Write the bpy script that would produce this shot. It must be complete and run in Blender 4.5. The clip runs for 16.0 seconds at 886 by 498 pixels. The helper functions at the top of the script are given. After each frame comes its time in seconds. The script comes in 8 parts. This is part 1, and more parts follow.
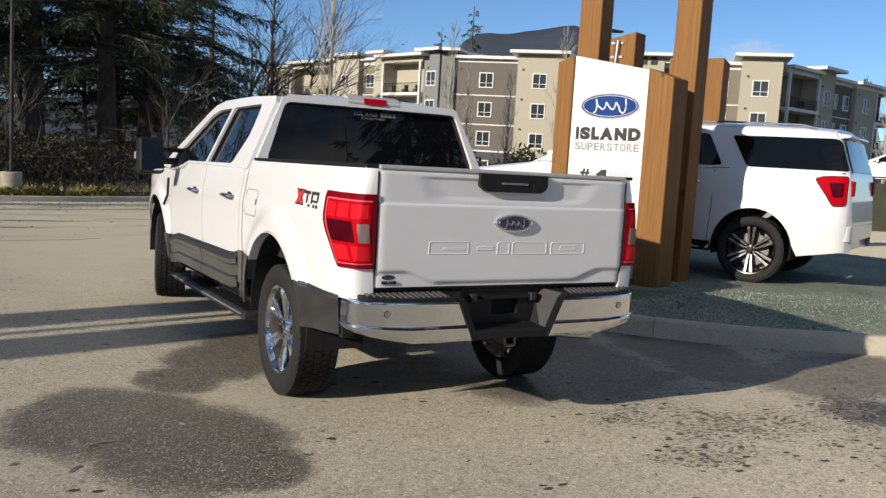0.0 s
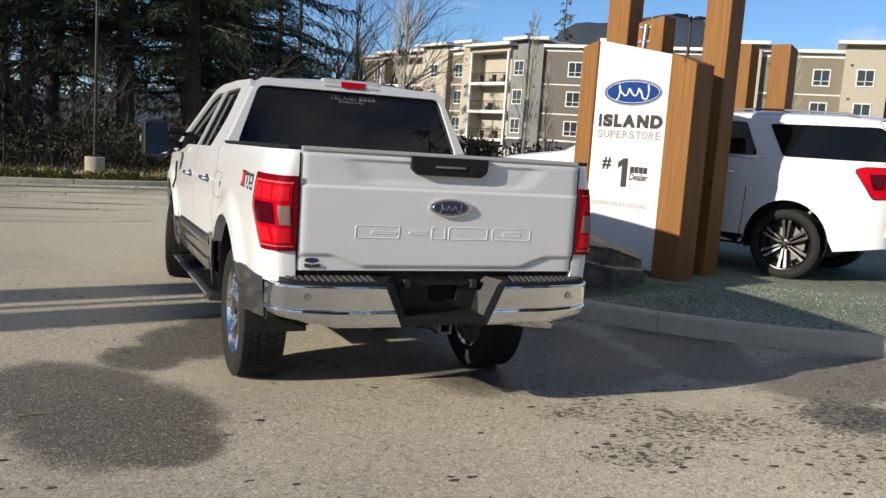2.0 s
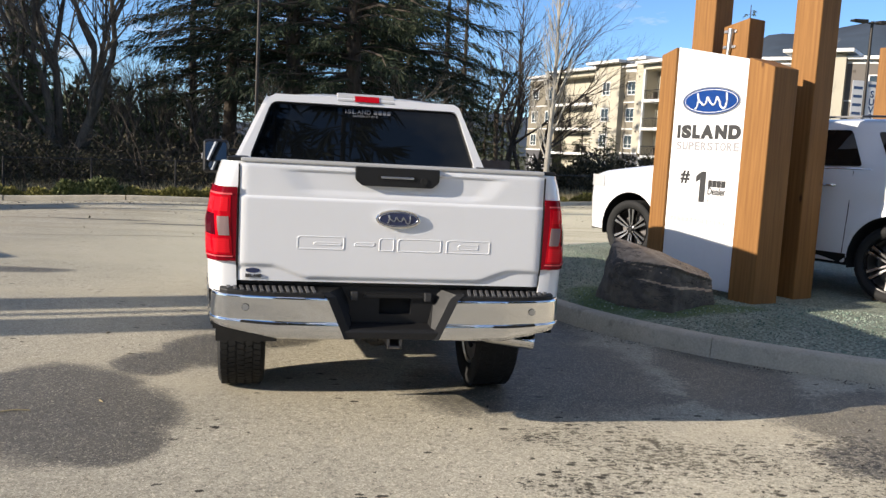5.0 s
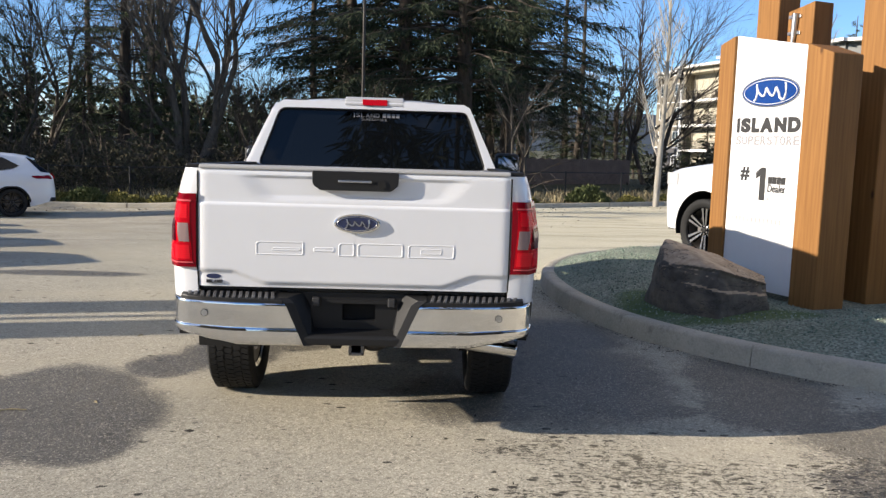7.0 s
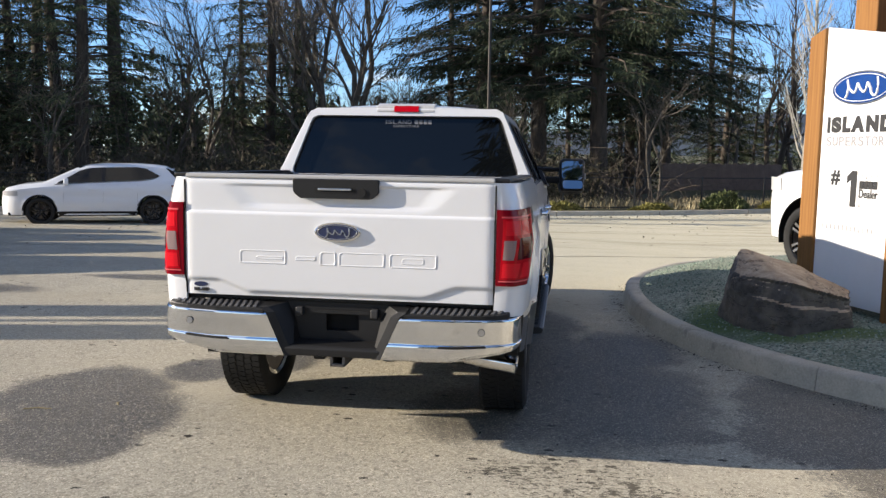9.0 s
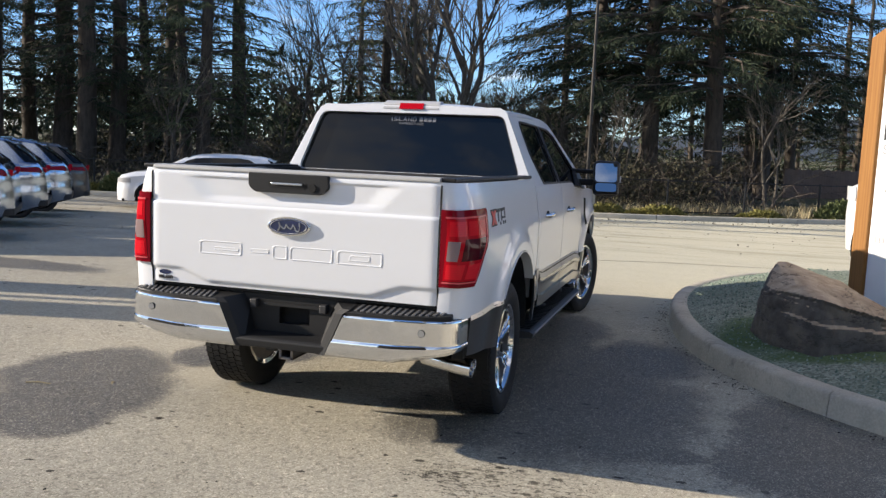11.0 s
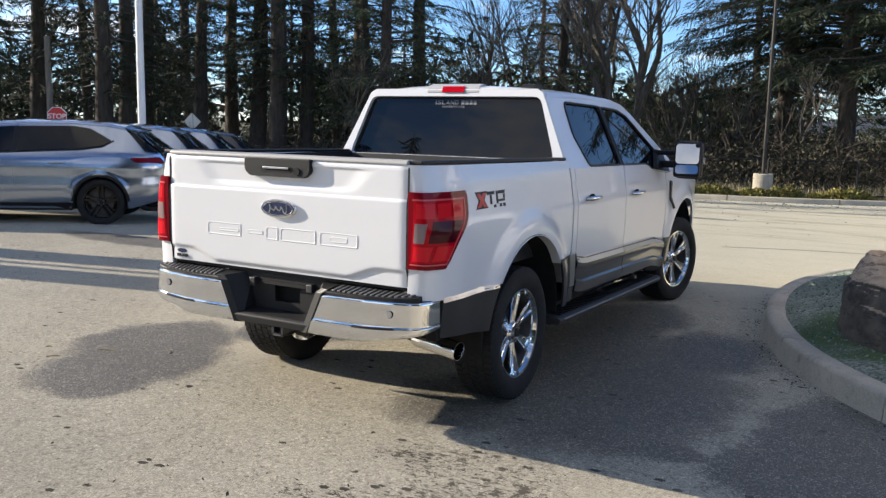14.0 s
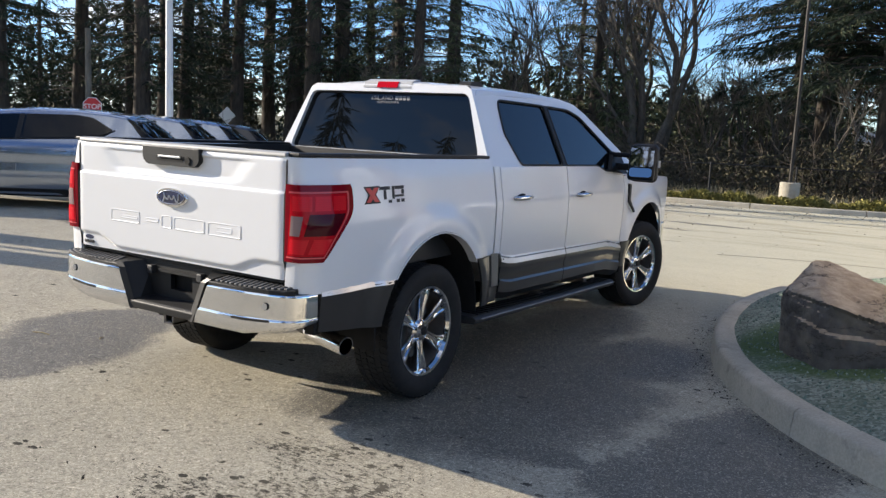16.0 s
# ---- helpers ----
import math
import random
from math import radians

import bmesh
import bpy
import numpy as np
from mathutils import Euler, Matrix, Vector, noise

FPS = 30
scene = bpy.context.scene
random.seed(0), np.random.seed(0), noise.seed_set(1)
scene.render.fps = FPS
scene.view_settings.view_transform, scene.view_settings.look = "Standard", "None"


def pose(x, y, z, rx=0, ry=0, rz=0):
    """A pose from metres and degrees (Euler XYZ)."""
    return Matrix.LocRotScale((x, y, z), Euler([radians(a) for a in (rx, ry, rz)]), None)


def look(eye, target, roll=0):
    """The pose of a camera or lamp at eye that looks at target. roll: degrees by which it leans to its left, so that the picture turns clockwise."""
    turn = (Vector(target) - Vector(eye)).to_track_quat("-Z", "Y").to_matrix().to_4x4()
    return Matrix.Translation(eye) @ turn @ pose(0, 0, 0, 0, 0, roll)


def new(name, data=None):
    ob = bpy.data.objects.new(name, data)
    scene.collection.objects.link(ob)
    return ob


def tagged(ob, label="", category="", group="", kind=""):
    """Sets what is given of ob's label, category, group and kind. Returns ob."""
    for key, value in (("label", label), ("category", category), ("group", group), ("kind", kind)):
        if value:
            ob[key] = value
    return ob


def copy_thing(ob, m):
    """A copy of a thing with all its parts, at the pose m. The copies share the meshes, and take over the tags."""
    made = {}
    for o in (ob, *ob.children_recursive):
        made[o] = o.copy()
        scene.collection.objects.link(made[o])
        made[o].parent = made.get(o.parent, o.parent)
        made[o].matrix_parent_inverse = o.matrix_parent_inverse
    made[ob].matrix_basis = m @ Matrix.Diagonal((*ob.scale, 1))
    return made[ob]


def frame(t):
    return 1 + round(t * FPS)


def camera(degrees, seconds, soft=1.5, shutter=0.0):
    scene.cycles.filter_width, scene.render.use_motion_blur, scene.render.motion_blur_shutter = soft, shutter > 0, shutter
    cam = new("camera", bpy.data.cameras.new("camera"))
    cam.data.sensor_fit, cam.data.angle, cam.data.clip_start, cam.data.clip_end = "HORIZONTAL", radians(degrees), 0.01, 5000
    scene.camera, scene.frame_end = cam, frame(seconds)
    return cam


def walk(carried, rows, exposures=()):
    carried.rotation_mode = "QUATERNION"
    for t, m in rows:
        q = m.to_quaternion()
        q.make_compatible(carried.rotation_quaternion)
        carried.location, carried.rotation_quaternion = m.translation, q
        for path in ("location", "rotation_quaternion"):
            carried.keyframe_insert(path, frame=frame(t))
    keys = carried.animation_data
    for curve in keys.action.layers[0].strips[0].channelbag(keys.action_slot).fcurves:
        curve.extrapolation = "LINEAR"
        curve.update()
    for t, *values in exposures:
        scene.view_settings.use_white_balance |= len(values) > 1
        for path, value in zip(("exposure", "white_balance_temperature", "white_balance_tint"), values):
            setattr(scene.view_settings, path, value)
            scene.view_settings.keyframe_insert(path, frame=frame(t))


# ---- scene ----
cam = camera(54.5, 16.0, soft=1.4)
STOPS = 0.43
METRES, EYE, TILT, LEAN, TURN = 6.783, 1.56, 0.0, 0.0, -29.2
ROWS = [
    (0.0, 0.0, 0.0, 0.0, 0.37, -6.16, -3.39),
    (0.5, 0.0322, 0.0086, -0.0012, 2.28, -6.61, -3.22),
    (1.0, 0.0617, 0.013, 0.0009, 2.93, -6.45, -2.7),
    (1.5, 0.0964, 0.0158, 0.002, 4.27, -6.38, -3.1),
    (2.0, 0.1274, 0.0212, 0.0019, 6.65, -7.19, -3.86),
    (2.5, 0.157, 0.0329, 0.0012, 8.64, -7.47, -3.67),
    (3.0, 0.1867, 0.0385, 0.0031, 10.03, -7.3, -2.85),
    (3.5, 0.2204, 0.0407, 0.0043, 12.44, -7.17, -2.59),
    (4.0, 0.2473, 0.0495, 0.0044, 15.14, -7.03, -2.37),
    (4.5, 0.2743, 0.0639, 0.0044, 16.97, -6.7, -2.89),
    (7.0, 0.4156, 0.1492, 0.0097, 27.24, -6.81, -1.7),
    (7.5, 0.4454, 0.1717, 0.0117, 30.23, -6.73, -1.78),
    (8.0, 0.4701, 0.1912, 0.0113, 32.87, -7.03, -1.44),
    (8.5, 0.49, 0.2164, 0.0115, 35.32, -6.81, -1.51),
    (9.0, 0.5094, 0.2392, 0.0114, 37.2, -6.56, -0.91),
    (11.5, 0.6235, 0.3505, 0.0156, 48.01, -7.51, -2.86),
    (12.0, 0.6417, 0.3691, 0.0145, 50.47, -8.23, -3.08),
    (12.5, 0.6537, 0.3929, 0.0145, 52.21, -8.13, -2.91),
    (13.0, 0.6645, 0.4118, 0.0166, 53.6, -7.57, -2.1),
    (13.5, 0.6835, 0.4349, 0.0175, 56.12, -7.44, -1.42),
    (14.0, 0.7043, 0.4604, 0.0183, 58.51, -8.31, -1.21),
    (14.5, 0.7149, 0.4884, 0.0163, 59.55, -8.83, -1.27),
    (15.0, 0.7269, 0.5157, 0.0171, 60.09, -8.43, -1.63),
    (15.5, 0.7429, 0.5426, 0.0188, 60.55, -8.16, -1.89),
    (16.0, 0.7603, 0.5685, 0.0181, 61.67, -8.41, -2.64),
]
walk(cam, [(t, pose(0, 0, EYE, TILT, LEAN, TURN) @ pose(METRES * x, METRES * y, METRES * z, 90 + pitch, roll, yaw)) for t, x, y, z, yaw, pitch, roll in ROWS],
     exposures=[(0.0, STOPS - 0.13, 6890, 11), (2.0, STOPS + 0.01, 6880, 11), (3.0, STOPS + 0.22, 6880, 11), (7.0, STOPS + 0.57, 6860, 12), (11.5, STOPS + 0.70, 6880, 12), (16.0, STOPS + 0.80, 6870, 11)])

# ---------------------------------------------------------------- light
SUN_ELEV, SUN_TO = 19.4, Vector((0.9763, 0.2164, 0.0)).normalized()   # the way the shadows fall
_el = radians(SUN_ELEV)
SUN_FROM = Vector((-SUN_TO.x * math.cos(_el), -SUN_TO.y * math.cos(_el), math.sin(_el)))
world = bpy.data.worlds.new("sky")
scene.world = world
world.use_nodes = True
_nt = world.node_tree
_sky = _nt.nodes.new("ShaderNodeTexSky")
_sky.sky_type = "NISHITA"
_sky.sun_disc = False
_sky.sun_elevation = _el
_sky.sun_rotation = math.atan2(SUN_FROM.x, SUN_FROM.y)
_sky.altitude, _sky.air_density, _sky.dust_density, _sky.ozone_density = 60, 0.80, 0.0, 6.0
# broken thin cloud, thicker away from the hills
_co = _nt.nodes.new("ShaderNodeTexCoord")
_sp = _nt.nodes.new("ShaderNodeSeparateXYZ")
_nt.links.new(_co.outputs["Generated"], _sp.inputs[0])


def _sky_math(op, a, b=0.0):
    nd = _nt.nodes.new("ShaderNodeMath")
    nd.operation = op
    for k, v in enumerate((a, b)):
        if isinstance(v, float):
            nd.inputs[k].default_value = v
        else:
            _nt.links.new(v, nd.inputs[k])
    return nd.outputs[0]


_up = _sky_math("ADD", _sky_math("MAXIMUM", _sp.outputs[2], 0.0), 0.18)
_cb = _nt.nodes.new("ShaderNodeCombineXYZ")
_nt.links.new(_sky_math("DIVIDE", _sp.outputs[0], _up), _cb.inputs[0])
_nt.links.new(_sky_math("DIVIDE", _sp.outputs[1], _up), _cb.inputs[1])
_cn = _nt.nodes.new("ShaderNodeTexNoise")
_cn.inputs["Scale"].default_value, _cn.inputs["Detail"].default_value, _cn.inputs["Roughness"].default_value = 1.5, 7.0, 0.6
_nt.links.new(_cb.outputs[0], _cn.inputs["Vector"])
_side = _sky_math("SUBTRACT", _sky_math("MULTIPLY", _sp.outputs[0], -0.10), _sky_math("MULTIPLY", _sp.outputs[1], 0.13))
_cr = _nt.nodes.new("ShaderNodeValToRGB")
_cr.color_ramp.elements[0].position, _cr.color_ramp.elements[1].position = 0.50, 0.84
_cr.color_ramp.elements[1].color = (0.8, 0.8, 0.8, 1)
_nt.links.new(_sky_math("ADD", _sky_math("SUBTRACT", _sky_math("MULTIPLY", _cn.outputs[0], 2.2), 0.62), _side), _cr.inputs[0])
_mx = _nt.nodes.new("ShaderNodeMix")
_mx.data_type = "RGBA"
_nt.links.new(_cr.outputs[0], _mx.inputs[0])
_nt.links.new(_sky.outputs[0], _mx.inputs[6])
_mx.inputs[7].default_value = (5.6, 5.5, 5.35, 1)
_nt.links.new(_mx.outputs[2], _nt.nodes["Background"].inputs[0])
_nt.nodes["Background"].inputs[1].default_value = 0.106
_lamp = bpy.data.lights.new("sun", "SUN")
_lamp.energy, _lamp.angle, _lamp.color = 4.5, radians(0.53), (1.0, 0.93, 0.82)
_sun = new("sun", _lamp)
_sun.matrix_world = look(SUN_FROM * 60, (0, 0, 0))


# ---------------------------------------------------------------- helpers
def gz(x, y):
    """Height of the lot: level round the pickup, falling gently away behind it."""
    t = min(max((y - 9.0) / 14.0, 0.0), 1.0)
    a, b = min(max((-x - 2.0) / 4.0, 0.0), 1.0), min(max((y - 15.0) / 6.0, 0.0), 1.0)
    return -0.40 * (0.75 * t + 0.25 * t * t * (3 - 2 * t)) - 0.13 * a * a * (3 - 2 * a) * b * b * (3 - 2 * b)


def mesh_of(name, bm, mats, smooth=None):
    bmesh.ops.recalc_face_normals(bm, faces=bm.faces)
    me = bpy.data.meshes.new(name)
    bm.to_mesh(me)
    bm.free()
    for m in mats if isinstance(mats, (list, tuple)) else [mats]:
        me.materials.append(m)
    if smooth is not None:
        me.shade_smooth()
        me.set_sharp_from_angle(angle=radians(smooth))
    return me


def part(name, bm, mat, parent, label="", smooth=None):
    ob = new(name, mesh_of(name, bm, mat, smooth))
    ob.parent = parent
    if label:
        ob["label"] = label
    return ob


def thing(name, label, category, m=None, group="", kind=""):
    ob = new(name)
    ob.empty_display_size = 0.2
    if m is not None:
        ob.matrix_basis = m
    return tagged(ob, label, category, group, kind)


def solid(name, bm, mat, label, category, m=None, group="", kind="", smooth=None):
    ob = new(name, mesh_of(name, bm, mat, smooth))
    if m is not None:
        ob.matrix_basis = m
    return tagged(ob, label, category, group, kind)


def box(bm, x0, x1, y0, y1, z0, z1, bev=0.0, seg=2, m=None):
    c = Matrix.LocRotScale(((x0 + x1) / 2, (y0 + y1) / 2, (z0 + z1) / 2), None, (abs(x1 - x0), abs(y1 - y0), abs(z1 - z0)))
    vs = bmesh.ops.create_cube(bm, size=1.0, matrix=(m @ c) if m else c)["verts"]
    if bev > 0:
        es = {e for v in vs for e in v.link_edges}
        bmesh.ops.bevel(bm, geom=list(es), offset=bev, segments=seg, profile=0.5, affect="EDGES")
    return bm


def cyl(bm, p0, p1, r0, r1=None, n=16, caps=True):
    p0, p1 = Vector(p0), Vector(p1)
    r1 = r0 if r1 is None else r1
    d = p1 - p0
    m = Matrix.Translation((p0 + p1) / 2) @ d.to_track_quat("Z", "Y").to_matrix().to_4x4()
    bmesh.ops.create_cone(bm, cap_ends=caps, cap_tris=False, segments=n, radius1=r0, radius2=r1, depth=d.length, matrix=m)
    return bm


def lathe(bm, profile, n=48, axis="X", m=None):
    """A ring of (radius, along) points turned about an axis."""
    rings = []
    for k in range(n):
        a = 2 * math.pi * k / n
        ca, sa = math.cos(a), math.sin(a)
        ring = []
        for r, h in profile:
            p = Vector((h, r * ca, r * sa)) if axis == "X" else Vector((r * ca, r * sa, h))
            ring.append(bm.verts.new(m @ p if m else p))
        rings.append(ring)
    for k in range(n):
        a, b = rings[k], rings[(k + 1) % n]
        for j in range(len(profile) - 1):
            bm.faces.new((a[j], b[j], b[j + 1], a[j + 1]))
    return bm


def prism(bm, pts, d0, d1, place=None, bev=0.0):
    """A flat outline pushed from depth d0 to d1; place maps (u, v, depth) to a point."""
    place = place or (lambda u, v, w: (u, w, v))
    a = [bm.verts.new(place(u, v, d0)) for u, v in pts]
    b = [bm.verts.new(place(u, v, d1)) for u, v in pts]
    fs = [bm.faces.new(a), bm.faces.new(b[::-1])]
    n = len(pts)
    for i in range(n):
        fs.append(bm.faces.new((a[i], b[i], b[(i + 1) % n], a[(i + 1) % n])))
    if bev > 0:
        es = {e for f in fs for e in f.edges}
        bmesh.ops.bevel(bm, geom=list(es), offset=bev, segments=2, profile=0.5, affect="EDGES")
    return bm


def tube(bm, pts, rad, n=6):
    """A tapering tube through points; rad is one radius a point."""
    rings = []
    for i, p in enumerate(pts):
        p = Vector(p)
        d = Vector(pts[min(i + 1, len(pts) - 1)]) - Vector(pts[max(i - 1, 0)])
        q = d.to_track_quat("Z", "Y") if d.length > 1e-6 else Vector((0, 0, 1)).to_track_quat("Z", "Y")
        r = rad[i] if isinstance(rad, (list, tuple)) else rad
        rings.append([bm.verts.new(p + q @ Vector((r * math.cos(2 * math.pi * k / n), r * math.sin(2 * math.pi * k / n), 0))) for k in range(n)])
    for a, b in zip(rings, rings[1:]):
        for k in range(n):
            bm.faces.new((a[k], a[(k + 1) % n], b[(k + 1) % n], b[k]))
    for ring in (rings[0][::-1], rings[-1]):
        bm.faces.new(ring)
    return bm


def lerp(a, b, t):
    return a + (b - a) * t


def curve_at(pts, u):
    """Linear table look-up."""
    if u <= pts[0][0]:
        return pts[0][1]
    for (a, va), (b, vb) in zip(pts, pts[1:]):
        if u <= b:
            return lerp(va, vb, (u - a) / (b - a))
    return pts[-1][1]


def smooth_at(pts, u):
    """A curve through table points, with tangents from their neighbours."""
    n = len(pts)
    if u <= pts[0][0]:
        return pts[0][1]
    for i in range(n - 1):
        (a, va), (b, vb) = pts[i], pts[i + 1]
        if u <= b:
            h = b - a
            t = (u - a) / h
            ta = (vb - pts[i - 1][1]) / (b - pts[i - 1][0]) if i else (vb - va) / h
            tb = (pts[i + 2][1] - va) / (pts[i + 2][0] - a) if i + 2 < n else (vb - va) / h
            t2, t3 = t * t, t * t * t
            return va * (2 * t3 - 3 * t2 + 1) + vb * (3 * t2 - 2 * t3) + h * (ta * (t3 - 2 * t2 + t) + tb * (t3 - t2))
    return pts[-1][1]


def oval(cx, cz, rx, rz, n=40):
    return [(cx + rx * math.cos(2 * math.pi * k / n), cz + rz * math.sin(2 * math.pi * k / n)) for k in range(n)]


def rrect(x0, x1, z0, z1, r, n=4):
    pts = []
    for cx, cz, a0 in ((x1 - r, z1 - r, 0), (x0 + r, z1 - r, 90), (x0 + r, z0 + r, 180), (x1 - r, z0 + r, 270)):
        for k in range(n + 1):
            a = radians(a0 + 90 * k / n)
            pts.append((cx + r * math.cos(a), cz + r * math.sin(a)))
    return pts


def soften(pts, r=0.03, n=3):
    """Rounds the corners of an outline."""
    out = []
    m = len(pts)
    for i in range(m):
        p, a, b = Vector(pts[i]), Vector(pts[i - 1]), Vector(pts[(i + 1) % m])
        da, db = (a - p), (b - p)
        ra, rb = min(r, da.length * 0.45), min(r, db.length * 0.45)
        pa, pb = p + da.normalized() * ra, p + db.normalized() * rb
        for k in range(n + 1):
            t = k / n
            q = pa * (1 - t) ** 2 + p * 2 * t * (1 - t) + pb * t * t
            out.append((q.x, q.y))
    return out


def text_mesh(body, size, depth, bold=0.0):
    """Lettering in the built-in font, as a bmesh in the xz plane facing -y; also its width."""
    cu = bpy.data.curves.new("lettering", "FONT")
    cu.body, cu.size, cu.extrude, cu.offset = body, size, depth / 2, bold
    ob = bpy.data.objects.new("lettering", cu)
    scene.collection.objects.link(ob)
    me = bpy.data.meshes.new_from_object(ob.evaluated_get(bpy.context.evaluated_depsgraph_get()))
    bpy.data.objects.remove(ob)
    bm = bmesh.new()
    bm.from_mesh(me)
    bmesh.ops.remove_doubles(bm, verts=bm.verts, dist=1e-5)
    bmesh.ops.transform(bm, matrix=Matrix.Rotation(radians(90), 4, "X"), verts=bm.verts)
    xs = [v.co.x for v in bm.verts]
    return bm, min(xs), max(xs)


# ---------------------------------------------------------------- materials
class Nodes:
    """Short hand for a node material."""

    def __init__(self, name):
        self.mat = bpy.data.materials.new(name)
        self.mat.use_nodes = True
        self.t = self.mat.node_tree
        self.b = self.t.nodes["Principled BSDF"]

    def n(self, kind, **inputs):
        nd = self.t.nodes.new(kind)
        for k, v in inputs.items():
            self.put(nd, k.replace("_", " "), v)
        return nd

    def put(self, nd, key, v):
        sock = nd.inputs[int(key)] if key.isdigit() else nd.inputs[key]
        if isinstance(v, bpy.types.NodeSocket):
            self.t.links.new(v, sock)
        elif isinstance(v, bpy.types.Node):
            self.t.links.new(v.outputs[0], sock)
        else:
            sock.default_value = v

    def set(self, **inputs):
        for k, v in inputs.items():
            self.put(self.b, k.replace("_", " "), v)
        return self

    def noise(self, scale, detail=4.0, rough=0.55, vec=None, out=0):
        nd = self.n("ShaderNodeTexNoise", Scale=scale, Detail=detail, Roughness=rough)
        if vec is not None:
            self.put(nd, "Vector", vec)
        return nd.outputs[out]

    def ramp(self, fac, stops):
        nd = self.n("ShaderNodeValToRGB")
        els = nd.color_ramp.elements
        while len(els) < len(stops):
            els.new(0.5)
        for e, (p, c) in zip(els, stops):
            e.position = p
            e.color = (*c, 1) if len(c) == 3 else c
        self.put(nd, "Fac", fac)
        return nd.outputs[0]

    def mix(self, fac, a, b, mode="MIX"):
        nd = self.n("ShaderNodeMix")
        nd.data_type, nd.blend_type = "RGBA", mode
        self.put(nd, "0", fac)
        for k, v in ((6, a), (7, b)):
            if isinstance(v, tuple) and len(v) == 3:
                v = (*v, 1)
            self.put(nd, str(k), v)
        return nd.outputs[2]

    def math(self, op, a, b=0.0, c=0.0):
        nd = self.n("ShaderNodeMath")
        nd.operation = op
        for k, v in enumerate((a, b, c)):
            self.put(nd, str(k), v)
        return nd.outputs[0]

    def bump(self, h, strength=0.3, dist=0.01):
        self.put(self.b, "Normal", self.n("ShaderNodeBump", Strength=strength, Distance=dist, Height=h).outputs[0])
        return self

    def coords(self, kind="Object"):
        return self.n("ShaderNodeTexCoord").outputs[kind]

    def stretch(self, vec, s):
        nd = self.n("ShaderNodeMapping")
        self.put(nd, "Vector", vec)
        nd.inputs["Scale"].default_value = s
        return nd.outputs[0]

    def position(self):
        return self.n("ShaderNodeNewGeometry").outputs["Position"]

    def island(self):
        return self.n("ShaderNodeNewGeometry").outputs["Random Per Island"]

    def objrand(self):
        return self.n("ShaderNodeObjectInfo").outputs["Random"]


def g3(v):
    return (v, v, v)


def simple(name, colour, rough, metal=0.0, grain=0.08, scale=40.0, coat=0.0, bump=0.0, spec=0.5, big=2.0):
    m = Nodes(name)
    co = m.coords()
    lo = tuple(c * (1 - grain) for c in colour)
    hi = tuple(min(1, c * (1 + grain)) for c in colour)
    f = m.math("ADD", m.math("MULTIPLY", m.noise(scale, 5, 0.6, co), 0.5), m.math("MULTIPLY", m.noise(big, 3, 0.5, co), 0.5))
    m.set(Base_Color=m.ramp(f, [(0.3, lo), (0.7, hi)]), Metallic=metal, Coat_Weight=coat, Coat_Roughness=0.03)
    m.b.inputs["Specular IOR Level"].default_value = spec
    m.set(Roughness=m.math("ADD", rough * 0.85, m.math("MULTIPLY", m.noise(scale * 0.4, 3, 0.5, co), rough * 0.3)))
    if bump:
        m.bump(m.noise(scale, 5, 0.6, co), bump, 0.004)
    return m.mat


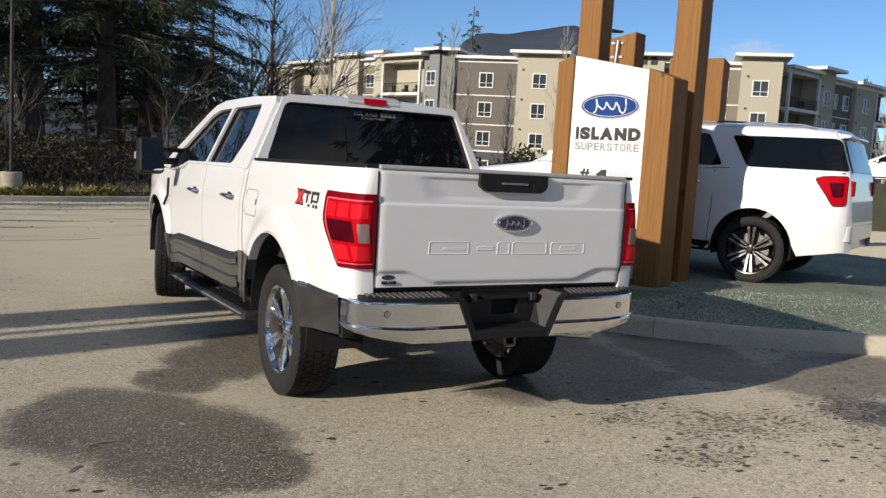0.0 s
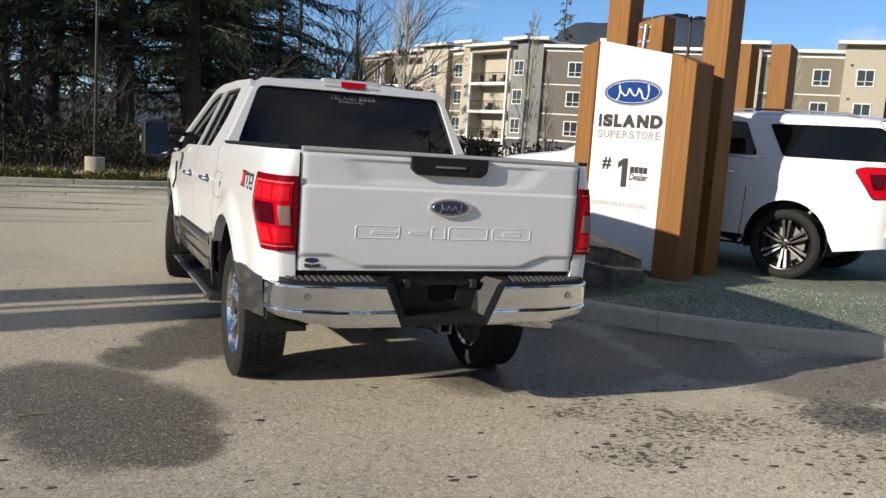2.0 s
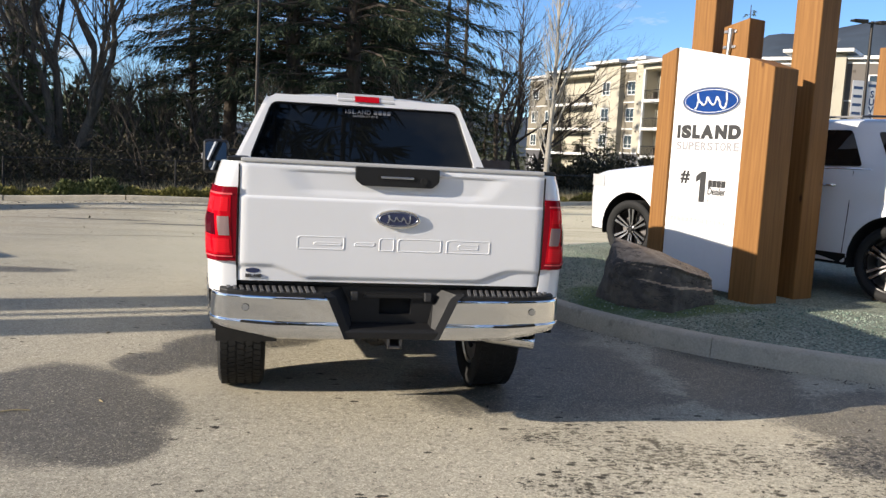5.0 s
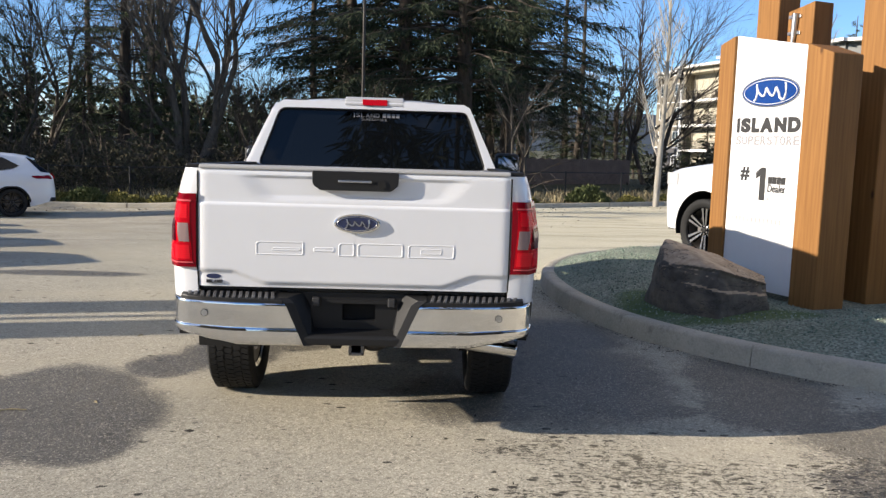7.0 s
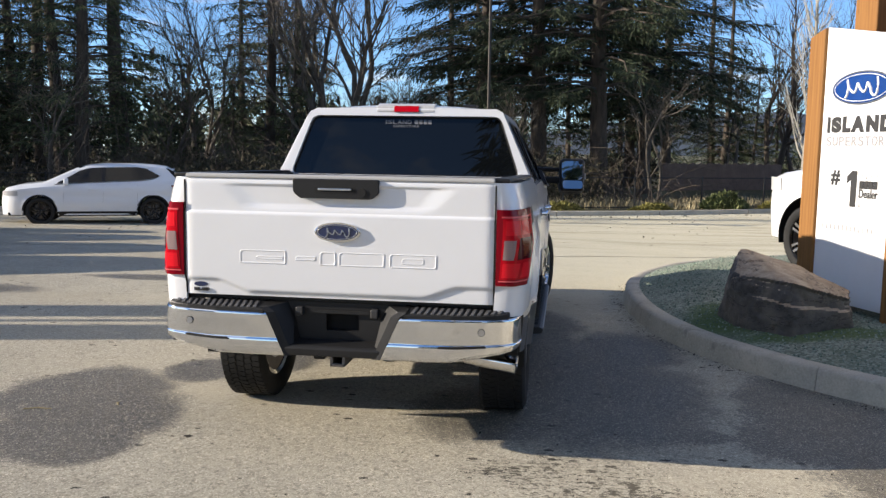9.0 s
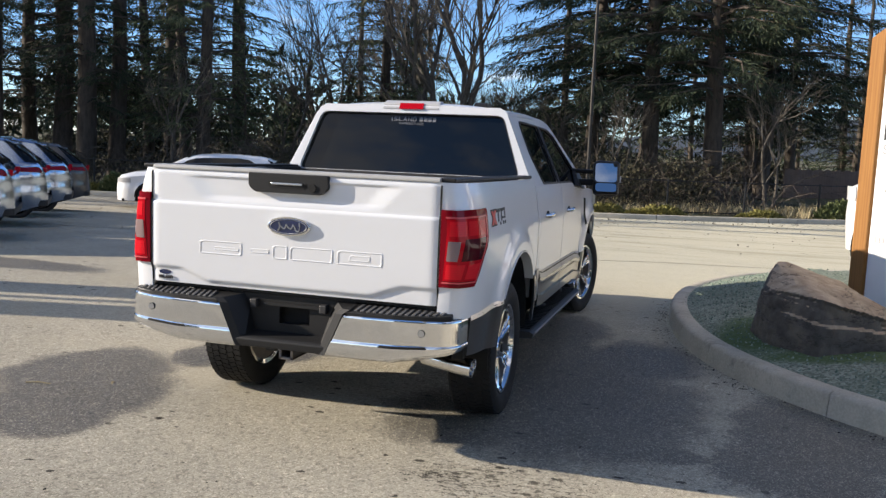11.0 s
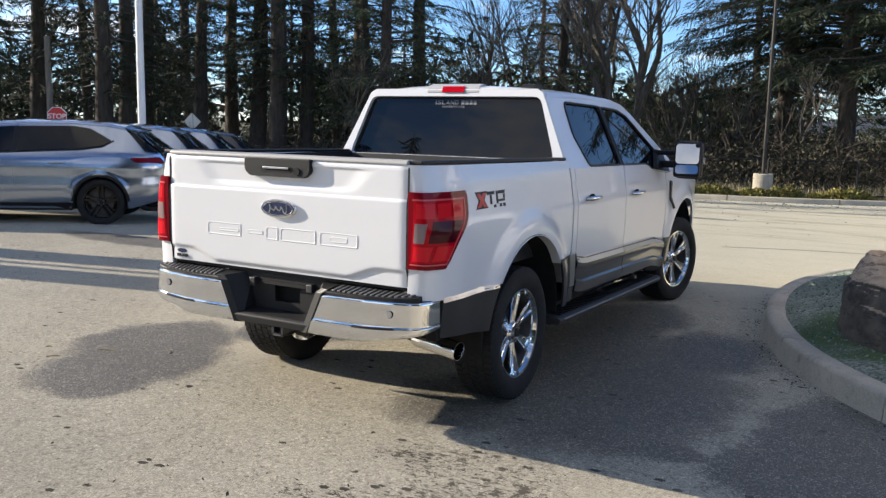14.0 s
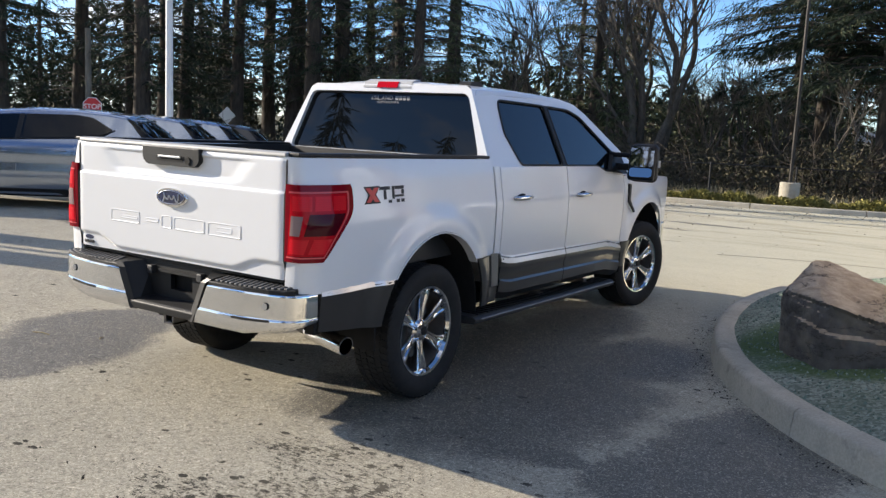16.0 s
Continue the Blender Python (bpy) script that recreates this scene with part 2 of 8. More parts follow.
def make_asphalt():
    m = Nodes("asphalt")
    p = m.position()
    sep = m.n("ShaderNodeSeparateXYZ", Vector=p)
    fine = m.n("ShaderNodeTexVoronoi", Vector=p, Scale=135.0)
    chips = m.n("ShaderNodeTexVoronoi", Vector=p, Scale=46.0)
    mid = m.noise(60, 5, 0.7, p)
    big = m.noise(0.55, 4, 0.6, p)
    stone = m.ramp(fine.outputs["Color"], [(0.0, (0.10, 0.092, 0.074)), (0.25, (0.32, 0.292, 0.231)), (0.5, (0.42, 0.383, 0.303)), (0.8, (0.55, 0.503, 0.397)), (1.0, (0.84, 0.775, 0.62))])
    stone = m.mix(1.0, stone, m.ramp(chips.outputs["Color"], [(0.10, g3(0.62)), (0.25, g3(0.96)), (0.8, g3(1.08)), (0.97, g3(1.38))]), "MULTIPLY")
    col = m.mix(m.math("MULTIPLY", mid, 0.55), stone, (0.35, 0.319, 0.253))
    col = m.mix(1.0, col, m.ramp(big, [(0.3, g3(0.86)), (0.7, g3(1.12))]), "MULTIPLY")
    # tar pits: small dark crumbs, denser in the worn stretch
    pits = m.math("ADD", m.noise(24.0, 6, 0.85, m.stretch(p, (0.8, 1.3, 1.0))), m.math("MULTIPLY", m.math("SUBTRACT", m.noise(3.4, 4, 0.6, p), 0.5), 0.24))
    where = m.noise(0.8, 3, 0.6, p)
    zone = blob(m, p, sep, [(3.8, 4.0, 0.5, 0.32), (3.6, 3.3, 0.45, 0.22), (4.5, 3.5, 0.45, 0.2), (5.6, 3.3, 1.5, 0.8), (4.2, 3.6, 0.8, 0.40), (6.6, 3.9, 1.2, 0.8), (5.4, 3.75, 0.5, 0.3)], 0.45)
    cut = m.math("SUBTRACT", 0.67, m.math("ADD", m.math("MULTIPLY", zone, 0.165), m.math("MULTIPLY", m.math("SUBTRACT", where, 0.5), 0.18)))
    pit = m.ramp(m.math("SUBTRACT", pits, cut), [(0.0, g3(0)), (0.03, g3(1))])
    # missing chips: short dark pits, gathered in clusters
    hole = m.n("ShaderNodeTexVoronoi", Vector=m.stretch(p, (0.7, 1.15, 1.0)), Scale=14.0)
    cell = m.n("ShaderNodeSeparateColor", Color=hole.outputs["Color"])
    crowd = m.math("ADD", m.math("MULTIPLY", zone, 0.36), m.math("MULTIPLY", m.math("SUBTRACT", m.noise(1.5, 4, 0.6, p), 0.47), 1.1))
    here = m.ramp(m.math("SUBTRACT", crowd, cell.outputs[0]), [(0.0, g3(0)), (0.02, g3(1))])
    rim = m.math("ADD", hole.outputs["Distance"], m.math("MULTIPLY", m.math("SUBTRACT", m.noise(70, 4, 0.7, p), 0.5), 0.5))
    hole_f = m.math("MULTIPLY", here, m.ramp(rim, [(0.27, g3(1)), (0.31, g3(0))]))
    pit = m.math("MAXIMUM", pit, hole_f)
    col = m.mix(m.math("MULTIPLY", pit, 0.93), col, (0.03, 0.028, 0.024))
    # pale drainage runs further off
    streak = m.noise(0.35, 4, 0.6, m.stretch(p, (0.6, 1.6, 1)))
    col = m.mix(m.ramp(streak, [(0.48, g3(0)), (0.66, g3(0.6))]), col, (0.42, 0.375, 0.28))
    # far half of the lot paler: its grazing sun brightness put into the colour
    dust_glare = m.math("ADD", m.ramp(m.math("MULTIPLY", sep.outputs[1], 0.05), [(0.36, g3(0)), (0.60, g3(0.62))]), m.math("MULTIPLY", m.math("SUBTRACT", m.noise(0.9, 5, 0.65, m.stretch(p, (0.7, 1.6, 1))), 0.5), 0.5))
    # faded out to the left, where the ground stands in shade
    dust_glare = m.math("MULTIPLY", dust_glare, m.ramp(m.math("ADD", m.math("MULTIPLY", sep.outputs[0], 0.1), 0.5), [(0.25, g3(0)), (0.62, g3(1))]))
    col = m.mix(m.math("MINIMUM", m.math("MAXIMUM", dust_glare, 0.0), 1.0), col, (0.545, 0.512, 0.385))
    grime = m.noise(0.8, 6, 0.7, m.stretch(p, (0.30, 1.9, 1.0)))
    grime = m.math("MULTIPLY", m.ramp(grime, [(0.50, g3(0)), (0.60, g3(0.75))]), m.ramp(m.math("MULTIPLY", sep.outputs[1], 0.04), [(0.58, g3(0)), (0.78, g3(1))]))
    col = m.mix(m.math("MULTIPLY", grime, m.noise(9, 5, 0.7, p)), col, (0.17, 0.145, 0.095))
    # water stains drying on the surface: soft rims, the paler stones still showing
    wet = blob(m, p, sep, WET, 0.26)
    wet = m.math("ADD", wet, m.math("MULTIPLY", m.math("SUBTRACT", m.noise(55, 5, 0.8, p), 0.5), 0.75))
    wetf = m.ramp(wet, [(0.36, g3(0)), (0.50, g3(0.72)), (0.66, g3(1))])
    crumb = blob(m, p, sep, WORN, 0.55)
    crumb = m.math("ADD", crumb, m.math("MULTIPLY", m.math("SUBTRACT", m.noise(30, 5, 0.8, p), 0.5), 1.5))
    # damp ground beside the pickup, with its shade painted in as extra darkening
    damp = m.math("ADD", blob(m, p, sep, DAMP_SHADE, 0.40), m.math("MULTIPLY", m.math("SUBTRACT", m.noise(32, 5, 0.8, p), 0.5), 0.9))
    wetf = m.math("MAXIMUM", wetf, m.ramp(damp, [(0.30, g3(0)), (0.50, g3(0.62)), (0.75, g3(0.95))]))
    wetf = m.math("MAXIMUM", wetf, m.ramp(crumb, [(0.40, g3(0)), (0.52, g3(0.6)), (0.66, g3(0.9))]))
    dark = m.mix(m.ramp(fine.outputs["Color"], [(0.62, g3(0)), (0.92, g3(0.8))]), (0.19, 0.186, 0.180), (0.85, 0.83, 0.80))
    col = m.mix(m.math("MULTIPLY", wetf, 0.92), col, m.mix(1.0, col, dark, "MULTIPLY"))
    rough = m.math("SUBTRACT", 0.92, m.math("MULTIPLY", wetf, 0.36))
    m.set(Base_Color=col, Roughness=rough)
    m.t.links.new(m.math("ADD", 0.06, m.math("MULTIPLY", wetf, 0.55)), m.b.inputs["Specular IOR Level"])
    m.b.inputs["Diffuse Roughness"].default_value = 0.35
    h = m.math("ADD", m.math("MULTIPLY", m.noise(170, 3, 0.7, p), 1.0), m.math("MULTIPLY", mid, 0.7))
    m.bump(h, 0.55, 0.007)
    return m.mat


def blob(m, p, sep, ovals, warp):
    """1 inside any of the ovals (x, y, rx, ry), 0 well outside, with a ragged rim."""
    n1 = m.math("MULTIPLY", m.math("SUBTRACT", m.noise(2.6, 7, 0.68, p), 0.5), warp * 2.4)
    best = 0.0
    for x, y, rx, ry in ovals:
        dx = m.math("DIVIDE", m.math("SUBTRACT", sep.outputs[0], x), rx)
        dy = m.math("DIVIDE", m.math("SUBTRACT", sep.outputs[1], y), ry)
        r = m.math("SQRT", m.math("ADD", m.math("MULTIPLY", dx, dx), m.math("MULTIPLY", dy, dy)))
        v = m.math("SUBTRACT", 1.5, m.math("ADD", r, n1))
        best = m.math("MAXIMUM", best, v)
    return m.math("MINIMUM", best, 1.0)


# (x, y, rx, ry): puddles that have dried to a stain, and the worn dark stretch beside the island
WET = [(0.70, 4.90, 0.54, 0.66), (1.02, 4.42, 0.50, 0.72), (1.22, 4.02, 0.30, 0.36), (1.20, 5.62, 0.27, 0.32), (1.60, 6.05, 0.38, 0.50), (2.0, 6.55, 0.40, 0.42),
       (-3.6, 8.6, 1.6, 0.35), (-1.2, 9.9, 0.9, 0.25)]
# damp ovals beside the pickup, widened and deepened to paint its shade
DAMP_SHADE = [(4.05, 5.55, 0.74, 1.15), (3.5, 6.6, 0.6, 1.05), (3.45, 5.0, 0.55, 0.6), (3.55, 7.7, 0.45, 0.8), (4.35, 6.9, 0.42, 0.7)]
WORN = [(5.45, 5.45, 0.46, 0.80), (5.30, 4.75, 0.46, 0.42), (6.45, 4.5, 0.85, 0.42), (5.75, 4.15, 0.62, 0.40), (5.45, 3.55, 0.42, 0.30), (4.55, 4.75, 0.30, 0.14), (0.2, 18.2, 1.3, 0.20), (1.2, 20.3, 1.0, 0.22), (-1.6, 19.1, 1.2, 0.18)]


def make_paint(name, colour, metal=0.0, rough=0.30):
    m = Nodes(name)
    co = m.coords()
    dust_glare = m.noise(3.0, 5, 0.6, co)
    col = m.mix(m.math("MULTIPLY", dust_glare, 0.10), colour, tuple(c * 0.86 for c in colour))
    m.set(Base_Color=col, Metallic=metal, Coat_Weight=0.8, Coat_Roughness=0.06,
          Roughness=m.math("ADD", rough, m.math("MULTIPLY", m.noise(60, 3, 0.5, co), 0.1)))
    return m.mat


def make_timber():
    m = Nodes("timber")
    co = m.coords()
    g = m.noise(6.0, 6, 0.6, m.stretch(co, (6.0, 6.0, 0.25)))
    w = m.n("ShaderNodeTexWave", Scale=2.2, Distortion=6.0, Detail=3.0, Vector=m.stretch(co, (3.0, 3.0, 0.2)))
    f = m.math("ADD", m.math("MULTIPLY", g, 0.88), m.math("MULTIPLY", w.outputs["Fac"], 0.12))
    col = m.ramp(f, [(0.25, (0.165, 0.074, 0.022)), (0.5, (0.225, 0.106, 0.033)), (0.8, (0.29, 0.143, 0.046))])
    knot = m.n("ShaderNodeTexVoronoi", Scale=2.6, Vector=m.stretch(co, (1.6, 1.6, 0.7)))
    col = m.mix(m.ramp(knot.outputs["Distance"], [(0.04, g3(0.9)), (0.10, g3(0))]), col, (0.07, 0.03, 0.012))
    m.set(Base_Color=col, Roughness=0.65)
    m.b.inputs["Specular IOR Level"].default_value = 0.2
    m.bump(f, 0.12, 0.003)
    return m.mat


def make_rock():
    m = Nodes("rock")
    co = m.coords()
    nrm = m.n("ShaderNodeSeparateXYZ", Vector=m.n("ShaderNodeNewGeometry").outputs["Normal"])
    n1 = m.noise(3.2, 8, 0.62, co)
    n2 = m.noise(34.0, 6, 0.72, co)
    col = m.ramp(n1, [(0.30, (0.045, 0.040, 0.034)), (0.46, (0.115, 0.100, 0.082)), (0.60, (0.19, 0.157, 0.120)), (0.76, (0.28, 0.215, 0.155))])
    # rusty patches on the broken faces
    col = m.mix(m.ramp(m.noise(4.6, 5, 0.6, m.stretch(co, (1.0, 1.0, 0.6))), [(0.58, g3(0)), (0.70, g3(0.55))]), col, (0.20, 0.12, 0.072))
    col = m.mix(m.math("MULTIPLY", n2, 0.4), col, (0.10, 0.093, 0.085))
    # upward faces tinted pale tan: the daylight on the top put into the colour
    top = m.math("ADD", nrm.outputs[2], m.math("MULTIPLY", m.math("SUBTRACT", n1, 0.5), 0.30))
    lit_top = m.ramp(top, [(0.50, g3(0)), (0.68, g3(0.95))])
    lit_tan = m.mix(m.ramp(m.noise(7.0, 6, 0.7, co), [(0.40, g3(0)), (0.62, g3(1))]), (0.36, 0.255, 0.16), (0.60, 0.46, 0.31))
    col = m.mix(lit_top, col, m.mix(m.math("MULTIPLY", n2, 0.5), lit_tan, (0.24, 0.19, 0.135)))
    crack = m.ramp(m.noise(2.6, 7, 0.7, m.stretch(co, (0.45, 0.45, 2.0))), [(0.488, g3(0)), (0.5, g3(0.8)), (0.512, g3(0))])
    col = m.mix(crack, col, (0.025, 0.022, 0.018))
    moss = m.ramp(m.noise(2.6, 4, 0.6, co), [(0.64, g3(0)), (0.76, g3(0.5))])
    col = m.mix(moss, col, (0.05, 0.06, 0.022))
    m.set(Base_Color=col, Roughness=0.85)
    m.bump(m.math("SUBTRACT", m.math("ADD", m.math("MULTIPLY", n2, 0.5), m.noise(9.0, 8, 0.68, co)), m.math("MULTIPLY", crack, 0.5)), 0.7, 0.025)
    return m.mat


def make_green_gravel():
    m = Nodes("green_gravel")
    p = m.position()
    v = m.n("ShaderNodeTexVoronoi", Vector=p, Scale=55.0)
    col = m.ramp(v.outputs["Color"], [(0.0, (0.075, 0.090, 0.066)), (0.5, (0.19, 0.215, 0.162)), (1.0, (0.38, 0.41, 0.325))])
    col = m.mix(m.ramp(m.noise(1.3, 5, 0.6, p), [(0.45, g3(0)), (0.7, g3(0.55))]), col, (0.075, 0.105, 0.06))
    sep = m.n("ShaderNodeSeparateXYZ", Vector=p)
    moss = blob(m, p, sep, [(5.25, 7.4, 0.35, 0.65), (5.9, 6.75, 0.75, 0.22)], 0.5)
    col = m.mix(m.ramp(moss, [(0.4, g3(0)), (0.8, g3(0.8))]), col, (0.055, 0.10, 0.015))
    m.set(Base_Color=col, Roughness=0.95)
    m.bump(m.math("ADD", v.outputs["Distance"], m.noise(30, 3, 0.6, p)), 0.7, 0.012)
    return m.mat


def make_concrete(name="kerb_concrete", c=(0.48, 0.43, 0.335)):
    m = Nodes(name)
    p = m.position()
    f = m.math("ADD", m.math("MULTIPLY", m.noise(2.2, 6, 0.65, p), 0.6), m.math("MULTIPLY", m.noise(60, 4, 0.6, p), 0.4))
    col = m.ramp(f, [(0.3, tuple(x * 0.62 for x in c)), (0.55, c), (0.8, tuple(x * 1.2 for x in c))])
    col = m.mix(m.ramp(m.noise(5.0, 5, 0.7, p), [(0.58, g3(0)), (0.72, g3(0.5))]), col, (0.11, 0.105, 0.085))
    m.set(Base_Color=col, Roughness=0.9)
    m.bump(m.noise(90, 4, 0.6, p), 0.35, 0.004)
    return m.mat


def make_earth():
    m = Nodes("rough_grass_ground")
    p = m.position()
    f = m.noise(0.25, 6, 0.65, p)
    col = m.ramp(f, [(0.3, (0.055, 0.045, 0.028)), (0.5, (0.09, 0.085, 0.035)), (0.7, (0.17, 0.14, 0.075))])
    col = m.mix(m.math("MULTIPLY", m.noise(18, 5, 0.7, p), 0.6), col, (0.04, 0.045, 0.018))
    m.set(Base_Color=col, Roughness=1.0)
    m.bump(m.noise(12, 6, 0.7, p), 1.0, 0.08)
    return m.mat


def make_glass(name, tint, rough=0.0, spec=0.5):
    """Heavily tinted glazing: dark body with a clear reflecting face."""
    m = Nodes(name)
    co = m.coords()
    m.set(Base_Color=m.ramp(m.noise(2.0, 3, 0.5, co), [(0.3, tint), (0.7, tuple(c * 1.15 for c in tint))]), Roughness=0.012 + rough,
          Coat_Weight=0.0, Coat_Roughness=0.0)
    m.b.inputs["IOR"].default_value = 1.52
    m.b.inputs["Specular IOR Level"].default_value = spec
    return m.mat


def make_leaf(name, stops, rough=0.75, thin=0.15):
    m = Nodes(name)
    col = m.ramp(m.island(), stops)
    col = m.mix(m.math("MULTIPLY", m.objrand(), 0.35), col, m.mix(1.0, col, (0.55, 0.6, 0.5), "MULTIPLY"))
    m.set(Base_Color=col, Roughness=rough)
    m.b.inputs["Specular IOR Level"].default_value = 0.25
    return m.mat


def make_bark(name, a, b, scale=8.0):
    m = Nodes(name)
    co = m.coords()
    f = m.noise(scale, 6, 0.7, m.stretch(co, (1, 1, 0.22)))
    m.set(Base_Color=m.ramp(f, [(0.3, a), (0.7, b)]), Roughness=0.95)
    m.bump(f, 0.8, 0.03)
    return m.mat


def make_siding(name, c, lap=0.18):
    """Lapped boards: a saw-tooth relief at the board pitch."""
    m = Nodes(name)
    p = m.position()
    sep = m.n("ShaderNodeSeparateXYZ", Vector=p)
    saw = m.math("FRACT", m.math("DIVIDE", sep.outputs[2], lap))
    col = m.mix(m.math("MULTIPLY", m.noise(0.6, 5, 0.6, p), 0.35), c, tuple(x * 0.78 for x in c))
    m.set(Base_Color=col, Roughness=0.8)
    m.bump(saw, 0.5, 0.015)
    return m.mat


def make_lens(name, colour, glow=0.0):
    m = Nodes(name)
    co = m.coords()
    ribs = m.n("ShaderNodeTexWave", Scale=28.0, Vector=co)
    ribs.bands_direction = "Z"
    col = m.mix(m.math("MULTIPLY", ribs.outputs["Fac"], 0.18), colour, tuple(c * 0.7 for c in colour))
    m.set(Base_Color=col, Roughness=0.2, Coat_Weight=0.28, Coat_Roughness=0.01)
    m.b.inputs["Specular IOR Level"].default_value = 0.02
    m.bump(m.noise(45, 2, 0.5, co), 0.05, 0.003)
    m.b.inputs["Subsurface Weight"].default_value = 0.0
    return m.mat


M = {}
M["asphalt"] = make_asphalt()
M["earth"] = make_earth()
M["concrete"] = make_concrete()
M["gravel"] = make_green_gravel()
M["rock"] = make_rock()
M["timber"] = make_timber()
M["panel"] = simple("white_sign_panel", (0.70, 0.70, 0.695), 0.45, grain=0.03, scale=8)
M["ink"] = simple("black_vinyl", (0.020, 0.020, 0.021), 0.6, grain=0.1)
M["grey_ink"] = simple("grey_vinyl", (0.56, 0.56, 0.57), 0.45, grain=0.04)
M["pale_ink"] = simple("pale_grey_vinyl", (0.27, 0.262, 0.267), 0.5, grain=0.04)
M["faint_ink"] = simple("faint_grey_vinyl", (0.44, 0.43, 0.435), 0.5, grain=0.04)
M["blue"] = simple("blue_enamel", (0.010, 0.045, 0.19), 0.2, grain=0.15, coat=0.6)
M["navy"] = simple("navy_enamel", (0.012, 0.022, 0.075), 0.15, grain=0.15, coat=0.8)
M["white_paint"] = make_paint("white_car_paint", (0.71, 0.716, 0.728))
M["silver_paint"] = make_paint("silver_car_paint", (0.29, 0.345, 0.44), metal=0.9, rough=0.10)
M["blue_grey_paint"] = make_paint("dark_car_paint", (0.025, 0.027, 0.032), metal=0.3)
M["grey_clad"] = make_paint("stone_grey_car_paint", (0.034, 0.033, 0.032), metal=0.25)
M["chrome"] = simple("chrome", (0.80, 0.80, 0.795), 0.06, 1.0, grain=0.03, scale=20)
M["satin_metal"] = simple("satin_metal", (0.55, 0.55, 0.56), 0.3, 1.0, grain=0.06)
M["steel"] = simple("dull_steel", (0.16, 0.15, 0.145), 0.55, 0.8, grain=0.3, scale=12)
M["black_plastic"] = simple("black_plastic", (0.011, 0.011, 0.0115), 0.5, grain=0.2, scale=120, bump=0.15, spec=0.32)
M["grey_plastic"] = simple("dark_grey_plastic", (0.022, 0.022, 0.023), 0.55, grain=0.2, scale=120, bump=0.2)
M["worn_plastic"] = simple("scuffed_grey_plastic", (0.070, 0.070, 0.072), 0.45, grain=0.3, scale=90, bump=0.2)
M["gap"] = simple("shut_line_black", (0.006, 0.006, 0.006), 0.9, grain=0.1)
M["rubber"] = simple("tyre_rubber", (0.016, 0.016, 0.016), 0.8, grain=0.25, scale=30, bump=0.3, spec=0.3)
M["alloy"] = simple("machined_alloy", (0.48, 0.48, 0.49), 0.25, 1.0, grain=0.05)
M["dark_alloy"] = simple("black_alloy", (0.010, 0.010, 0.011), 0.18, 0.4, grain=0.1)
M["tint"] = make_glass("privacy_glass", (0.004, 0.005, 0.006), spec=0.34)
M["glass"] = make_glass("window_glass", (0.03, 0.04, 0.045))
M["mirror"] = simple("mirror_glass", (0.50, 0.52, 0.53), 0.02, 1.0, grain=0.01)
M["red_lens"] = make_lens("red_lens", (0.42, 0.002, 0.010))
M["dark_lens"] = make_lens("smoked_red_lens", (0.055, 0.002, 0.007))
M["clear_lens"] = make_lens("clear_lens", (0.42, 0.42, 0.42))
M["grey_lens"] = make_lens("pinkish_clear_lens", (0.24, 0.17, 0.165))
M["bright_lens"] = make_lens("bright_red_lens", (0.62, 0.012, 0.022))
M["deep_lens"] = make_lens("wine_red_lens", (0.18, 0.002, 0.009))
M["guide_lens"] = make_lens("pale_red_lens", (0.62, 0.10, 0.11))
M["frost"] = simple("frosted_vinyl", (0.19, 0.19, 0.20), 0.5, grain=0.1)
M["cap_grey"] = simple("grey_moulded_cap", (0.16, 0.16, 0.165), 0.42, grain=0.1, scale=90, bump=0.1)
M["cap_pale"] = simple("pale_grey_moulded_cap", (0.36, 0.355, 0.34), 0.45, grain=0.1, scale=90, bump=0.1)
M["sticker_red"] = simple("red_vinyl", (0.55, 0.03, 0.03), 0.4, grain=0.08)

# ---------------------------------------------------------------- ground
def make_ground():
    """One sheet: level near the pickup, falling away, on to the horizon."""
    bm = bmesh.new()
    xs = sorted({round(-900 + 75 * i, 1) for i in range(25)} | {round(-70 + 5 * i, 1) for i in range(34)})
    ys = sorted({round(-900 + 75 * i, 1) for i in range(25)} | {round(-30 + 3 * i, 1) for i in range(60)})
    grid = [[bm.verts.new((x, y, gz(x, y) - 0.06 + (0.12 * noise.noise(Vector((x * 0.2, y * 0.2, 0))) if y > 34 else 0.0))) for y in ys] for x in xs]
    for i in range(len(xs) - 1):
        for j in range(len(ys) - 1):
            bm.faces.new((grid[i][j], grid[i + 1][j], grid[i + 1][j + 1], grid[i][j + 1]))
    solid("ground", bm, M["earth"], "rough winter grass and bare earth round the lot", "ground", kind="structure", smooth=60)


FAR_EDGE = [(-60.0, 10.0), (-30.0, 21.0), (-14.0, 25.0), (-9.0, 25.6), (-5.0, 26.0), (0.0, 26.6), (3.0, 27.3), (7.0, 29.0), (12.0, 32.0), (18.0, 36.0), (40.0, 50.0)]


def far_y(x):
    return curve_at(FAR_EDGE, x)


def make_lot():
    bm = bmesh.new()
    xs = [-60 + 1.25 * i for i in range(81)]
    rows = []
    for x in xs:
        top = far_y(x)
        rows.append([bm.verts.new((x, y, gz(x, y))) for y in [-40 + (top + 40) * (j / 56) for j in range(57)]])
    for a, b in zip(rows, rows[1:]):
        for j in range(56):
            bm.faces.new((a[j], b[j], b[j + 1], a[j + 1]))
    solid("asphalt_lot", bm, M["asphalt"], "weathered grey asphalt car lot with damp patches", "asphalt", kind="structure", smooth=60)


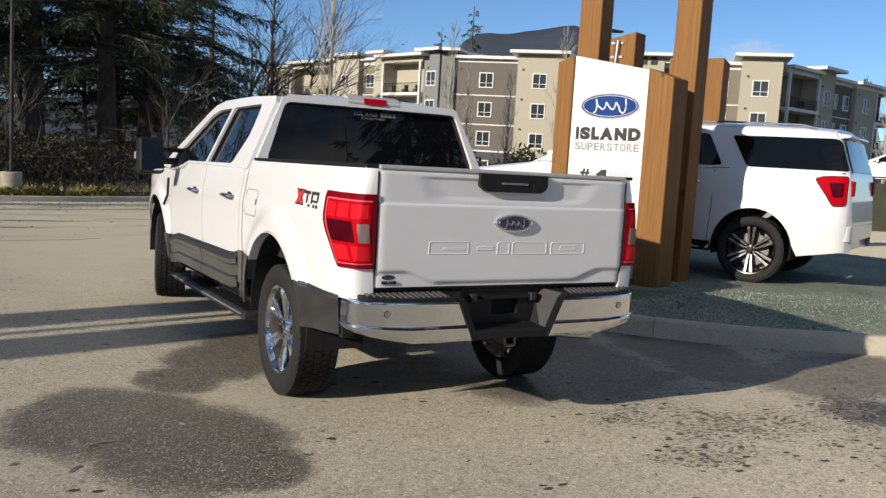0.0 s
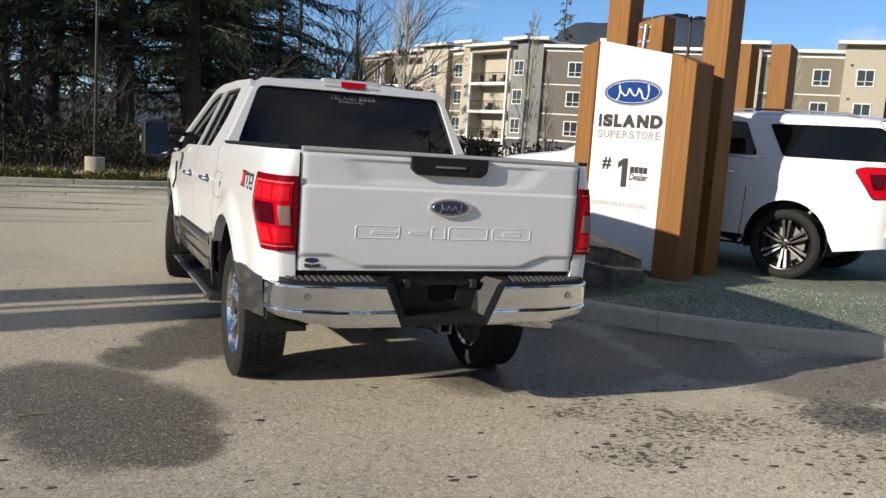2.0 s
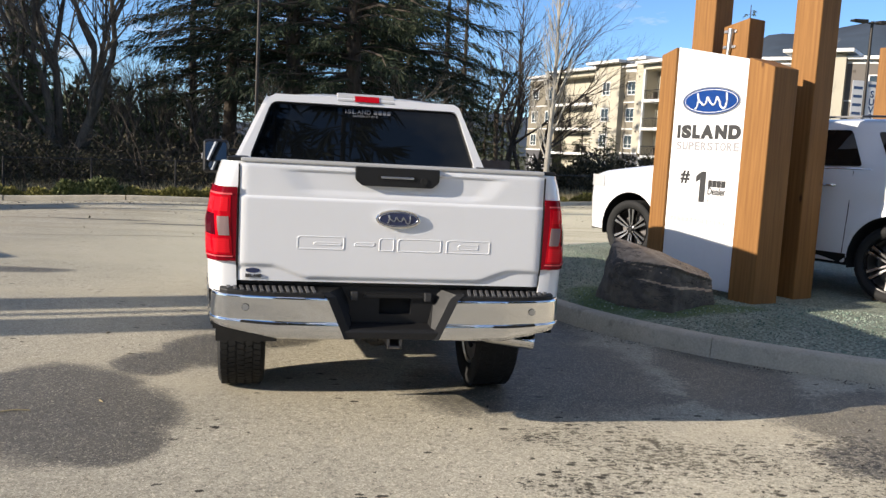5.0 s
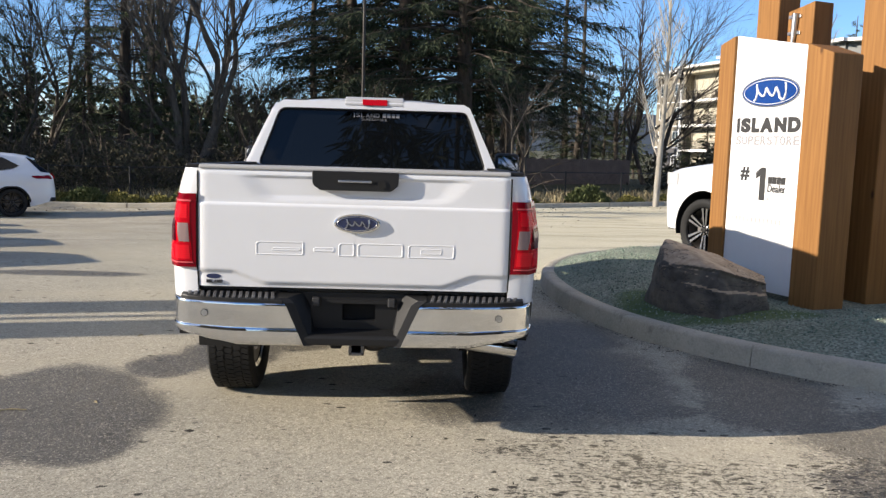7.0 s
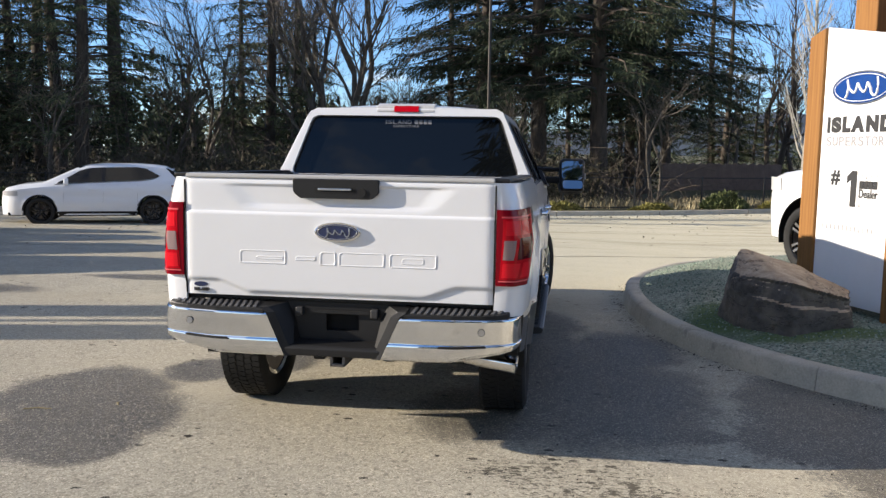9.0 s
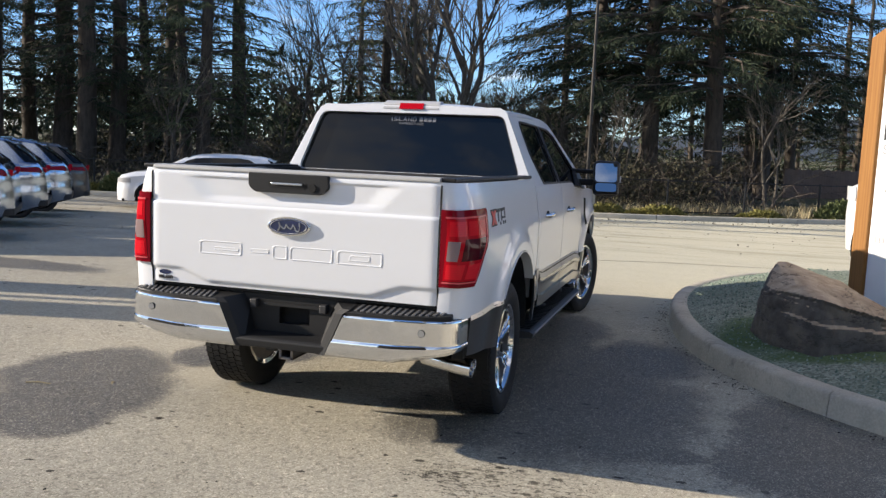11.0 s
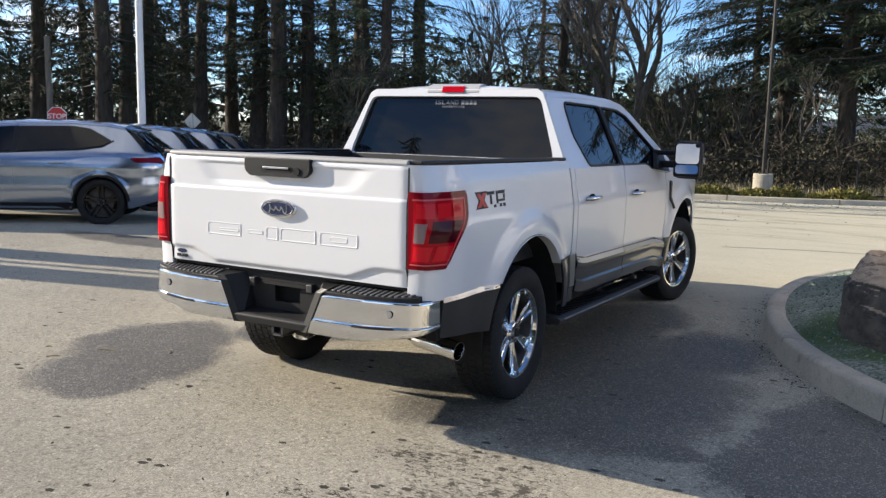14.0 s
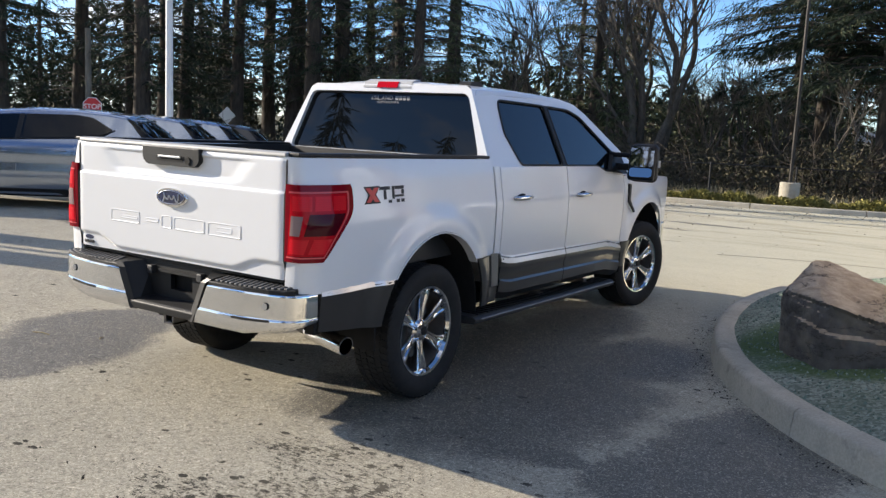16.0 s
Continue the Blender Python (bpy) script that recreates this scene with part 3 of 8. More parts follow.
def kerb_run(bm, pts, closed, w=0.15, h=0.15, base=None):
    """A rounded kerb along plan points: the outer foot follows pts, the top leans to the left of the way."""
    prof = [(0.0, -0.05), (0.020, h * 0.84), (0.030, h * 0.93), (0.048, h * 0.985), (0.07, h), (w - 0.02, h), (w, h - 0.015), (w, -0.05)]
    rings = []
    n = len(pts)
    for i, p in enumerate(pts):
        a = Vector(pts[(i - 1) % n] if closed or i else pts[0])
        b = Vector(pts[(i + 1) % n] if closed or i < n - 1 else pts[-1])
        d = (b - a).normalized()
        nrm = Vector((-d.y, d.x))
        z = gz(*p) if base is None else base
        rings.append([bm.verts.new((p[0] + nrm.x * u, p[1] + nrm.y * u, z + v)) for u, v in prof])
    for i in range(n if closed else n - 1):
        a, b = rings[i], rings[(i + 1) % n]
        for j in range(len(prof) - 1):
            bm.faces.new((a[j], a[j + 1], b[j + 1], b[j]))
    if not closed:
        bm.faces.new(rings[0])
        bm.faces.new(rings[-1][::-1])
    return bm


def spline(pts, closed, per=8):
    out = []
    n = len(pts)
    for i in range(n if closed else n - 1):
        p = [Vector(pts[(i + k) % n] if closed else pts[min(max(i + k, 0), n - 1)]) for k in (-1, 0, 1, 2)]
        for k in range(per):
            t = k / per
            q = 0.5 * ((2 * p[1]) + (p[2] - p[0]) * t + (2 * p[0] - 5 * p[1] + 4 * p[2] - p[3]) * t * t + (3 * p[1] - p[0] - 3 * p[2] + p[3]) * t ** 3)
            out.append((q.x, q.y))
    if not closed:
        out.append(tuple(pts[-1]))
    return out


ISLAND = spline([(12.4, 1.9), (9.4, 3.4), (7.3, 4.71), (6.37, 5.23), (5.59, 5.91), (5.03, 6.70), (4.71, 7.50), (4.54, 8.40), (4.51, 9.40), (4.64, 10.45),
                 (4.95, 11.45), (5.5, 12.55), (6.5, 13.65), (8.3, 15.2), (11.0, 16.0), (13.8, 14.4), (15.4, 9.0), (14.8, 3.6)], True, 7)[::-1]


def make_island():
    k = thing("island_kerb", "pale cast concrete kerb round the planted island", "kerb", kind="structure")
    loop = ISLAND
    # cast lengths with open joints
    cuts = [0]
    run = 0.0
    for i in range(1, len(loop)):
        run += (Vector(loop[i]) - Vector(loop[i - 1])).length
        if run > 2.4:
            cuts.append(i)
            run = 0.0
    cuts.append(len(loop))
    closed_loop = loop + [loop[0]]
    for a, b in zip(cuts, cuts[1:]):
        seg = [Vector(q) for q in closed_loop[a:b + 1]]
        if len(seg) < 2:
            continue
        seg[0] = seg[0] + (seg[1] - seg[0]).normalized() * 0.004
        seg[-1] = seg[-1] + (seg[-2] - seg[-1]).normalized() * 0.004
        bm = kerb_run(bmesh.new(), [tuple(q) for q in seg], False, w=0.185, h=0.168)
        part("kerb_length", bm, M["concrete"], k, smooth=50)
    # the bed: a low mound of green gravel
    bm = bmesh.new()
    cx = sum(p[0] for p in loop) / len(loop)
    cy = sum(p[1] for p in loop) / len(loop)
    rings = []
    for f in [0.985, 0.95, 0.9, 0.84, 0.76, 0.66, 0.54, 0.4, 0.26, 0.12]:
        ring = []
        for x, y in loop:
            px, py = cx + (x - cx) * f, cy + (y - cy) * f
            ring.append(bm.verts.new((px, py, bed_z(px, py, f) + 0.008 * noise.noise(Vector((px * 3, py * 3, 1))))))
        rings.append(ring)
    n = len(loop)
    for a, b in zip(rings, rings[1:]):
        for i in range(n):
            bm.faces.new((a[i], a[(i + 1) % n], b[(i + 1) % n], b[i]))
    mid = bm.verts.new((cx, cy, 0.27))
    for i in range(n):
        bm.faces.new((rings[-1][i], rings[-1][(i + 1) % n], mid))
    solid("gravel_bed", bm, M["gravel"], "mounded bed of green dyed gravel inside the kerb", "gravel", kind="structure", smooth=70)
    return cx, cy


def bed_z(px, py, f):
    t = min(max((1.0 - f) / 0.26, 0.0), 1.0)
    edge = 0.150 + gz(px, py)
    return lerp(edge, 0.27 if py < 12 else 0.27 + gz(px, py) * 0.8, t * t * (3 - 2 * t))


# the boulder's broken faces: outward normal and distance from its middle
ROCK_FACES = [((0.25, -0.02, 0.97), 0.321), ((-0.78, 0.59, 0.21), 0.586), ((-0.34, -0.28, 0.9), 0.37), ((-0.78, -0.11, 0.62), 0.465),
              ((0.24, -0.12, 0.96), 0.278), ((-0.95, 0.22, 0.24), 0.495), ((0.38, 0.92, 0.13), 0.479), ((-0.64, 0.76, 0.12), 0.616),
              ((0.34, 0.94, 0.09), 0.487), ((-0.75, -0.67, 0.02), 0.356), ((-0.97, -0.22, -0.03), 0.4), ((0.35, -0.27, 0.9), 0.325),
              ((0.35, -0.93, 0.08), 0.428), ((0.28, -0.96, 0.0), 0.425), ((0.94, -0.32, 0.11), 0.524), ((0.83, 0.52, 0.18), 0.427),
              ((0.95, -0.28, 0.09), 0.526), ((0.86, 0.49, 0.13), 0.436), ((-0.0, -0.0, -1.0), 0.3)]


def make_rock_thing():
    """A split boulder: broken flat faces, a top that falls to one end, a ledge and bedding cracks."""
    bm = bmesh.new()
    bmesh.ops.create_icosphere(bm, subdivisions=6, radius=1.0)
    planes = [(Vector(n).normalized(), h) for n, h in ROCK_FACES]
    for v in bm.verts:
        d = v.co.normalized()
        hits = sorted((h / d.dot(n), k) for k, (n, h) in enumerate(planes) if d.dot(n) > 0.02)
        r, k = hits[0]
        p = d * r
        n = planes[k][0]
        side = 1.0 - min(1.0, max(0.0, (n.z - 0.3) / 0.3))
        # worn arrises: blunt where two faces meet
        w = -0.018 * max(0.0, 1 - (hits[1][0] - r) / 0.05) ** 2 if len(hits) > 1 else 0.0
        # the upper bed stands back over a ledge that runs down to the low end
        ledge = 0.085 - 0.10 * (p.x + 0.4) + 0.02 * noise.noise(p * 3.0)
        front = max(0.0, -n.y) * side
        t = min(max((p.z - ledge) / 0.018, 0.0), 1.0)
        w -= 0.042 * front * t * min(1.0, max(0.0, (p.x + 0.40) / 0.12))
        # broken bedding steps
        bed = p.z * 7.0 + 0.9 * noise.noise(p * 1.6) + p.x * 1.4 + p.y * 0.6
        w -= 0.008 * side * max(0.0, 1 - abs((bed % 1.0) - 0.5) / 0.07) * (0.5 + noise.noise(p * 4.0))
        # upright splits on the short end
        up = (p.y * 9.0 + 1.3 * noise.noise(p * 3.1)) % 1.0
        w -= 0.016 * side * max(0.0, -n.x - 0.5) * max(0.0, 1 - abs(up - 0.5) / 0.16)
        w += noise.fractal(p * 3.0, 1.0, 2.2, 5) * 0.020 + noise.fractal(p * 14.0, 0.9, 2.1, 4) * 0.006 * (0.5 + side)
        v.co = p + d * w
    return bm


make_ground()
make_lot()
make_island()


# ---------------------------------------------------------------- monument sign on the island
SIGN = Matrix(((0.359, 0.933, 0, 6.28), (-0.933, 0.359, 0, 7.80), (0, 0, 1, 0), (0, 0, 0, 1)))   # local x along the face, y into it


def wood_post(name, parent, u0, u1, y0, y1, z0, top, bev=0.012):
    """A squared timber; top holds the heights at its two sides."""
    bm = bmesh.new()
    prism(bm, [(u0, z0), (u1, z0), (u1, top[1]), (u0, top[0])], y0, y1, bev=bev)
    return part(name, bm, M["timber"], parent)


def bars(parent, mat, u0, u1, z0, z1, name="lettering_bar", y=-0.003, n=1, gap=0.2):
    w = (u1 - u0) / (n + (n - 1) * gap)
    for k in range(n):
        a = u0 + k * w * (1 + gap)
        part(name, prism(bmesh.new(), [(a, z0), (a + w, z0), (a + w, z1), (a, z1)], y - 0.002, y + 0.001), mat, parent)


def squiggle(cx, cz, half, amp, r, y):
    """A flowing line of loops, a plain shape."""
    pts = []
    for k in range(61):
        t = k / 60
        a = 2 * math.pi * 3.5 * t
        h = amp * (1.25 if t < 0.22 or t > 0.8 else 0.62)
        pts.append((cx + lerp(-half, half, t) + 0.30 * h * math.sin(a) + 0.25 * h * math.cos(a), y, cz - h * math.cos(a)))
    return tube(bmesh.new(), pts, r, 5)


def ring_line(cx, cz, ra, rb, r, y):
    return tube(bmesh.new(), [(cx + ra * math.cos(k * math.pi / 32), y, cz + rb * math.sin(k * math.pi / 32)) for k in range(65)], r, 4)


def put_letter(parent, name, letter, mat, u0, u1, z0, z1, y, bold=0.0, depth=0.004):
    """One raised character, fitted between u0 and u1 and z0 and z1."""
    bm, a, b = text_mesh(letter, 0.2, depth, bold)
    zs = [v.co.z for v in bm.verts]
    lo, hi = min(zs), max(zs)
    for v in bm.verts:
        v.co = Vector((lerp(u0, u1, (v.co.x - a) / (b - a)), v.co.y + y, lerp(z0, z1, (v.co.z - lo) / (hi - lo))))
    return part(name, bm, mat, parent)


def make_sign():
    s = thing("monument_sign", "white dealership sign panel framed by tall brown timber posts", "sign", SIGN)
    panel = part("sign_panel", prism(bmesh.new(), [(-0.36, 0.33), (0.60, 0.33), (0.60, 2.62), (-0.36, 2.80)], 0.0, 0.12, bev=0.004), M["panel"], s, "white sign panel")
    wood_post("side_timber", s, -0.575, -0.363, -0.03, 0.26, 0.20, (2.73, 2.80))
    wood_post("side_timber", s, 0.603, 0.905, -0.06, 0.30, 0.20, (2.635, 2.53))
    wood_post("tall_post", s, -0.66, -0.36, 0.50, 0.78, 0.15, (4.3, 4.2))
    wood_post("tall_post", s, 0.50, 0.80, 0.70, 1.0, 0.15, (4.55, 4.45))
    stub = wood_post("short_post", s, -0.20, 0.13, 0.47, 0.72, 0.2, (3.05, 3.12))
    for z in (2.82, 2.98):
        part("bracket", box(bmesh.new(), -0.18, -0.02, 0.455, 0.475, z, z + 0.03, 0.003), M["satin_metal"], stub, "small metal bracket")
    part("bracket_arm", cyl(bmesh.new(), (-0.10, 0.45, 2.74), (-0.08, 0.45, 3.02), 0.022, 0.035, 12), M["satin_metal"], stub, "metal lamp arm")
    # oval badge: plain blue shape with a pale rim
    place = lambda u, v, w: (u, w, v)
    rim = part("badge_rim", prism(bmesh.new(), oval(0.13, 2.23, 0.375, 0.145), -0.006, 0.001), M["satin_metal"], panel, "silver oval rim")
    part("badge", prism(bmesh.new(), oval(0.13, 2.23, 0.358, 0.130), -0.009, -0.005), M["blue"], panel, "blue oval badge")
    part("badge_stroke", squiggle(0.13, 2.23, 0.215, 0.062, 0.011, -0.010), M["panel"], panel, "white flowing line")
    part("badge_line", ring_line(0.13, 2.23, 0.338, 0.115, 0.004, -0.0095), M["panel"], panel, "thin white oval line")
    for letter, u0, u1 in zip("ISLAND", (-0.285, -0.228, -0.082, 0.030, 0.218, 0.385), (-0.247, -0.098, 0.022, 0.200, 0.365, 0.538)):
        put_letter(panel, "lettering", letter, M["ink"], u0, u1, 1.848, 1.990, -0.003, 0.015)
    for k, letter in enumerate("SUPERSTORE"):
        put_letter(panel, "lettering", letter, M["pale_ink"], -0.285 + k * 0.0832, -0.285 + k * 0.0832 + 0.069, 1.730, 1.815, -0.003, 0.004)
    bm, a, b = text_mesh("#", 0.19, 0.004, 0.006)
    bmesh.ops.transform(bm, matrix=Matrix.Translation((-0.190 - a, -0.003, 1.40)) @ Matrix.Diagonal((1.0, 1, 0.93, 1)), verts=bm.verts)
    part("lettering", bm, M["ink"], panel)
    part("lettering", prism(bmesh.new(), [(0.078, 1.20), (0.150, 1.20), (0.150, 1.515), (0.092, 1.515), (0.024, 1.466), (0.024, 1.402), (0.078, 1.436)], -0.005, -0.001), M["ink"], panel)
    for word, z, size, mat, bold, wide in (("Rated", 1.445, 0.088, "faint_ink", 0.0, 0.218), ("Dealer", 1.285, 0.104, "ink", 0.0018, 0.235), ("in BC", 1.20, 0.088, "faint_ink", 0.0, 0.205)):
        glyphs = [None if letter == " " else text_mesh(letter, size, 0.004, bold) for letter in word]
        total = sum(0.028 if g is None else g[2] - g[1] + 0.007 for g in glyphs)
        u = 0.187
        for g in glyphs:
            if g is None:
                u += 0.028 * wide / total
                continue
            bm, a, b = g
            k = wide / total
            bmesh.ops.transform(bm, matrix=Matrix.Translation((u - a * k, -0.003, z)) @ Matrix.Diagonal((k, 1, 1, 1)), verts=bm.verts)
            part("lettering", bm, M[mat], panel)
            u += (b - a + 0.007) * k
    bars(panel, M["ink"], 0.187, 0.405, 1.362, 1.43, n=4, gap=0.14)
    bars(panel, M["faint_ink"], -0.30, 0.43, 0.980, 1.030, n=14, gap=0.22)
    return s


make_sign()
boulder = solid("boulder", make_rock_thing(), M["rock"], "dark split boulder on the gravel, sloping top tinted paler brown for daylight", "rock", Matrix.Translation((5.68, 7.18, 0.40)), smooth=24)

# ---------------------------------------------------------------- vehicles: shared pieces
def patch(bm, fn, nu, nv, thick=0.0, flip=1.0):
    """A surface fn(s, t) over the unit square, given some thickness; flip = -1 mirrors it in x."""
    grid = []
    for i in range(nu + 1):
        col = []
        for j in range(nv + 1):
            x, y, z = fn(i / nu, j / nv)
            col.append(bm.verts.new((x * flip, y, z)))
        grid.append(col)
    fs = []
    for i in range(nu):
        for j in range(nv):
            fs.append(bm.faces.new((grid[i][j], grid[i + 1][j], grid[i + 1][j + 1], grid[i][j + 1])))
    if thick:
        bmesh.ops.recalc_face_normals(bm, faces=fs)
        bmesh.ops.solidify(bm, geom=fs, thickness=thick)
    return bm


def pane(bm, outer, holes, place, thick=0.0, fine=0):
    """A flat outline with holes, filled and placed by place(u, v)."""
    edges = []
    for loop in [outer, *holes]:
        vs = [bm.verts.new((u, v, 0.0)) for u, v in loop]
        edges += [bm.edges.new((vs[k], vs[(k + 1) % len(vs)])) for k in range(len(vs))]
    res = bmesh.ops.triangle_fill(bm, use_beauty=True, use_dissolve=False, edges=edges)
    if fine:
        bmesh.ops.subdivide_edges(bm, edges=bm.edges[:], cuts=fine, use_grid_fill=True)
        res = {"geom": bm.faces[:]}
    for v in bm.verts:
        v.co = Vector(place(v.co.x, v.co.y))
    if thick:
        fs = [f for f in res["geom"] if isinstance(f, bmesh.types.BMFace)]
        bmesh.ops.recalc_face_normals(bm, faces=fs)
        bmesh.ops.solidify(bm, geom=fs, thickness=thick)
    return bm


def tyre_mesh(R, W, rim, lugs):
    bm = bmesh.new()
    h = W / 2
    prof = [(rim, -h * 0.78), (rim + 0.02, -h * 0.9), (lerp(rim, R, 0.5), -h * 1.0), (R - 0.035, -h * 0.97), (R - 0.014, -h * 0.86), (R - 0.012, -h * 0.5), (R - 0.012, 0),
            (R - 0.012, h * 0.5), (R - 0.014, h * 0.86), (R - 0.035, h * 0.97), (lerp(rim, R, 0.5), h), (rim + 0.02, h * 0.9), (rim, h * 0.78)]
    lathe(bm, prof, 56)
    # tread blocks
    rows = [(-0.70, 0.26), (-0.36, 0.26), (0.0, 0.26), (0.36, 0.26), (0.70, 0.26)]
    for ri, (c, w) in enumerate(rows):
        for k in range(lugs):
            a = 2 * math.pi * (k + 0.5 * (ri % 2)) / lugs
            m = Matrix.Rotation(a, 4, "X") @ Matrix.Translation((c * h, 0, R - 0.0125)) @ Matrix.Rotation(radians(18 if ri % 2 else -14), 4, "Z")
            ln = 2 * math.pi * R / lugs * 0.80
            c8 = Matrix.Diagonal((w * h * 1.12, ln, 0.012, 1))
            bmesh.ops.create_cube(bm, size=1.0, matrix=m @ c8)
    return bm


def rim_mesh(rim, W, spokes, split, dish):
    """The wheel: barrel, lip, hub and spokes; the outer face looks to +x."""
    bm = bmesh.new()
    h = W / 2
    lathe(bm, [(rim * 0.90, -h * 0.75), (rim, -h * 0.80), (rim * 0.93, -h * 0.6), (rim * 0.91, h * 0.35), (rim * 0.94, h * 0.70), (rim * 1.015, h * 0.80), (rim * 1.02, h * 0.86),
               (rim * 0.97, h * 0.84), (rim * 0.93, h * 0.70)], 56)
    xo = h * dish
    across = [(-1.0, -0.034), (-0.93, -0.003), (-0.80, 0.003), (-0.52, 0.001), (-0.36, -0.010), (0.0, -0.013), (0.36, -0.010), (0.52, 0.001), (0.80, 0.003), (0.93, -0.003), (1.0, -0.034), (0.9, -0.058), (-0.9, -0.058)]
    for k in range(spokes):
        a0 = 2 * math.pi * k / spokes
        if not split:
            # broad spokes that flare towards the rim, with a hollow down the middle
            m = Matrix.Rotation(a0, 4, "X")
            rings = []
            for rr, hw, x in ((0.16, 0.105, xo * 0.84), (0.30, 0.100, xo * 0.88), (0.50, 0.112, xo * 0.97), (0.70, 0.150, xo + 0.006), (0.86, 0.205, xo + 0.012), (0.965, 0.250, xo + 0.010)):
                rings.append([bm.verts.new(m @ Vector((x + dx, u * hw * rim, rr * rim))) for u, dx in across])
            nn = len(across)
            for a, b in zip(rings, rings[1:]):
                for q in range(nn):
                    bm.faces.new((a[q], a[(q + 1) % nn], b[(q + 1) % nn], b[q]))
            bm.faces.new(rings[-1])
            continue
        for o in (-0.13, 0.13):
            m = Matrix.Rotation(a0 + o, 4, "X")
            r0, r1 = rim * 0.20, rim * 0.95
            w0, w1 = rim * 0.036, rim * 0.074
            skew = -o * rim * (0.75 if spokes < 6 else 0.22)
            pts = [(r0, -w0, xo * 0.9), (r0, w0, xo * 0.9), (r1, w1, xo + 0.012), (r1, -w1, xo + 0.012)]
            top = [bm.verts.new(m @ Vector((x, y + (skew if r == r0 else 0), r))) for r, y, x in pts]
            bot = [bm.verts.new(m @ Vector((x - 0.05, y * 1.15 + (skew if r == r0 else 0), r))) for r, y, x in pts]
            mid = [bm.verts.new(m @ Vector((x + 0.010, y * 0.80 + (skew if r == r0 else 0), r))) for r, y, x in pts]
            bm.faces.new(mid).material_index = 1
            bm.faces.new(bot[::-1])
            for q in range(4):
                bm.faces.new((mid[q], top[q], top[(q + 1) % 4], mid[(q + 1) % 4]))
                bm.faces.new((top[q], bot[q], bot[(q + 1) % 4], top[(q + 1) % 4]))
    lathe(bm, [(0.001, xo + 0.012), (rim * 0.13, xo + 0.012), (rim * 0.22, xo + 0.002), (rim * 0.27, xo - 0.02), (rim * 0.26, xo - 0.06)], 32)
    return bm


WHEELS = {}


def wheel(parent, kind, x, y, z, side, steer=0.0):
    """A wheel thing-part: tyre, rim, brake disc and nuts. side +1 shows its face to +x."""
    R, W, rim, spokes, split, dish, mat, lugs = kind
    if kind not in WHEELS:
        t = mesh_of("tyre", tyre_mesh(R, W, rim, lugs), M["rubber"], 40)
        r = mesh_of("rim", rim_mesh(rim, W, spokes, split, dish), [M["dark_alloy"], M["alloy"]] if mat == "two_tone" else [M[mat], M[mat]], 35)
        d = bmesh.new()
        cyl(d, (-0.02, 0, 0), (0.005, 0, 0), rim * 0.68, n=40)
        cyl(d, (-0.09, 0, 0), (-0.02, 0, 0), rim * 0.35, n=24)
        d = mesh_of("brake_disc", d, M["steel"], 40)
        nut = mesh_of("wheel_nut", cyl(bmesh.new(), (-0.011, 0, 0), (0.011, 0, 0), 0.012, n=6), M["steel"])
        cap = bmesh.new()
        lathe(cap, [(0.0005, W / 2 * dish + 0.022), (rim * 0.10, W / 2 * dish + 0.02), (rim * 0.115, W / 2 * dish + 0.008)], 20)
        cap = mesh_of("hub_cap", cap, M["black_plastic"], 40)
        well = bmesh.new()
        lathe(well, [(rim * 0.60, -W * 0.36), (rim * 0.90, -W * 0.35), (rim * 0.896, W * 0.16), (rim * 0.915, W * 0.31)], 48)
        well = mesh_of("rim_well", well, M["steel"], 40)
        WHEELS[kind] = (t, r, d, nut, cap, well)
    t, r, d, nut, cap, well = WHEELS[kind]
    w = new("wheel", t)
    w.parent = parent
    w.matrix_basis = pose(x, y, z, 0, 0, steer) @ (Matrix.Identity(4) if side > 0 else Matrix.Rotation(math.pi, 4, "Z"))
    w["label"] = "black treaded tyre on its wheel"
    for nm, me in (("rim", r), ("brake_disc", d), ("hub_cap", cap), ("rim_well", well)):
        o = new(nm, me)
        o.parent = w
    for k in range(6):
        a = 2 * math.pi * (k + 0.5) / 6
        o = new("wheel_nut", nut)
        o.parent = w
        o.matrix_basis = Matrix.Translation((W / 2 * dish + 0.001, rim * 0.17 * math.cos(a), rim * 0.17 * math.sin(a)))
    return w


# ---------------------------------------------------------------- the pickup
RA, FA = (0.0, 0.48, 0.555), (3.71, 0.47, 0.545)       # wheel arches: y, z, radius
HALF = [(0.36, 0.940), (0.55, 0.962), (0.80, 0.982), (1.00, 0.990), (1.15, 0.985), (1.30, 0.968), (1.40, 0.950), (1.49, 0.922)]


def truck_x(y, z):
    x = smooth_at(HALF, z)
    if y < -0.80:
        x -= 0.042 * min(1.0, (-0.80 - y) / 0.32) ** 2
    if y > 3.7:
        x -= 0.10 * min(1.0, (y - 3.7) / 0.9) ** 2
    for cy, cz, r in (RA, FA):
        d = math.hypot(y - cy, z - cz)
        t = min(max((r + 0.17 - d) / 0.13, 0.0), 1.0)
        x += 0.030 * t * t * (3 - 2 * t)
    # shallow waist line
    x += 0.006 * math.exp(-((z - 1.16) / 0.05) ** 2)
    return x


def arch_z(y, low, a):
    cy, cz, r = a
    d = y - cy
    return max(low, cz + math.sqrt(r * r - d * d)) if abs(d) < r else low


def clad_top(y):
    return curve_at([(0.45, 0.825), (0.80, 0.815), (0.95, 0.785), (2.75, 0.735), (2.95, 0.70), (3.3, 0.66)], y)


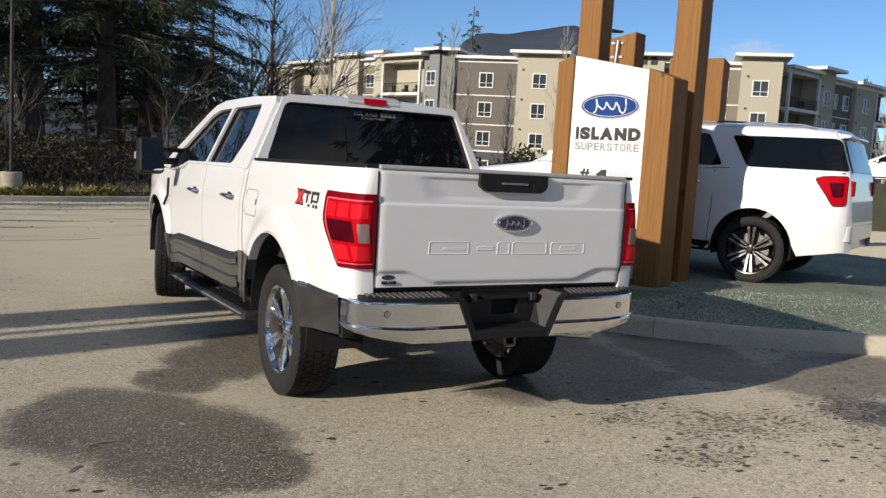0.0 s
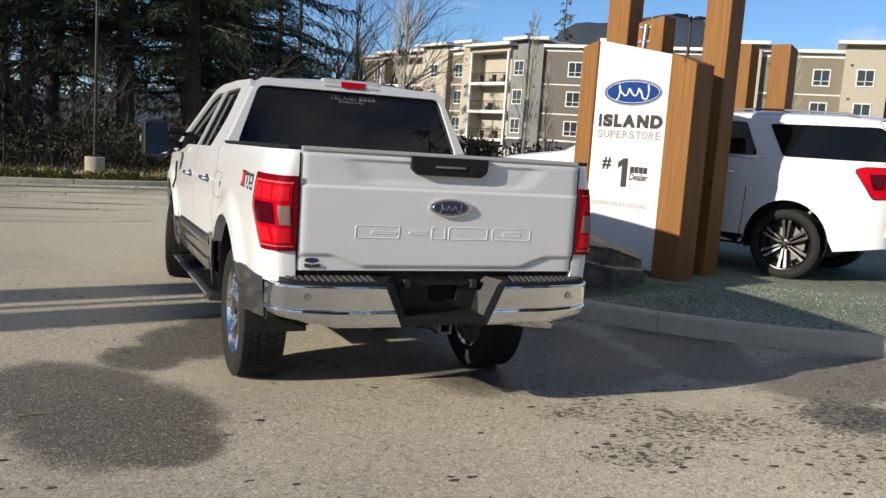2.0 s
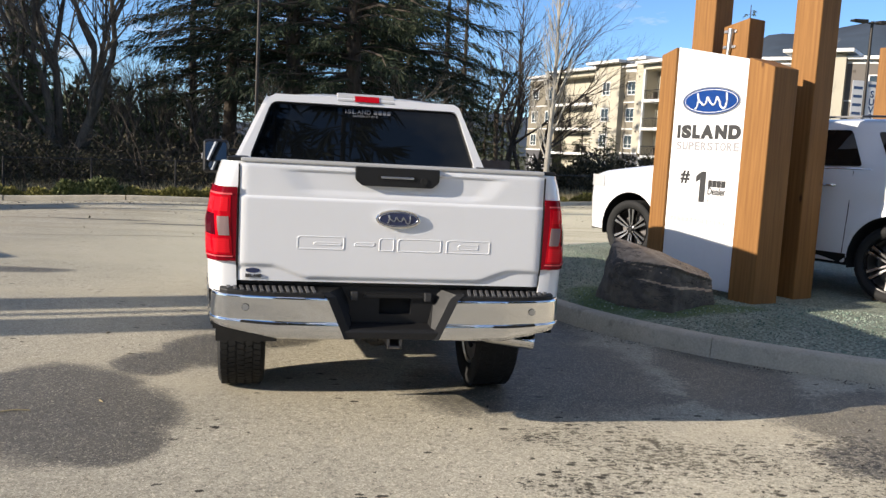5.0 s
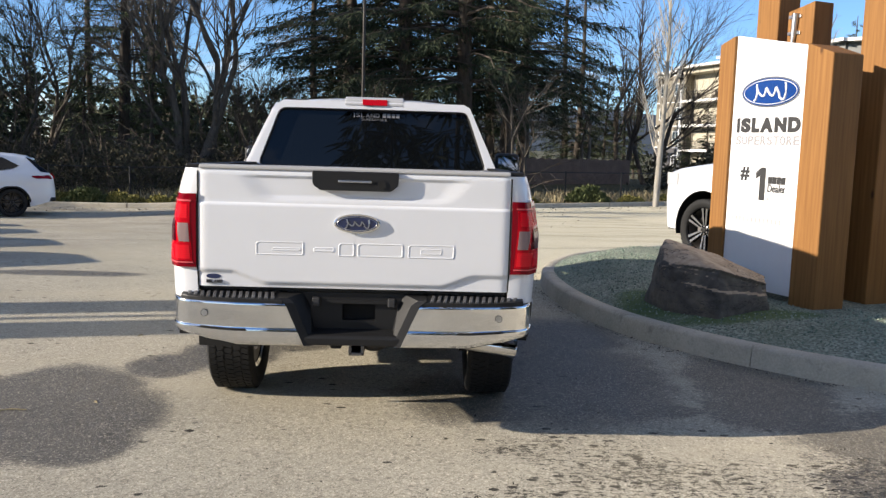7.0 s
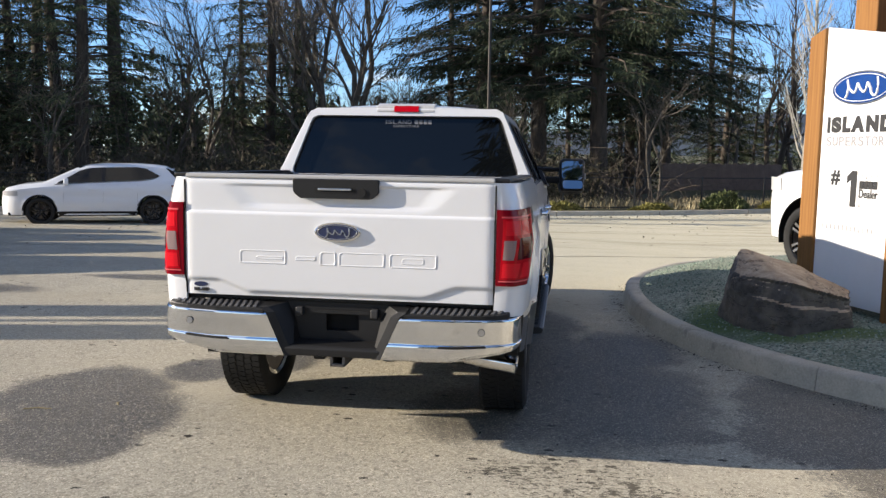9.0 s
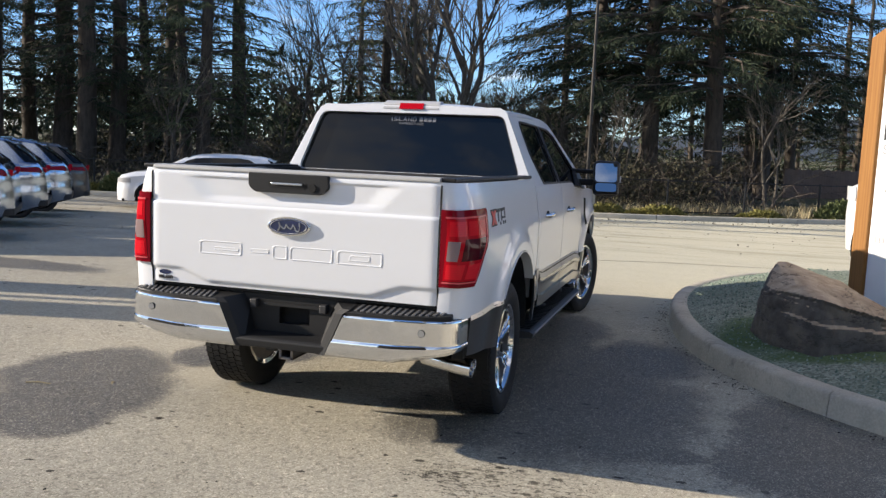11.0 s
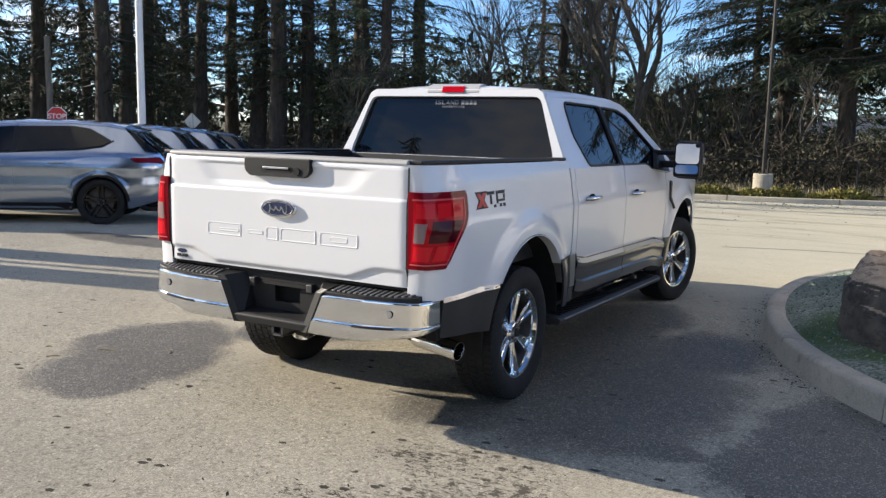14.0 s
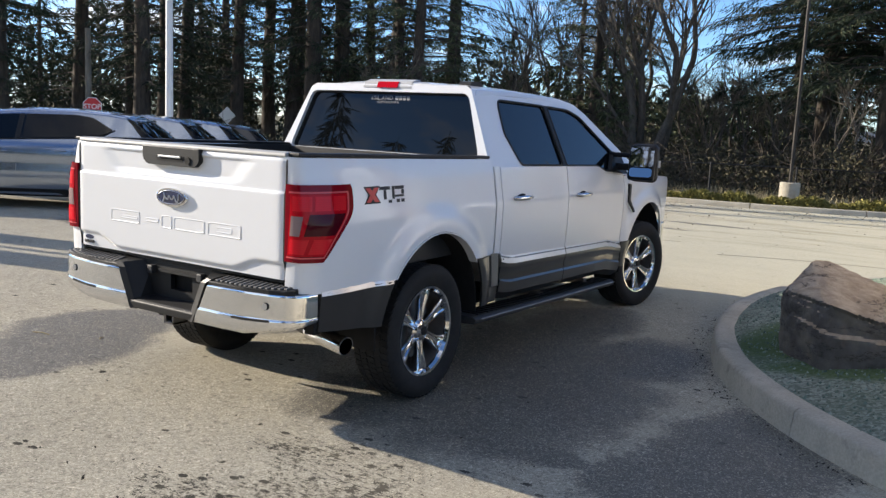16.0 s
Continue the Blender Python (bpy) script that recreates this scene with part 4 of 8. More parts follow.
def spread(y0, y1, n, around):
    """Steps along y, packed where an arch rises."""
    base = [lerp(y0, y1, k / n) for k in range(n + 1)]
    for cy, cz, r in around:
        for k in range(-12, 13):
            v = cy + r * 0.999 * math.sin(math.pi / 2 * k / 12)
            if y0 + 0.004 < v < y1 - 0.004:
                base.append(v)
    base = sorted(base)
    out = [base[0]]
    for v in base[1:]:
        if v - out[-1] > 0.006:
            out.append(v)
    out[-1] = base[-1]
    return out


def skin(bm, ys, lo, hi, nv, sx, dx=0.0, thick=0.018, corner=()):
    cols = []
    for cx, cy in corner:
        cols.append([bm.verts.new((sx * (cx + smooth_at(HALF, z) - 0.99 + dx), cy, z)) for z in [lerp(lo(cy), hi(cy), j / nv) for j in range(nv + 1)]])
    for y in ys:
        cols.append([bm.verts.new((sx * (truck_x(y, z) + dx), y, z)) for z in [lerp(lo(y), hi(y), j / nv) for j in range(nv + 1)]])
    fs = [bm.faces.new((a[j], b[j], b[j + 1], a[j + 1])) for a, b in zip(cols, cols[1:]) for j in range(nv)]
    bmesh.ops.recalc_face_normals(bm, faces=fs)
    # normals may come out inward: the thickness must go inside
    f = fs[len(fs) // 2]
    f.normal_update()
    inward = f.normal.x * sx < 0
    bmesh.ops.solidify(bm, geom=fs, thickness=-thick if inward else thick)
    return bm


def rail_z(y):
    return curve_at([(-1.15, 1.478), (0.72, 1.452)], y)


def belt_z(y):
    return curve_at([(0.7, 1.40), (1.9, 1.385), (2.50, 1.375), (2.66, 1.325), (3.05, 1.30), (3.4, 1.315), (4.6, 1.24)], y)


def tail_y(x, z):
    """The tailgate's pressed face."""
    ax = abs(x)
    d = 0.0
    zc = smooth_at([(0.42, 0.898), (0.47, 0.900), (0.62, 0.954), (0.67, 0.958)], ax)
    t = min(max((zc - z) / 0.030, 0.0), 1.0)
    d -= 0.014 * t * t * (3 - 2 * t)
    t = min(max((z - 1.296) / 0.012, 0.0), 1.0)
    d -= 0.010 * t
    lim = 0.64 - max(0.0, 1.445 - z) * 0.9
    t = min(max((lim - ax) / 0.15, 0.0), 1.0)
    t = t * t * (3 - 2 * t)
    if z > 1.318:
        up = min((z - 1.318) / 0.03, 1.0)
        out = min(max((1.448 - z) / 0.012, 0.0), 1.0)
        d -= 0.009 * t * up * out
    d -= 0.009 * min(1.0, max(0.0, (ax - 0.770) / 0.045)) ** 2
    d -= 0.010 * min(1.0, max(0.0, (z - 1.45) / 0.03)) ** 2
    d -= 0.03 * max(0.0, (1.1 - z)) ** 2
    return -1.152 - d


def lamp_path(s, t, proud):
    """Round the rear corner: from the tailgate edge to the side."""
    z = lerp(0.962, 1.346, t)
    yend = smooth_at([(0.962, -1.035), (0.985, -1.012), (1.06, -0.950), (1.14, -0.884), (1.205, -0.832), (1.24, -0.821), (1.325, -0.821), (1.346, -0.832)], z)
    tap = smooth_at(HALF, z) - 0.99
    pts = [Vector((0.8235, -1.139 - proud)), Vector((0.878 + tap, -1.139 - proud)), Vector((0.914 + proud * 0.7 + tap, -1.134 - proud * 0.7)), Vector((0.940 + proud + tap, -1.098)),
           Vector((truck_x(lerp(-1.075, yend, 0.4), z) + proud, lerp(-1.075, yend, 0.4))), Vector((truck_x(yend, z) + proud, yend))]
    L = [0.0]
    for a, b in zip(pts, pts[1:]):
        L.append(L[-1] + (b - a).length)
    u = s * L[-1]
    for k in range(5):
        if u <= L[k + 1] or k == 4:
            q = pts[k].lerp(pts[k + 1], (u - L[k]) / (L[k + 1] - L[k]))
            return (q.x, q.y, z)


def lamp_patch(s0, s1, t0, t1, proud, nu=20, nv=10, thick=0.0, sx=1.0):
    bm = bmesh.new()
    patch(bm, lambda s, t: lamp_path(lerp(s0, s1, s), lerp(t0, t1, t), proud), nu, nv, 0.0, sx)
    if thick:
        fs = list(bm.faces)
        bmesh.ops.recalc_face_normals(bm, faces=fs)
        ref = max(fs, key=lambda f: abs(f.calc_center_median().x))
        bmesh.ops.solidify(bm, geom=fs, thickness=thick if ref.normal.x * sx > 0 else -thick)
    return bm


BUMP = [(0.285, -1.222), (0.45, -1.232), (0.62, -1.230), (0.78, -1.212), (0.868, -1.188), (0.915, -1.158), (0.940, -1.115), (0.953, -1.042)]


def bump_at(s):
    L = [0.0]
    for a, b in zip(BUMP, BUMP[1:]):
        L.append(L[-1] + (Vector(b) - Vector(a)).length)
    u = s * L[-1]
    for k in range(len(BUMP) - 1):
        if u <= L[k + 1] or k == len(BUMP) - 2:
            return Vector(BUMP[k]).lerp(Vector(BUMP[k + 1]), (u - L[k]) / (L[k + 1] - L[k]))


def make_pickup():
    T = thing("pickup_truck", "white crew-cab pickup with grey lower cladding and chrome bumper", "pickup truck", pose(2.66, 5.15, 0))
    W, G, K, C = M["white_paint"], M["grey_clad"], M["black_plastic"], M["chrome"]
    for sx in (1.0, -1.0):
        # bed side, wrapping to the tailgate gap
        corner = [(0.822, -1.136), (0.880, -1.135), (0.908, -1.127), (0.928, -1.113), (0.942, -1.092)]
        lo = lambda y: arch_z(y, 0.800 if y < 0.3 else clad_top(y), RA)
        side = part("bed_side", skin(bmesh.new(), spread(-1.06, 0.695, 26, [RA]), lo, rail_z, 18, sx, corner=corner), W, T, smooth=32)
        # arch lip
        lip = bmesh.new()
        patch(lip, lambda s, t: (lambda a: (truck_x(RA[0] + RA[2] * math.cos(a), RA[1] + RA[2] * math.sin(a)) + 0.004 - 0.06 * t, RA[0] + (RA[2] - 0.004) * math.cos(a), RA[1] + (RA[2] - 0.004) * math.sin(a)))(lerp(radians(36), radians(144), s)), 28, 2, 0.006, sx)
        part("arch_lip", lip, W, side, smooth=40)
        # bed rail cap
        cap = bmesh.new()
        prism(cap, [(-1.12, rail_z(-1.12) + 0.002), (0.70, rail_z(0.7) + 0.002), (0.70, rail_z(0.7) + 0.022), (-1.12, rail_z(-1.12) + 0.022)], 0.0, 1.0,
              place=lambda u, v, w: (sx * (truck_x(u, 1.47) - 0.004 - 0.085 * w), u, v), bev=0.006)
        part("rail_cap", cap, K, T, "black plastic bed rail cap")
        inner = bmesh.new()
        box(inner, sx * 0.81, sx * 0.835, -1.08, 0.68, 0.86, 1.46)
        part("bed_wall", inner, M["grey_plastic"], T)
        # grey quarter behind the wheel
        q = bmesh.new()
        patch(q, lambda s, t: (lambda z: (truck_x(lerp(-1.028, -math.sqrt(max(RA[2] ** 2 - (z - RA[1]) ** 2, 0)), s), z) + 0.004, lerp(-1.028, -math.sqrt(max(RA[2] ** 2 - (z - RA[1]) ** 2, 0)), s), z))(lerp(lerp(0.600, 0.552, s), 0.797, t)), 10, 8, 0.02, sx)
        quarter = part("quarter_cladding", q, G, T, "dark grey painted lower quarter", smooth=40)
        tr = bmesh.new()
        patch(tr, lambda s, t: (truck_x(lerp(-1.025, -0.475, s), 0.80) + 0.007 - 0.007 * t, lerp(-1.025, -0.475, s), lerp(0.785, 0.812, t)), 8, 2, 0.01, sx)
        part("trim_strip", tr, M["satin_metal"], quarter)
        # doors: rear, front
        for y0, y1 in ((0.80, 1.862), (1.872, 3.06)):
            d = part("door", skin(bmesh.new(), [lerp(y0, y1, k / 20) for k in range(21)], clad_top, belt_z, 16, sx), W, T, smooth=32)
            cl = bmesh.new()
            prof = [(0.0, 0.0), (0.010, -0.012), (0.020, -0.060), (0.020, -0.085), (0.012, -0.10), (0.012, -0.17), (0.024, -0.185), (0.020, -0.26), (-0.03, -0.31)]

            def cfn(s, t, y0=y0, y1=y1):
                y = lerp(y0 + 0.002, y1 - 0.002, s)
                k = t * (len(prof) - 1)
                i = min(int(k), len(prof) - 2)
                o = lerp(prof[i][0], prof[i + 1][0], k - i)
                dz = lerp(prof[i][1], prof[i + 1][1], k - i)
                z = clad_top(y) + dz
                return (truck_x(y, z) + o, y, z)

            part("door_cladding", patch(bmesh.new(), cfn, 12, 16, 0.0, sx), G, d, "dark grey lower door cladding", smooth=30)
            st = bmesh.new()
            patch(st, lambda s, t, y0=y0, y1=y1: (lambda y: (truck_x(y, clad_top(y)) + 0.004 + 0.016 * t, y, clad_top(y) + 0.002 - 0.055 * t))(lerp(y0 + 0.002, y1 - 0.002, s)), 10, 2, 0.006, sx)
            part("trim_strip", st, M["satin_metal"], d, "bright strip along the cladding")
            # handle: chrome grip over a flat dark oval that stands for the cup's shade
            hy = y0 + 0.26 if y0 < 1 else y0 + 0.25
            hz = 1.185 if y0 < 1 else 1.160
            hx = truck_x(hy, hz)
            grip = bmesh.new()
            tube(grip, [(sx * (hx + 0.004), hy - 0.115, hz), (sx * (hx + 0.038), hy - 0.095, hz + 0.002), (sx * (hx + 0.044), hy, hz + 0.004), (sx * (hx + 0.038), hy + 0.09, hz + 0.002), (sx * (hx + 0.004), hy + 0.115, hz)],
                 [0.013, 0.016, 0.017, 0.016, 0.013], 10)
            part("door_handle", grip, C, d, "chrome door handle", smooth=50)
            part("handle_cup", prism(bmesh.new(), oval(hy + 0.01, hz + 0.003, 0.066, 0.026, 24), hx + 0.0005, hx + 0.003, place=lambda u, v, w: (sx * w, u, v)), M["gap"], d)
        # kick between arch and door
        kb = bmesh.new()
        patch(kb, lambda s, t: (lambda z: (truck_x(lerp(max(0.46, math.sqrt(max(RA[2] ** 2 - (z - RA[1]) ** 2, 0))), 0.795, s), z) + 0.010, lerp(math.sqrt(max(RA[2] ** 2 - (z - RA[1]) ** 2, 0)), 0.795, s), z))(lerp(0.49, 0.818, t)), 8, 10, 0.015, sx)
        part("corner_cladding", kb, G, T, "dark grey painted cladding", smooth=40)
        pl = bmesh.new()
        patch(pl, lambda s, t: (truck_x(0.75, lerp(0.60, 0.83, t)) + 0.018, lerp(0.70, 0.79, s) - 0.05 * t, lerp(0.60, 0.83, t)), 2, 4, 0.008, sx)
        part("trim_strip", pl, M["satin_metal"], T, "bright upright trim ahead of the wheel")
        # cab corner panel and front wing
        part("cab_corner", skin(bmesh.new(), [0.715, 0.74, 0.77, 0.792], lambda y: 0.82, lambda y: 1.405, 12, sx), W, T, smooth=32)
        flo = lambda y: arch_z(y, 0.62 if y > FA[0] else clad_top(y), FA)
        wing = part("front_wing", skin(bmesh.new(), spread(3.07, 4.55, 18, [FA]), flo, lambda y: belt_z(y) - 0.02, 16, sx), W, T, smooth=32)
        vent = bmesh.new()
        prism(vent, soften([(3.16, 1.21), (3.215, 1.205), (3.20, 1.06), (3.29, 0.95), (3.265, 0.945), (3.155, 1.05)], 0.012), 0.0, 0.022, place=lambda u, v, w: (sx * (truck_x(u, v) + w - 0.004), u, v))
        part("wing_vent", vent, K, wing, "black wing vent")
        vt = bmesh.new()
        prism(vt, soften([(3.147, 1.215), (3.162, 1.21), (3.165, 1.055), (3.27, 0.94), (3.255, 0.935), (3.145, 1.045)], 0.006), 0.0, 0.012, place=lambda u, v, w: (sx * (truck_x(u, v) + w - 0.003), u, v))
        part("vent_trim", vt, C, wing)
        sl = bmesh.new()
        patch(sl, lambda s, t: (truck_x(lerp(3.07, 3.2, s), lerp(0.46, 0.70, t)) + 0.012, lerp(3.07, FA[0] - math.sqrt(max(FA[2] ** 2 - (lerp(0.46, 0.70, t) - FA[1]) ** 2, 0)), s), lerp(0.46, 0.69, t)), 4, 6, 0.015, sx)
        part("wing_cladding", sl, G, T, smooth=40)
        # greenhouse side: pillars with two window openings
        gx = lambda z: lerp(0.945, 0.700, (z - 1.37) / (1.905 - 1.37))
        rear_w = soften([(1.045, 1.62), (1.15, 1.405), (1.845, 1.392), (1.832, 1.838), (1.12, 1.852), (1.085, 1.80)], 0.035)
        front_w = soften([(1.905, 1.390), (2.50, 1.380), (2.66, 1.335), (3.02, 1.318), (3.00, 1.44), (2.46, 1.775), (2.27, 1.822), (1.892, 1.836)], 0.03)
        outer = [(0.722, 1.385), (1.88, 1.372), (2.51, 1.362), (2.65, 1.316), (3.06, 1.292), (3.42, 1.30), (3.30, 1.41), (2.62, 1.80), (2.45, 1.872), (2.2, 1.905), (1.5, 1.918), (0.86, 1.905), (0.815, 1.86), (0.735, 1.45)]
        gh = part("door_frames", pane(bmesh.new(), outer, [rear_w, front_w], lambda u, v: (sx * gx(v), u, v), 0.03), W, T, "white painted pillars and window frames")
        for nm, loop in (("rear_side_window", rear_w), ("front_side_window", front_w)):
            g = pane(bmesh.new(), loop, [], lambda u, v: (sx * (gx(v) - 0.010), u, v), 0.006)
            part(nm, g, M["tint"], gh, "dark tinted side window")
        seal = bmesh.new()
        for loop in (rear_w, front_w):
            n = len(loop)
            tube(seal, [(sx * (gx(v) + 0.001), u, v) for u, v in loop + [loop[0]]], 0.009, 5)
        part("window_seal", seal, K, gh)
        bp = pane(bmesh.new(), [(1.838, 1.388), (1.912, 1.386), (1.899, 1.842), (1.826, 1.844)], [], lambda u, v: (sx * (gx(v) + 0.004), u, v), 0.008)
        part("door_pillar", bp, K, gh, "gloss black door pillar")
        # mirror: the glass sits turned towards the driver
        mir = part("mirror_housing", box(bmesh.new(), sx * 1.100, sx * 1.340, 2.825, 2.93, 1.250, 1.575, 0.045, 4), K, T, "black towing mirror housing", smooth=40)
        turn = Matrix.Translation((sx * 1.22, 2.814, 1.42)) @ Matrix.Rotation(radians(13 if sx < 0 else 11), 4, "Z") @ Matrix.Rotation(radians(-3 if sx < 0 else -14), 4, "X")
        glass = bmesh.new()
        prism(glass, rrect(-0.098, 0.098, -0.045, 0.130, 0.03), -0.028, -0.022)
        part("mirror_glass", glass, M["mirror"], mir, "mirror glass").matrix_basis = turn
        part("convex_mirror", prism(bmesh.new(), rrect(-0.094, 0.094, -0.140, -0.060, 0.025), -0.028, -0.022), M["mirror"], mir, "small convex mirror").matrix_basis = turn @ Matrix.Rotation(radians(-6), 4, "X")
        part("mirror_bezel", box(bmesh.new(), -0.112, 0.112, -0.022, 0.05, -0.153, 0.143, 0.02, 3), K, mir).matrix_basis = turn
        arm = bmesh.new()
        box(arm, sx * 0.90, sx * 1.13, 2.86, 2.92, 1.34, 1.40, 0.012)
        box(arm, sx * 0.90, sx * 1.13, 2.86, 2.92, 1.45, 1.49, 0.012)
        part("mirror_arm", arm, K, mir, "twin black mirror arms")
        part("mirror_foot", prism(bmesh.new(), soften([(2.70, 1.335), (3.06, 1.30), (3.05, 1.45), (2.90, 1.50)], 0.02), 0.0, 0.035, place=lambda u, v, w: (sx * (gx(v) + w), u, v)), K, mir)
        part("side_repeater", box(bmesh.new(), sx * 1.340, sx * 1.352, 2.86, 2.91, 1.38, 1.44, 0.004), M["clear_lens"], mir)
        # running board on brackets
        rb = bmesh.new()
        prism(rb, [(0.84, 0.0), (1.015, -0.004), (1.04, -0.02), (1.03, -0.05), (0.86, -0.06)], 0.42, 2.86, place=lambda u, v, w: (sx * u, w, 0.445 - 0.028 * (w - 0.42) + v), bev=0.006)
        board = part("running_board", rb, M["grey_plastic"], T, "black running board")
        eb = bmesh.new()
        prism(eb, [(1.034, -0.0155), (1.0405, -0.0192), (1.0425, -0.0235), (1.034, -0.0235)], 0.50, 2.80, place=lambda u, v, w: (sx * u, w, 0.445 - 0.028 * (w - 0.42) + v))
        part("board_edge", eb, M["cap_grey"], board)
        tp = bmesh.new()
        for k in range(36):
            y = 0.52 + k * 0.064
            box(tp, sx * 0.87, sx * 1.0, y, y + 0.03, 0.443 - 0.028 * (y - 0.42), 0.449 - 0.028 * (y - 0.42))
        part("step_tread", tp, K, board)
        for y in (0.75, 1.6, 2.45):
            part("board_bracket", box(bmesh.new(), sx * 0.60, sx * 0.92, y, y + 0.06, 0.37, 0.42, 0.01), M["steel"], board)
        # lamps
        lamp = part("tail_lamp", lamp_patch(0, 1, 0, 1, 0.012, 32, 18, 0.02, sx), M["deep_lens"], T, "dark red tail lamp round the corner", smooth=40)
        # the red inner lens, its cells and the thin light guide that frames it
        part("inner_lens", lamp_patch(0.075, 0.895, 0.085, 0.885, 0.0135, 28, 14, 0.003, sx), M["red_lens"], lamp, "red inner lens", smooth=40)
        for s0, s1, t0, t1 in ((0.06, 0.915, 0.892, 0.915), (0.06, 0.915, 0.055, 0.072)):
            part("light_guide", lamp_patch(s0, s1, t0, t1, 0.0160, 24, 2, 0.004, sx), M["guide_lens"], lamp, "pale red light guide", smooth=40)
        part("light_guide", lamp_patch(0.895, 0.918, 0.072, 0.892, 0.0160, 2, 20, 0.004, sx), M["guide_lens"], lamp, "pale red light guide", smooth=40)
        for s0, s1, t0, t1 in ((0.11, 0.36, 0.665, 0.855), (0.40, 0.62, 0.665, 0.855), (0.66, 0.86, 0.665, 0.855), (0.11, 0.44, 0.11, 0.30), (0.52, 0.86, 0.11, 0.30)):
            part("lens_cell", lamp_patch(s0, s1, t0, t1, 0.0150, 10, 6, 0.003, sx), M["bright_lens"], lamp, "bright red reflector cell", smooth=40)
        part("smoked_lens", lamp_patch(0.34, 0.87, 0.345, 0.625, 0.0155, 16, 8, 0.004, sx), M["dark_lens"], lamp, "smoked middle lens", smooth=40)
        part("reverse_lamp", lamp_patch(0.10, 0.265, 0.345, 0.60, 0.0160, 6, 6, 0.004, sx), M["grey_lens"], lamp, "small clear reversing lamp", smooth=40)
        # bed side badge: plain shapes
        cross = lambda g: [((-0.700 - g, 1.243 - g * 0.6), (-0.660 + g, 1.243 - g * 0.6), (-0.585 + g, 1.318 + g * 0.6), (-0.625 - g, 1.318 + g * 0.6)), ((-0.700 - g, 1.318 + g * 0.6), (-0.660 + g, 1.318 + g * 0.6), (-0.585 + g, 1.243 - g * 0.6), (-0.625 - g, 1.243 - g * 0.6))]
        bars_ = [((-0.575, 1.304), (-0.480, 1.304), (-0.480, 1.322), (-0.575, 1.322)), ((-0.540, 1.252), (-0.516, 1.252), (-0.516, 1.302), (-0.540, 1.302)), ((-0.462, 1.252), (-0.440, 1.252), (-0.440, 1.322), (-0.462, 1.322)),
                 ((-0.436, 1.304), (-0.352, 1.304), (-0.346, 1.322), (-0.436, 1.322)), ((-0.374, 1.276), (-0.350, 1.276), (-0.350, 1.302), (-0.374, 1.302)), ((-0.436, 1.262), (-0.352, 1.262), (-0.352, 1.274), (-0.436, 1.274)),
                 ((-0.500, 1.232), (-0.470, 1.232), (-0.470, 1.248), (-0.500, 1.248)), ((-0.425, 1.232), (-0.395, 1.232), (-0.395, 1.250), (-0.425, 1.250)), ((-0.380, 1.232), (-0.350, 1.232), (-0.350, 1.250), (-0.380, 1.250))]
        marks = [(q, "ink", 0.0010 + 0.0006 * k) for k, q in enumerate(cross(0.014))] + [(q, "sticker_red", 0.0026 + 0.0006 * k) for k, q in enumerate(cross(0.0))] + [(q, "ink", 0.0010) for q in bars_]
        for quad, mat, h0 in marks:
            quad = list(quad) if sx > 0 else [(-1.05 - u, v) for u, v in quad]
            part("badge_mark", prism(bmesh.new(), quad, h0, h0 + 0.0015, place=lambda u, v, w: (sx * (truck_x(u, v) + w), u, v)), M[mat], side)
        if sx < 0:
            # fuel filler door: its shut line and a small latch slit
            part("fuel_door_gap", tube(bmesh.new(), [(sx * (truck_x(u, v) + 0.0004), u, v) for u, v in rrect(0.395, 0.655, 1.09, 1.262, 0.035) + [(0.655, 1.227)]], 0.0028, 4), M["cap_grey"], side)
            part("fuel_door_latch", box(bmesh.new(), sx * (truck_x(0.40, 1.18) - 0.002), sx * (truck_x(0.40, 1.18) + 0.003), 0.400, 0.410, 1.165, 1.205), M["gap"], side)
        # bumper half
        br = bmesh.new()
        vp = [(-0.030, 0.793), (-0.008, 0.792), (-0.002, 0.789), (0.0005, 0.783), (0.001, 0.760), (0.0012, 0.700), (0.0012, 0.668), (0.0016, 0.660), (0.0050, 0.651), (0.0062, 0.642), (0.0062, 0.615), (0.0045, 0.590), (0.0, 0.574), (-0.02, 0.566)]

        def bfn(s, t):
            k = t * (len(vp) - 1)
            i = min(int(k), len(vp) - 2)
            off, z = lerp(vp[i][0], vp[i + 1][0], k - i), lerp(vp[i][1], vp[i + 1][1], k - i)
            p, q = bump_at(s), bump_at(min(1, s + 0.02)) - bump_at(max(0, s - 0.02))
            nrm = Vector((q.y, -q.x)).normalized()
            if nrm.y > 0 and s < 0.5:
                nrm = -nrm
            drop = 0.010 * s + 0.072 * max(0.0, (s - 0.42) / 0.58) * min(1.0, max(0.0, (0.668 - z) / 0.09))
            shift = (-0.030 + 0.45 * (z - 0.60)) * (1 - s) ** 8
            return (p.x + nrm.x * off + shift, p.y + nrm.y * off, z + drop)

        bp_ = part("bumper_chrome", patch(br, bfn, 48, 39, 0.004, sx), C, T, "chrome rear bumper half", smooth=35)
        slot = bmesh.new()

        def slot_at(s, t):
            u = lerp(0.34, 0.66, s)
            p, q = bump_at(u), bump_at(min(1, u + 0.02)) - bump_at(max(0, u - 0.02))
            nrm = Vector((q.y, -q.x)).normalized()
            if nrm.y > 0 and u < 0.5:
                nrm = -nrm
            return (p.x + nrm.x * 0.0075, p.y + nrm.y * 0.0075, 0.646 + 0.010 * s * s + (0.013 if 0.03 < s < 0.97 else 0.006) * t)

        part("bumper_slot", patch(slot, slot_at, 24, 2, 0.003, sx), M["gap"], bp_, "thin dark slot in the chrome", smooth=40)
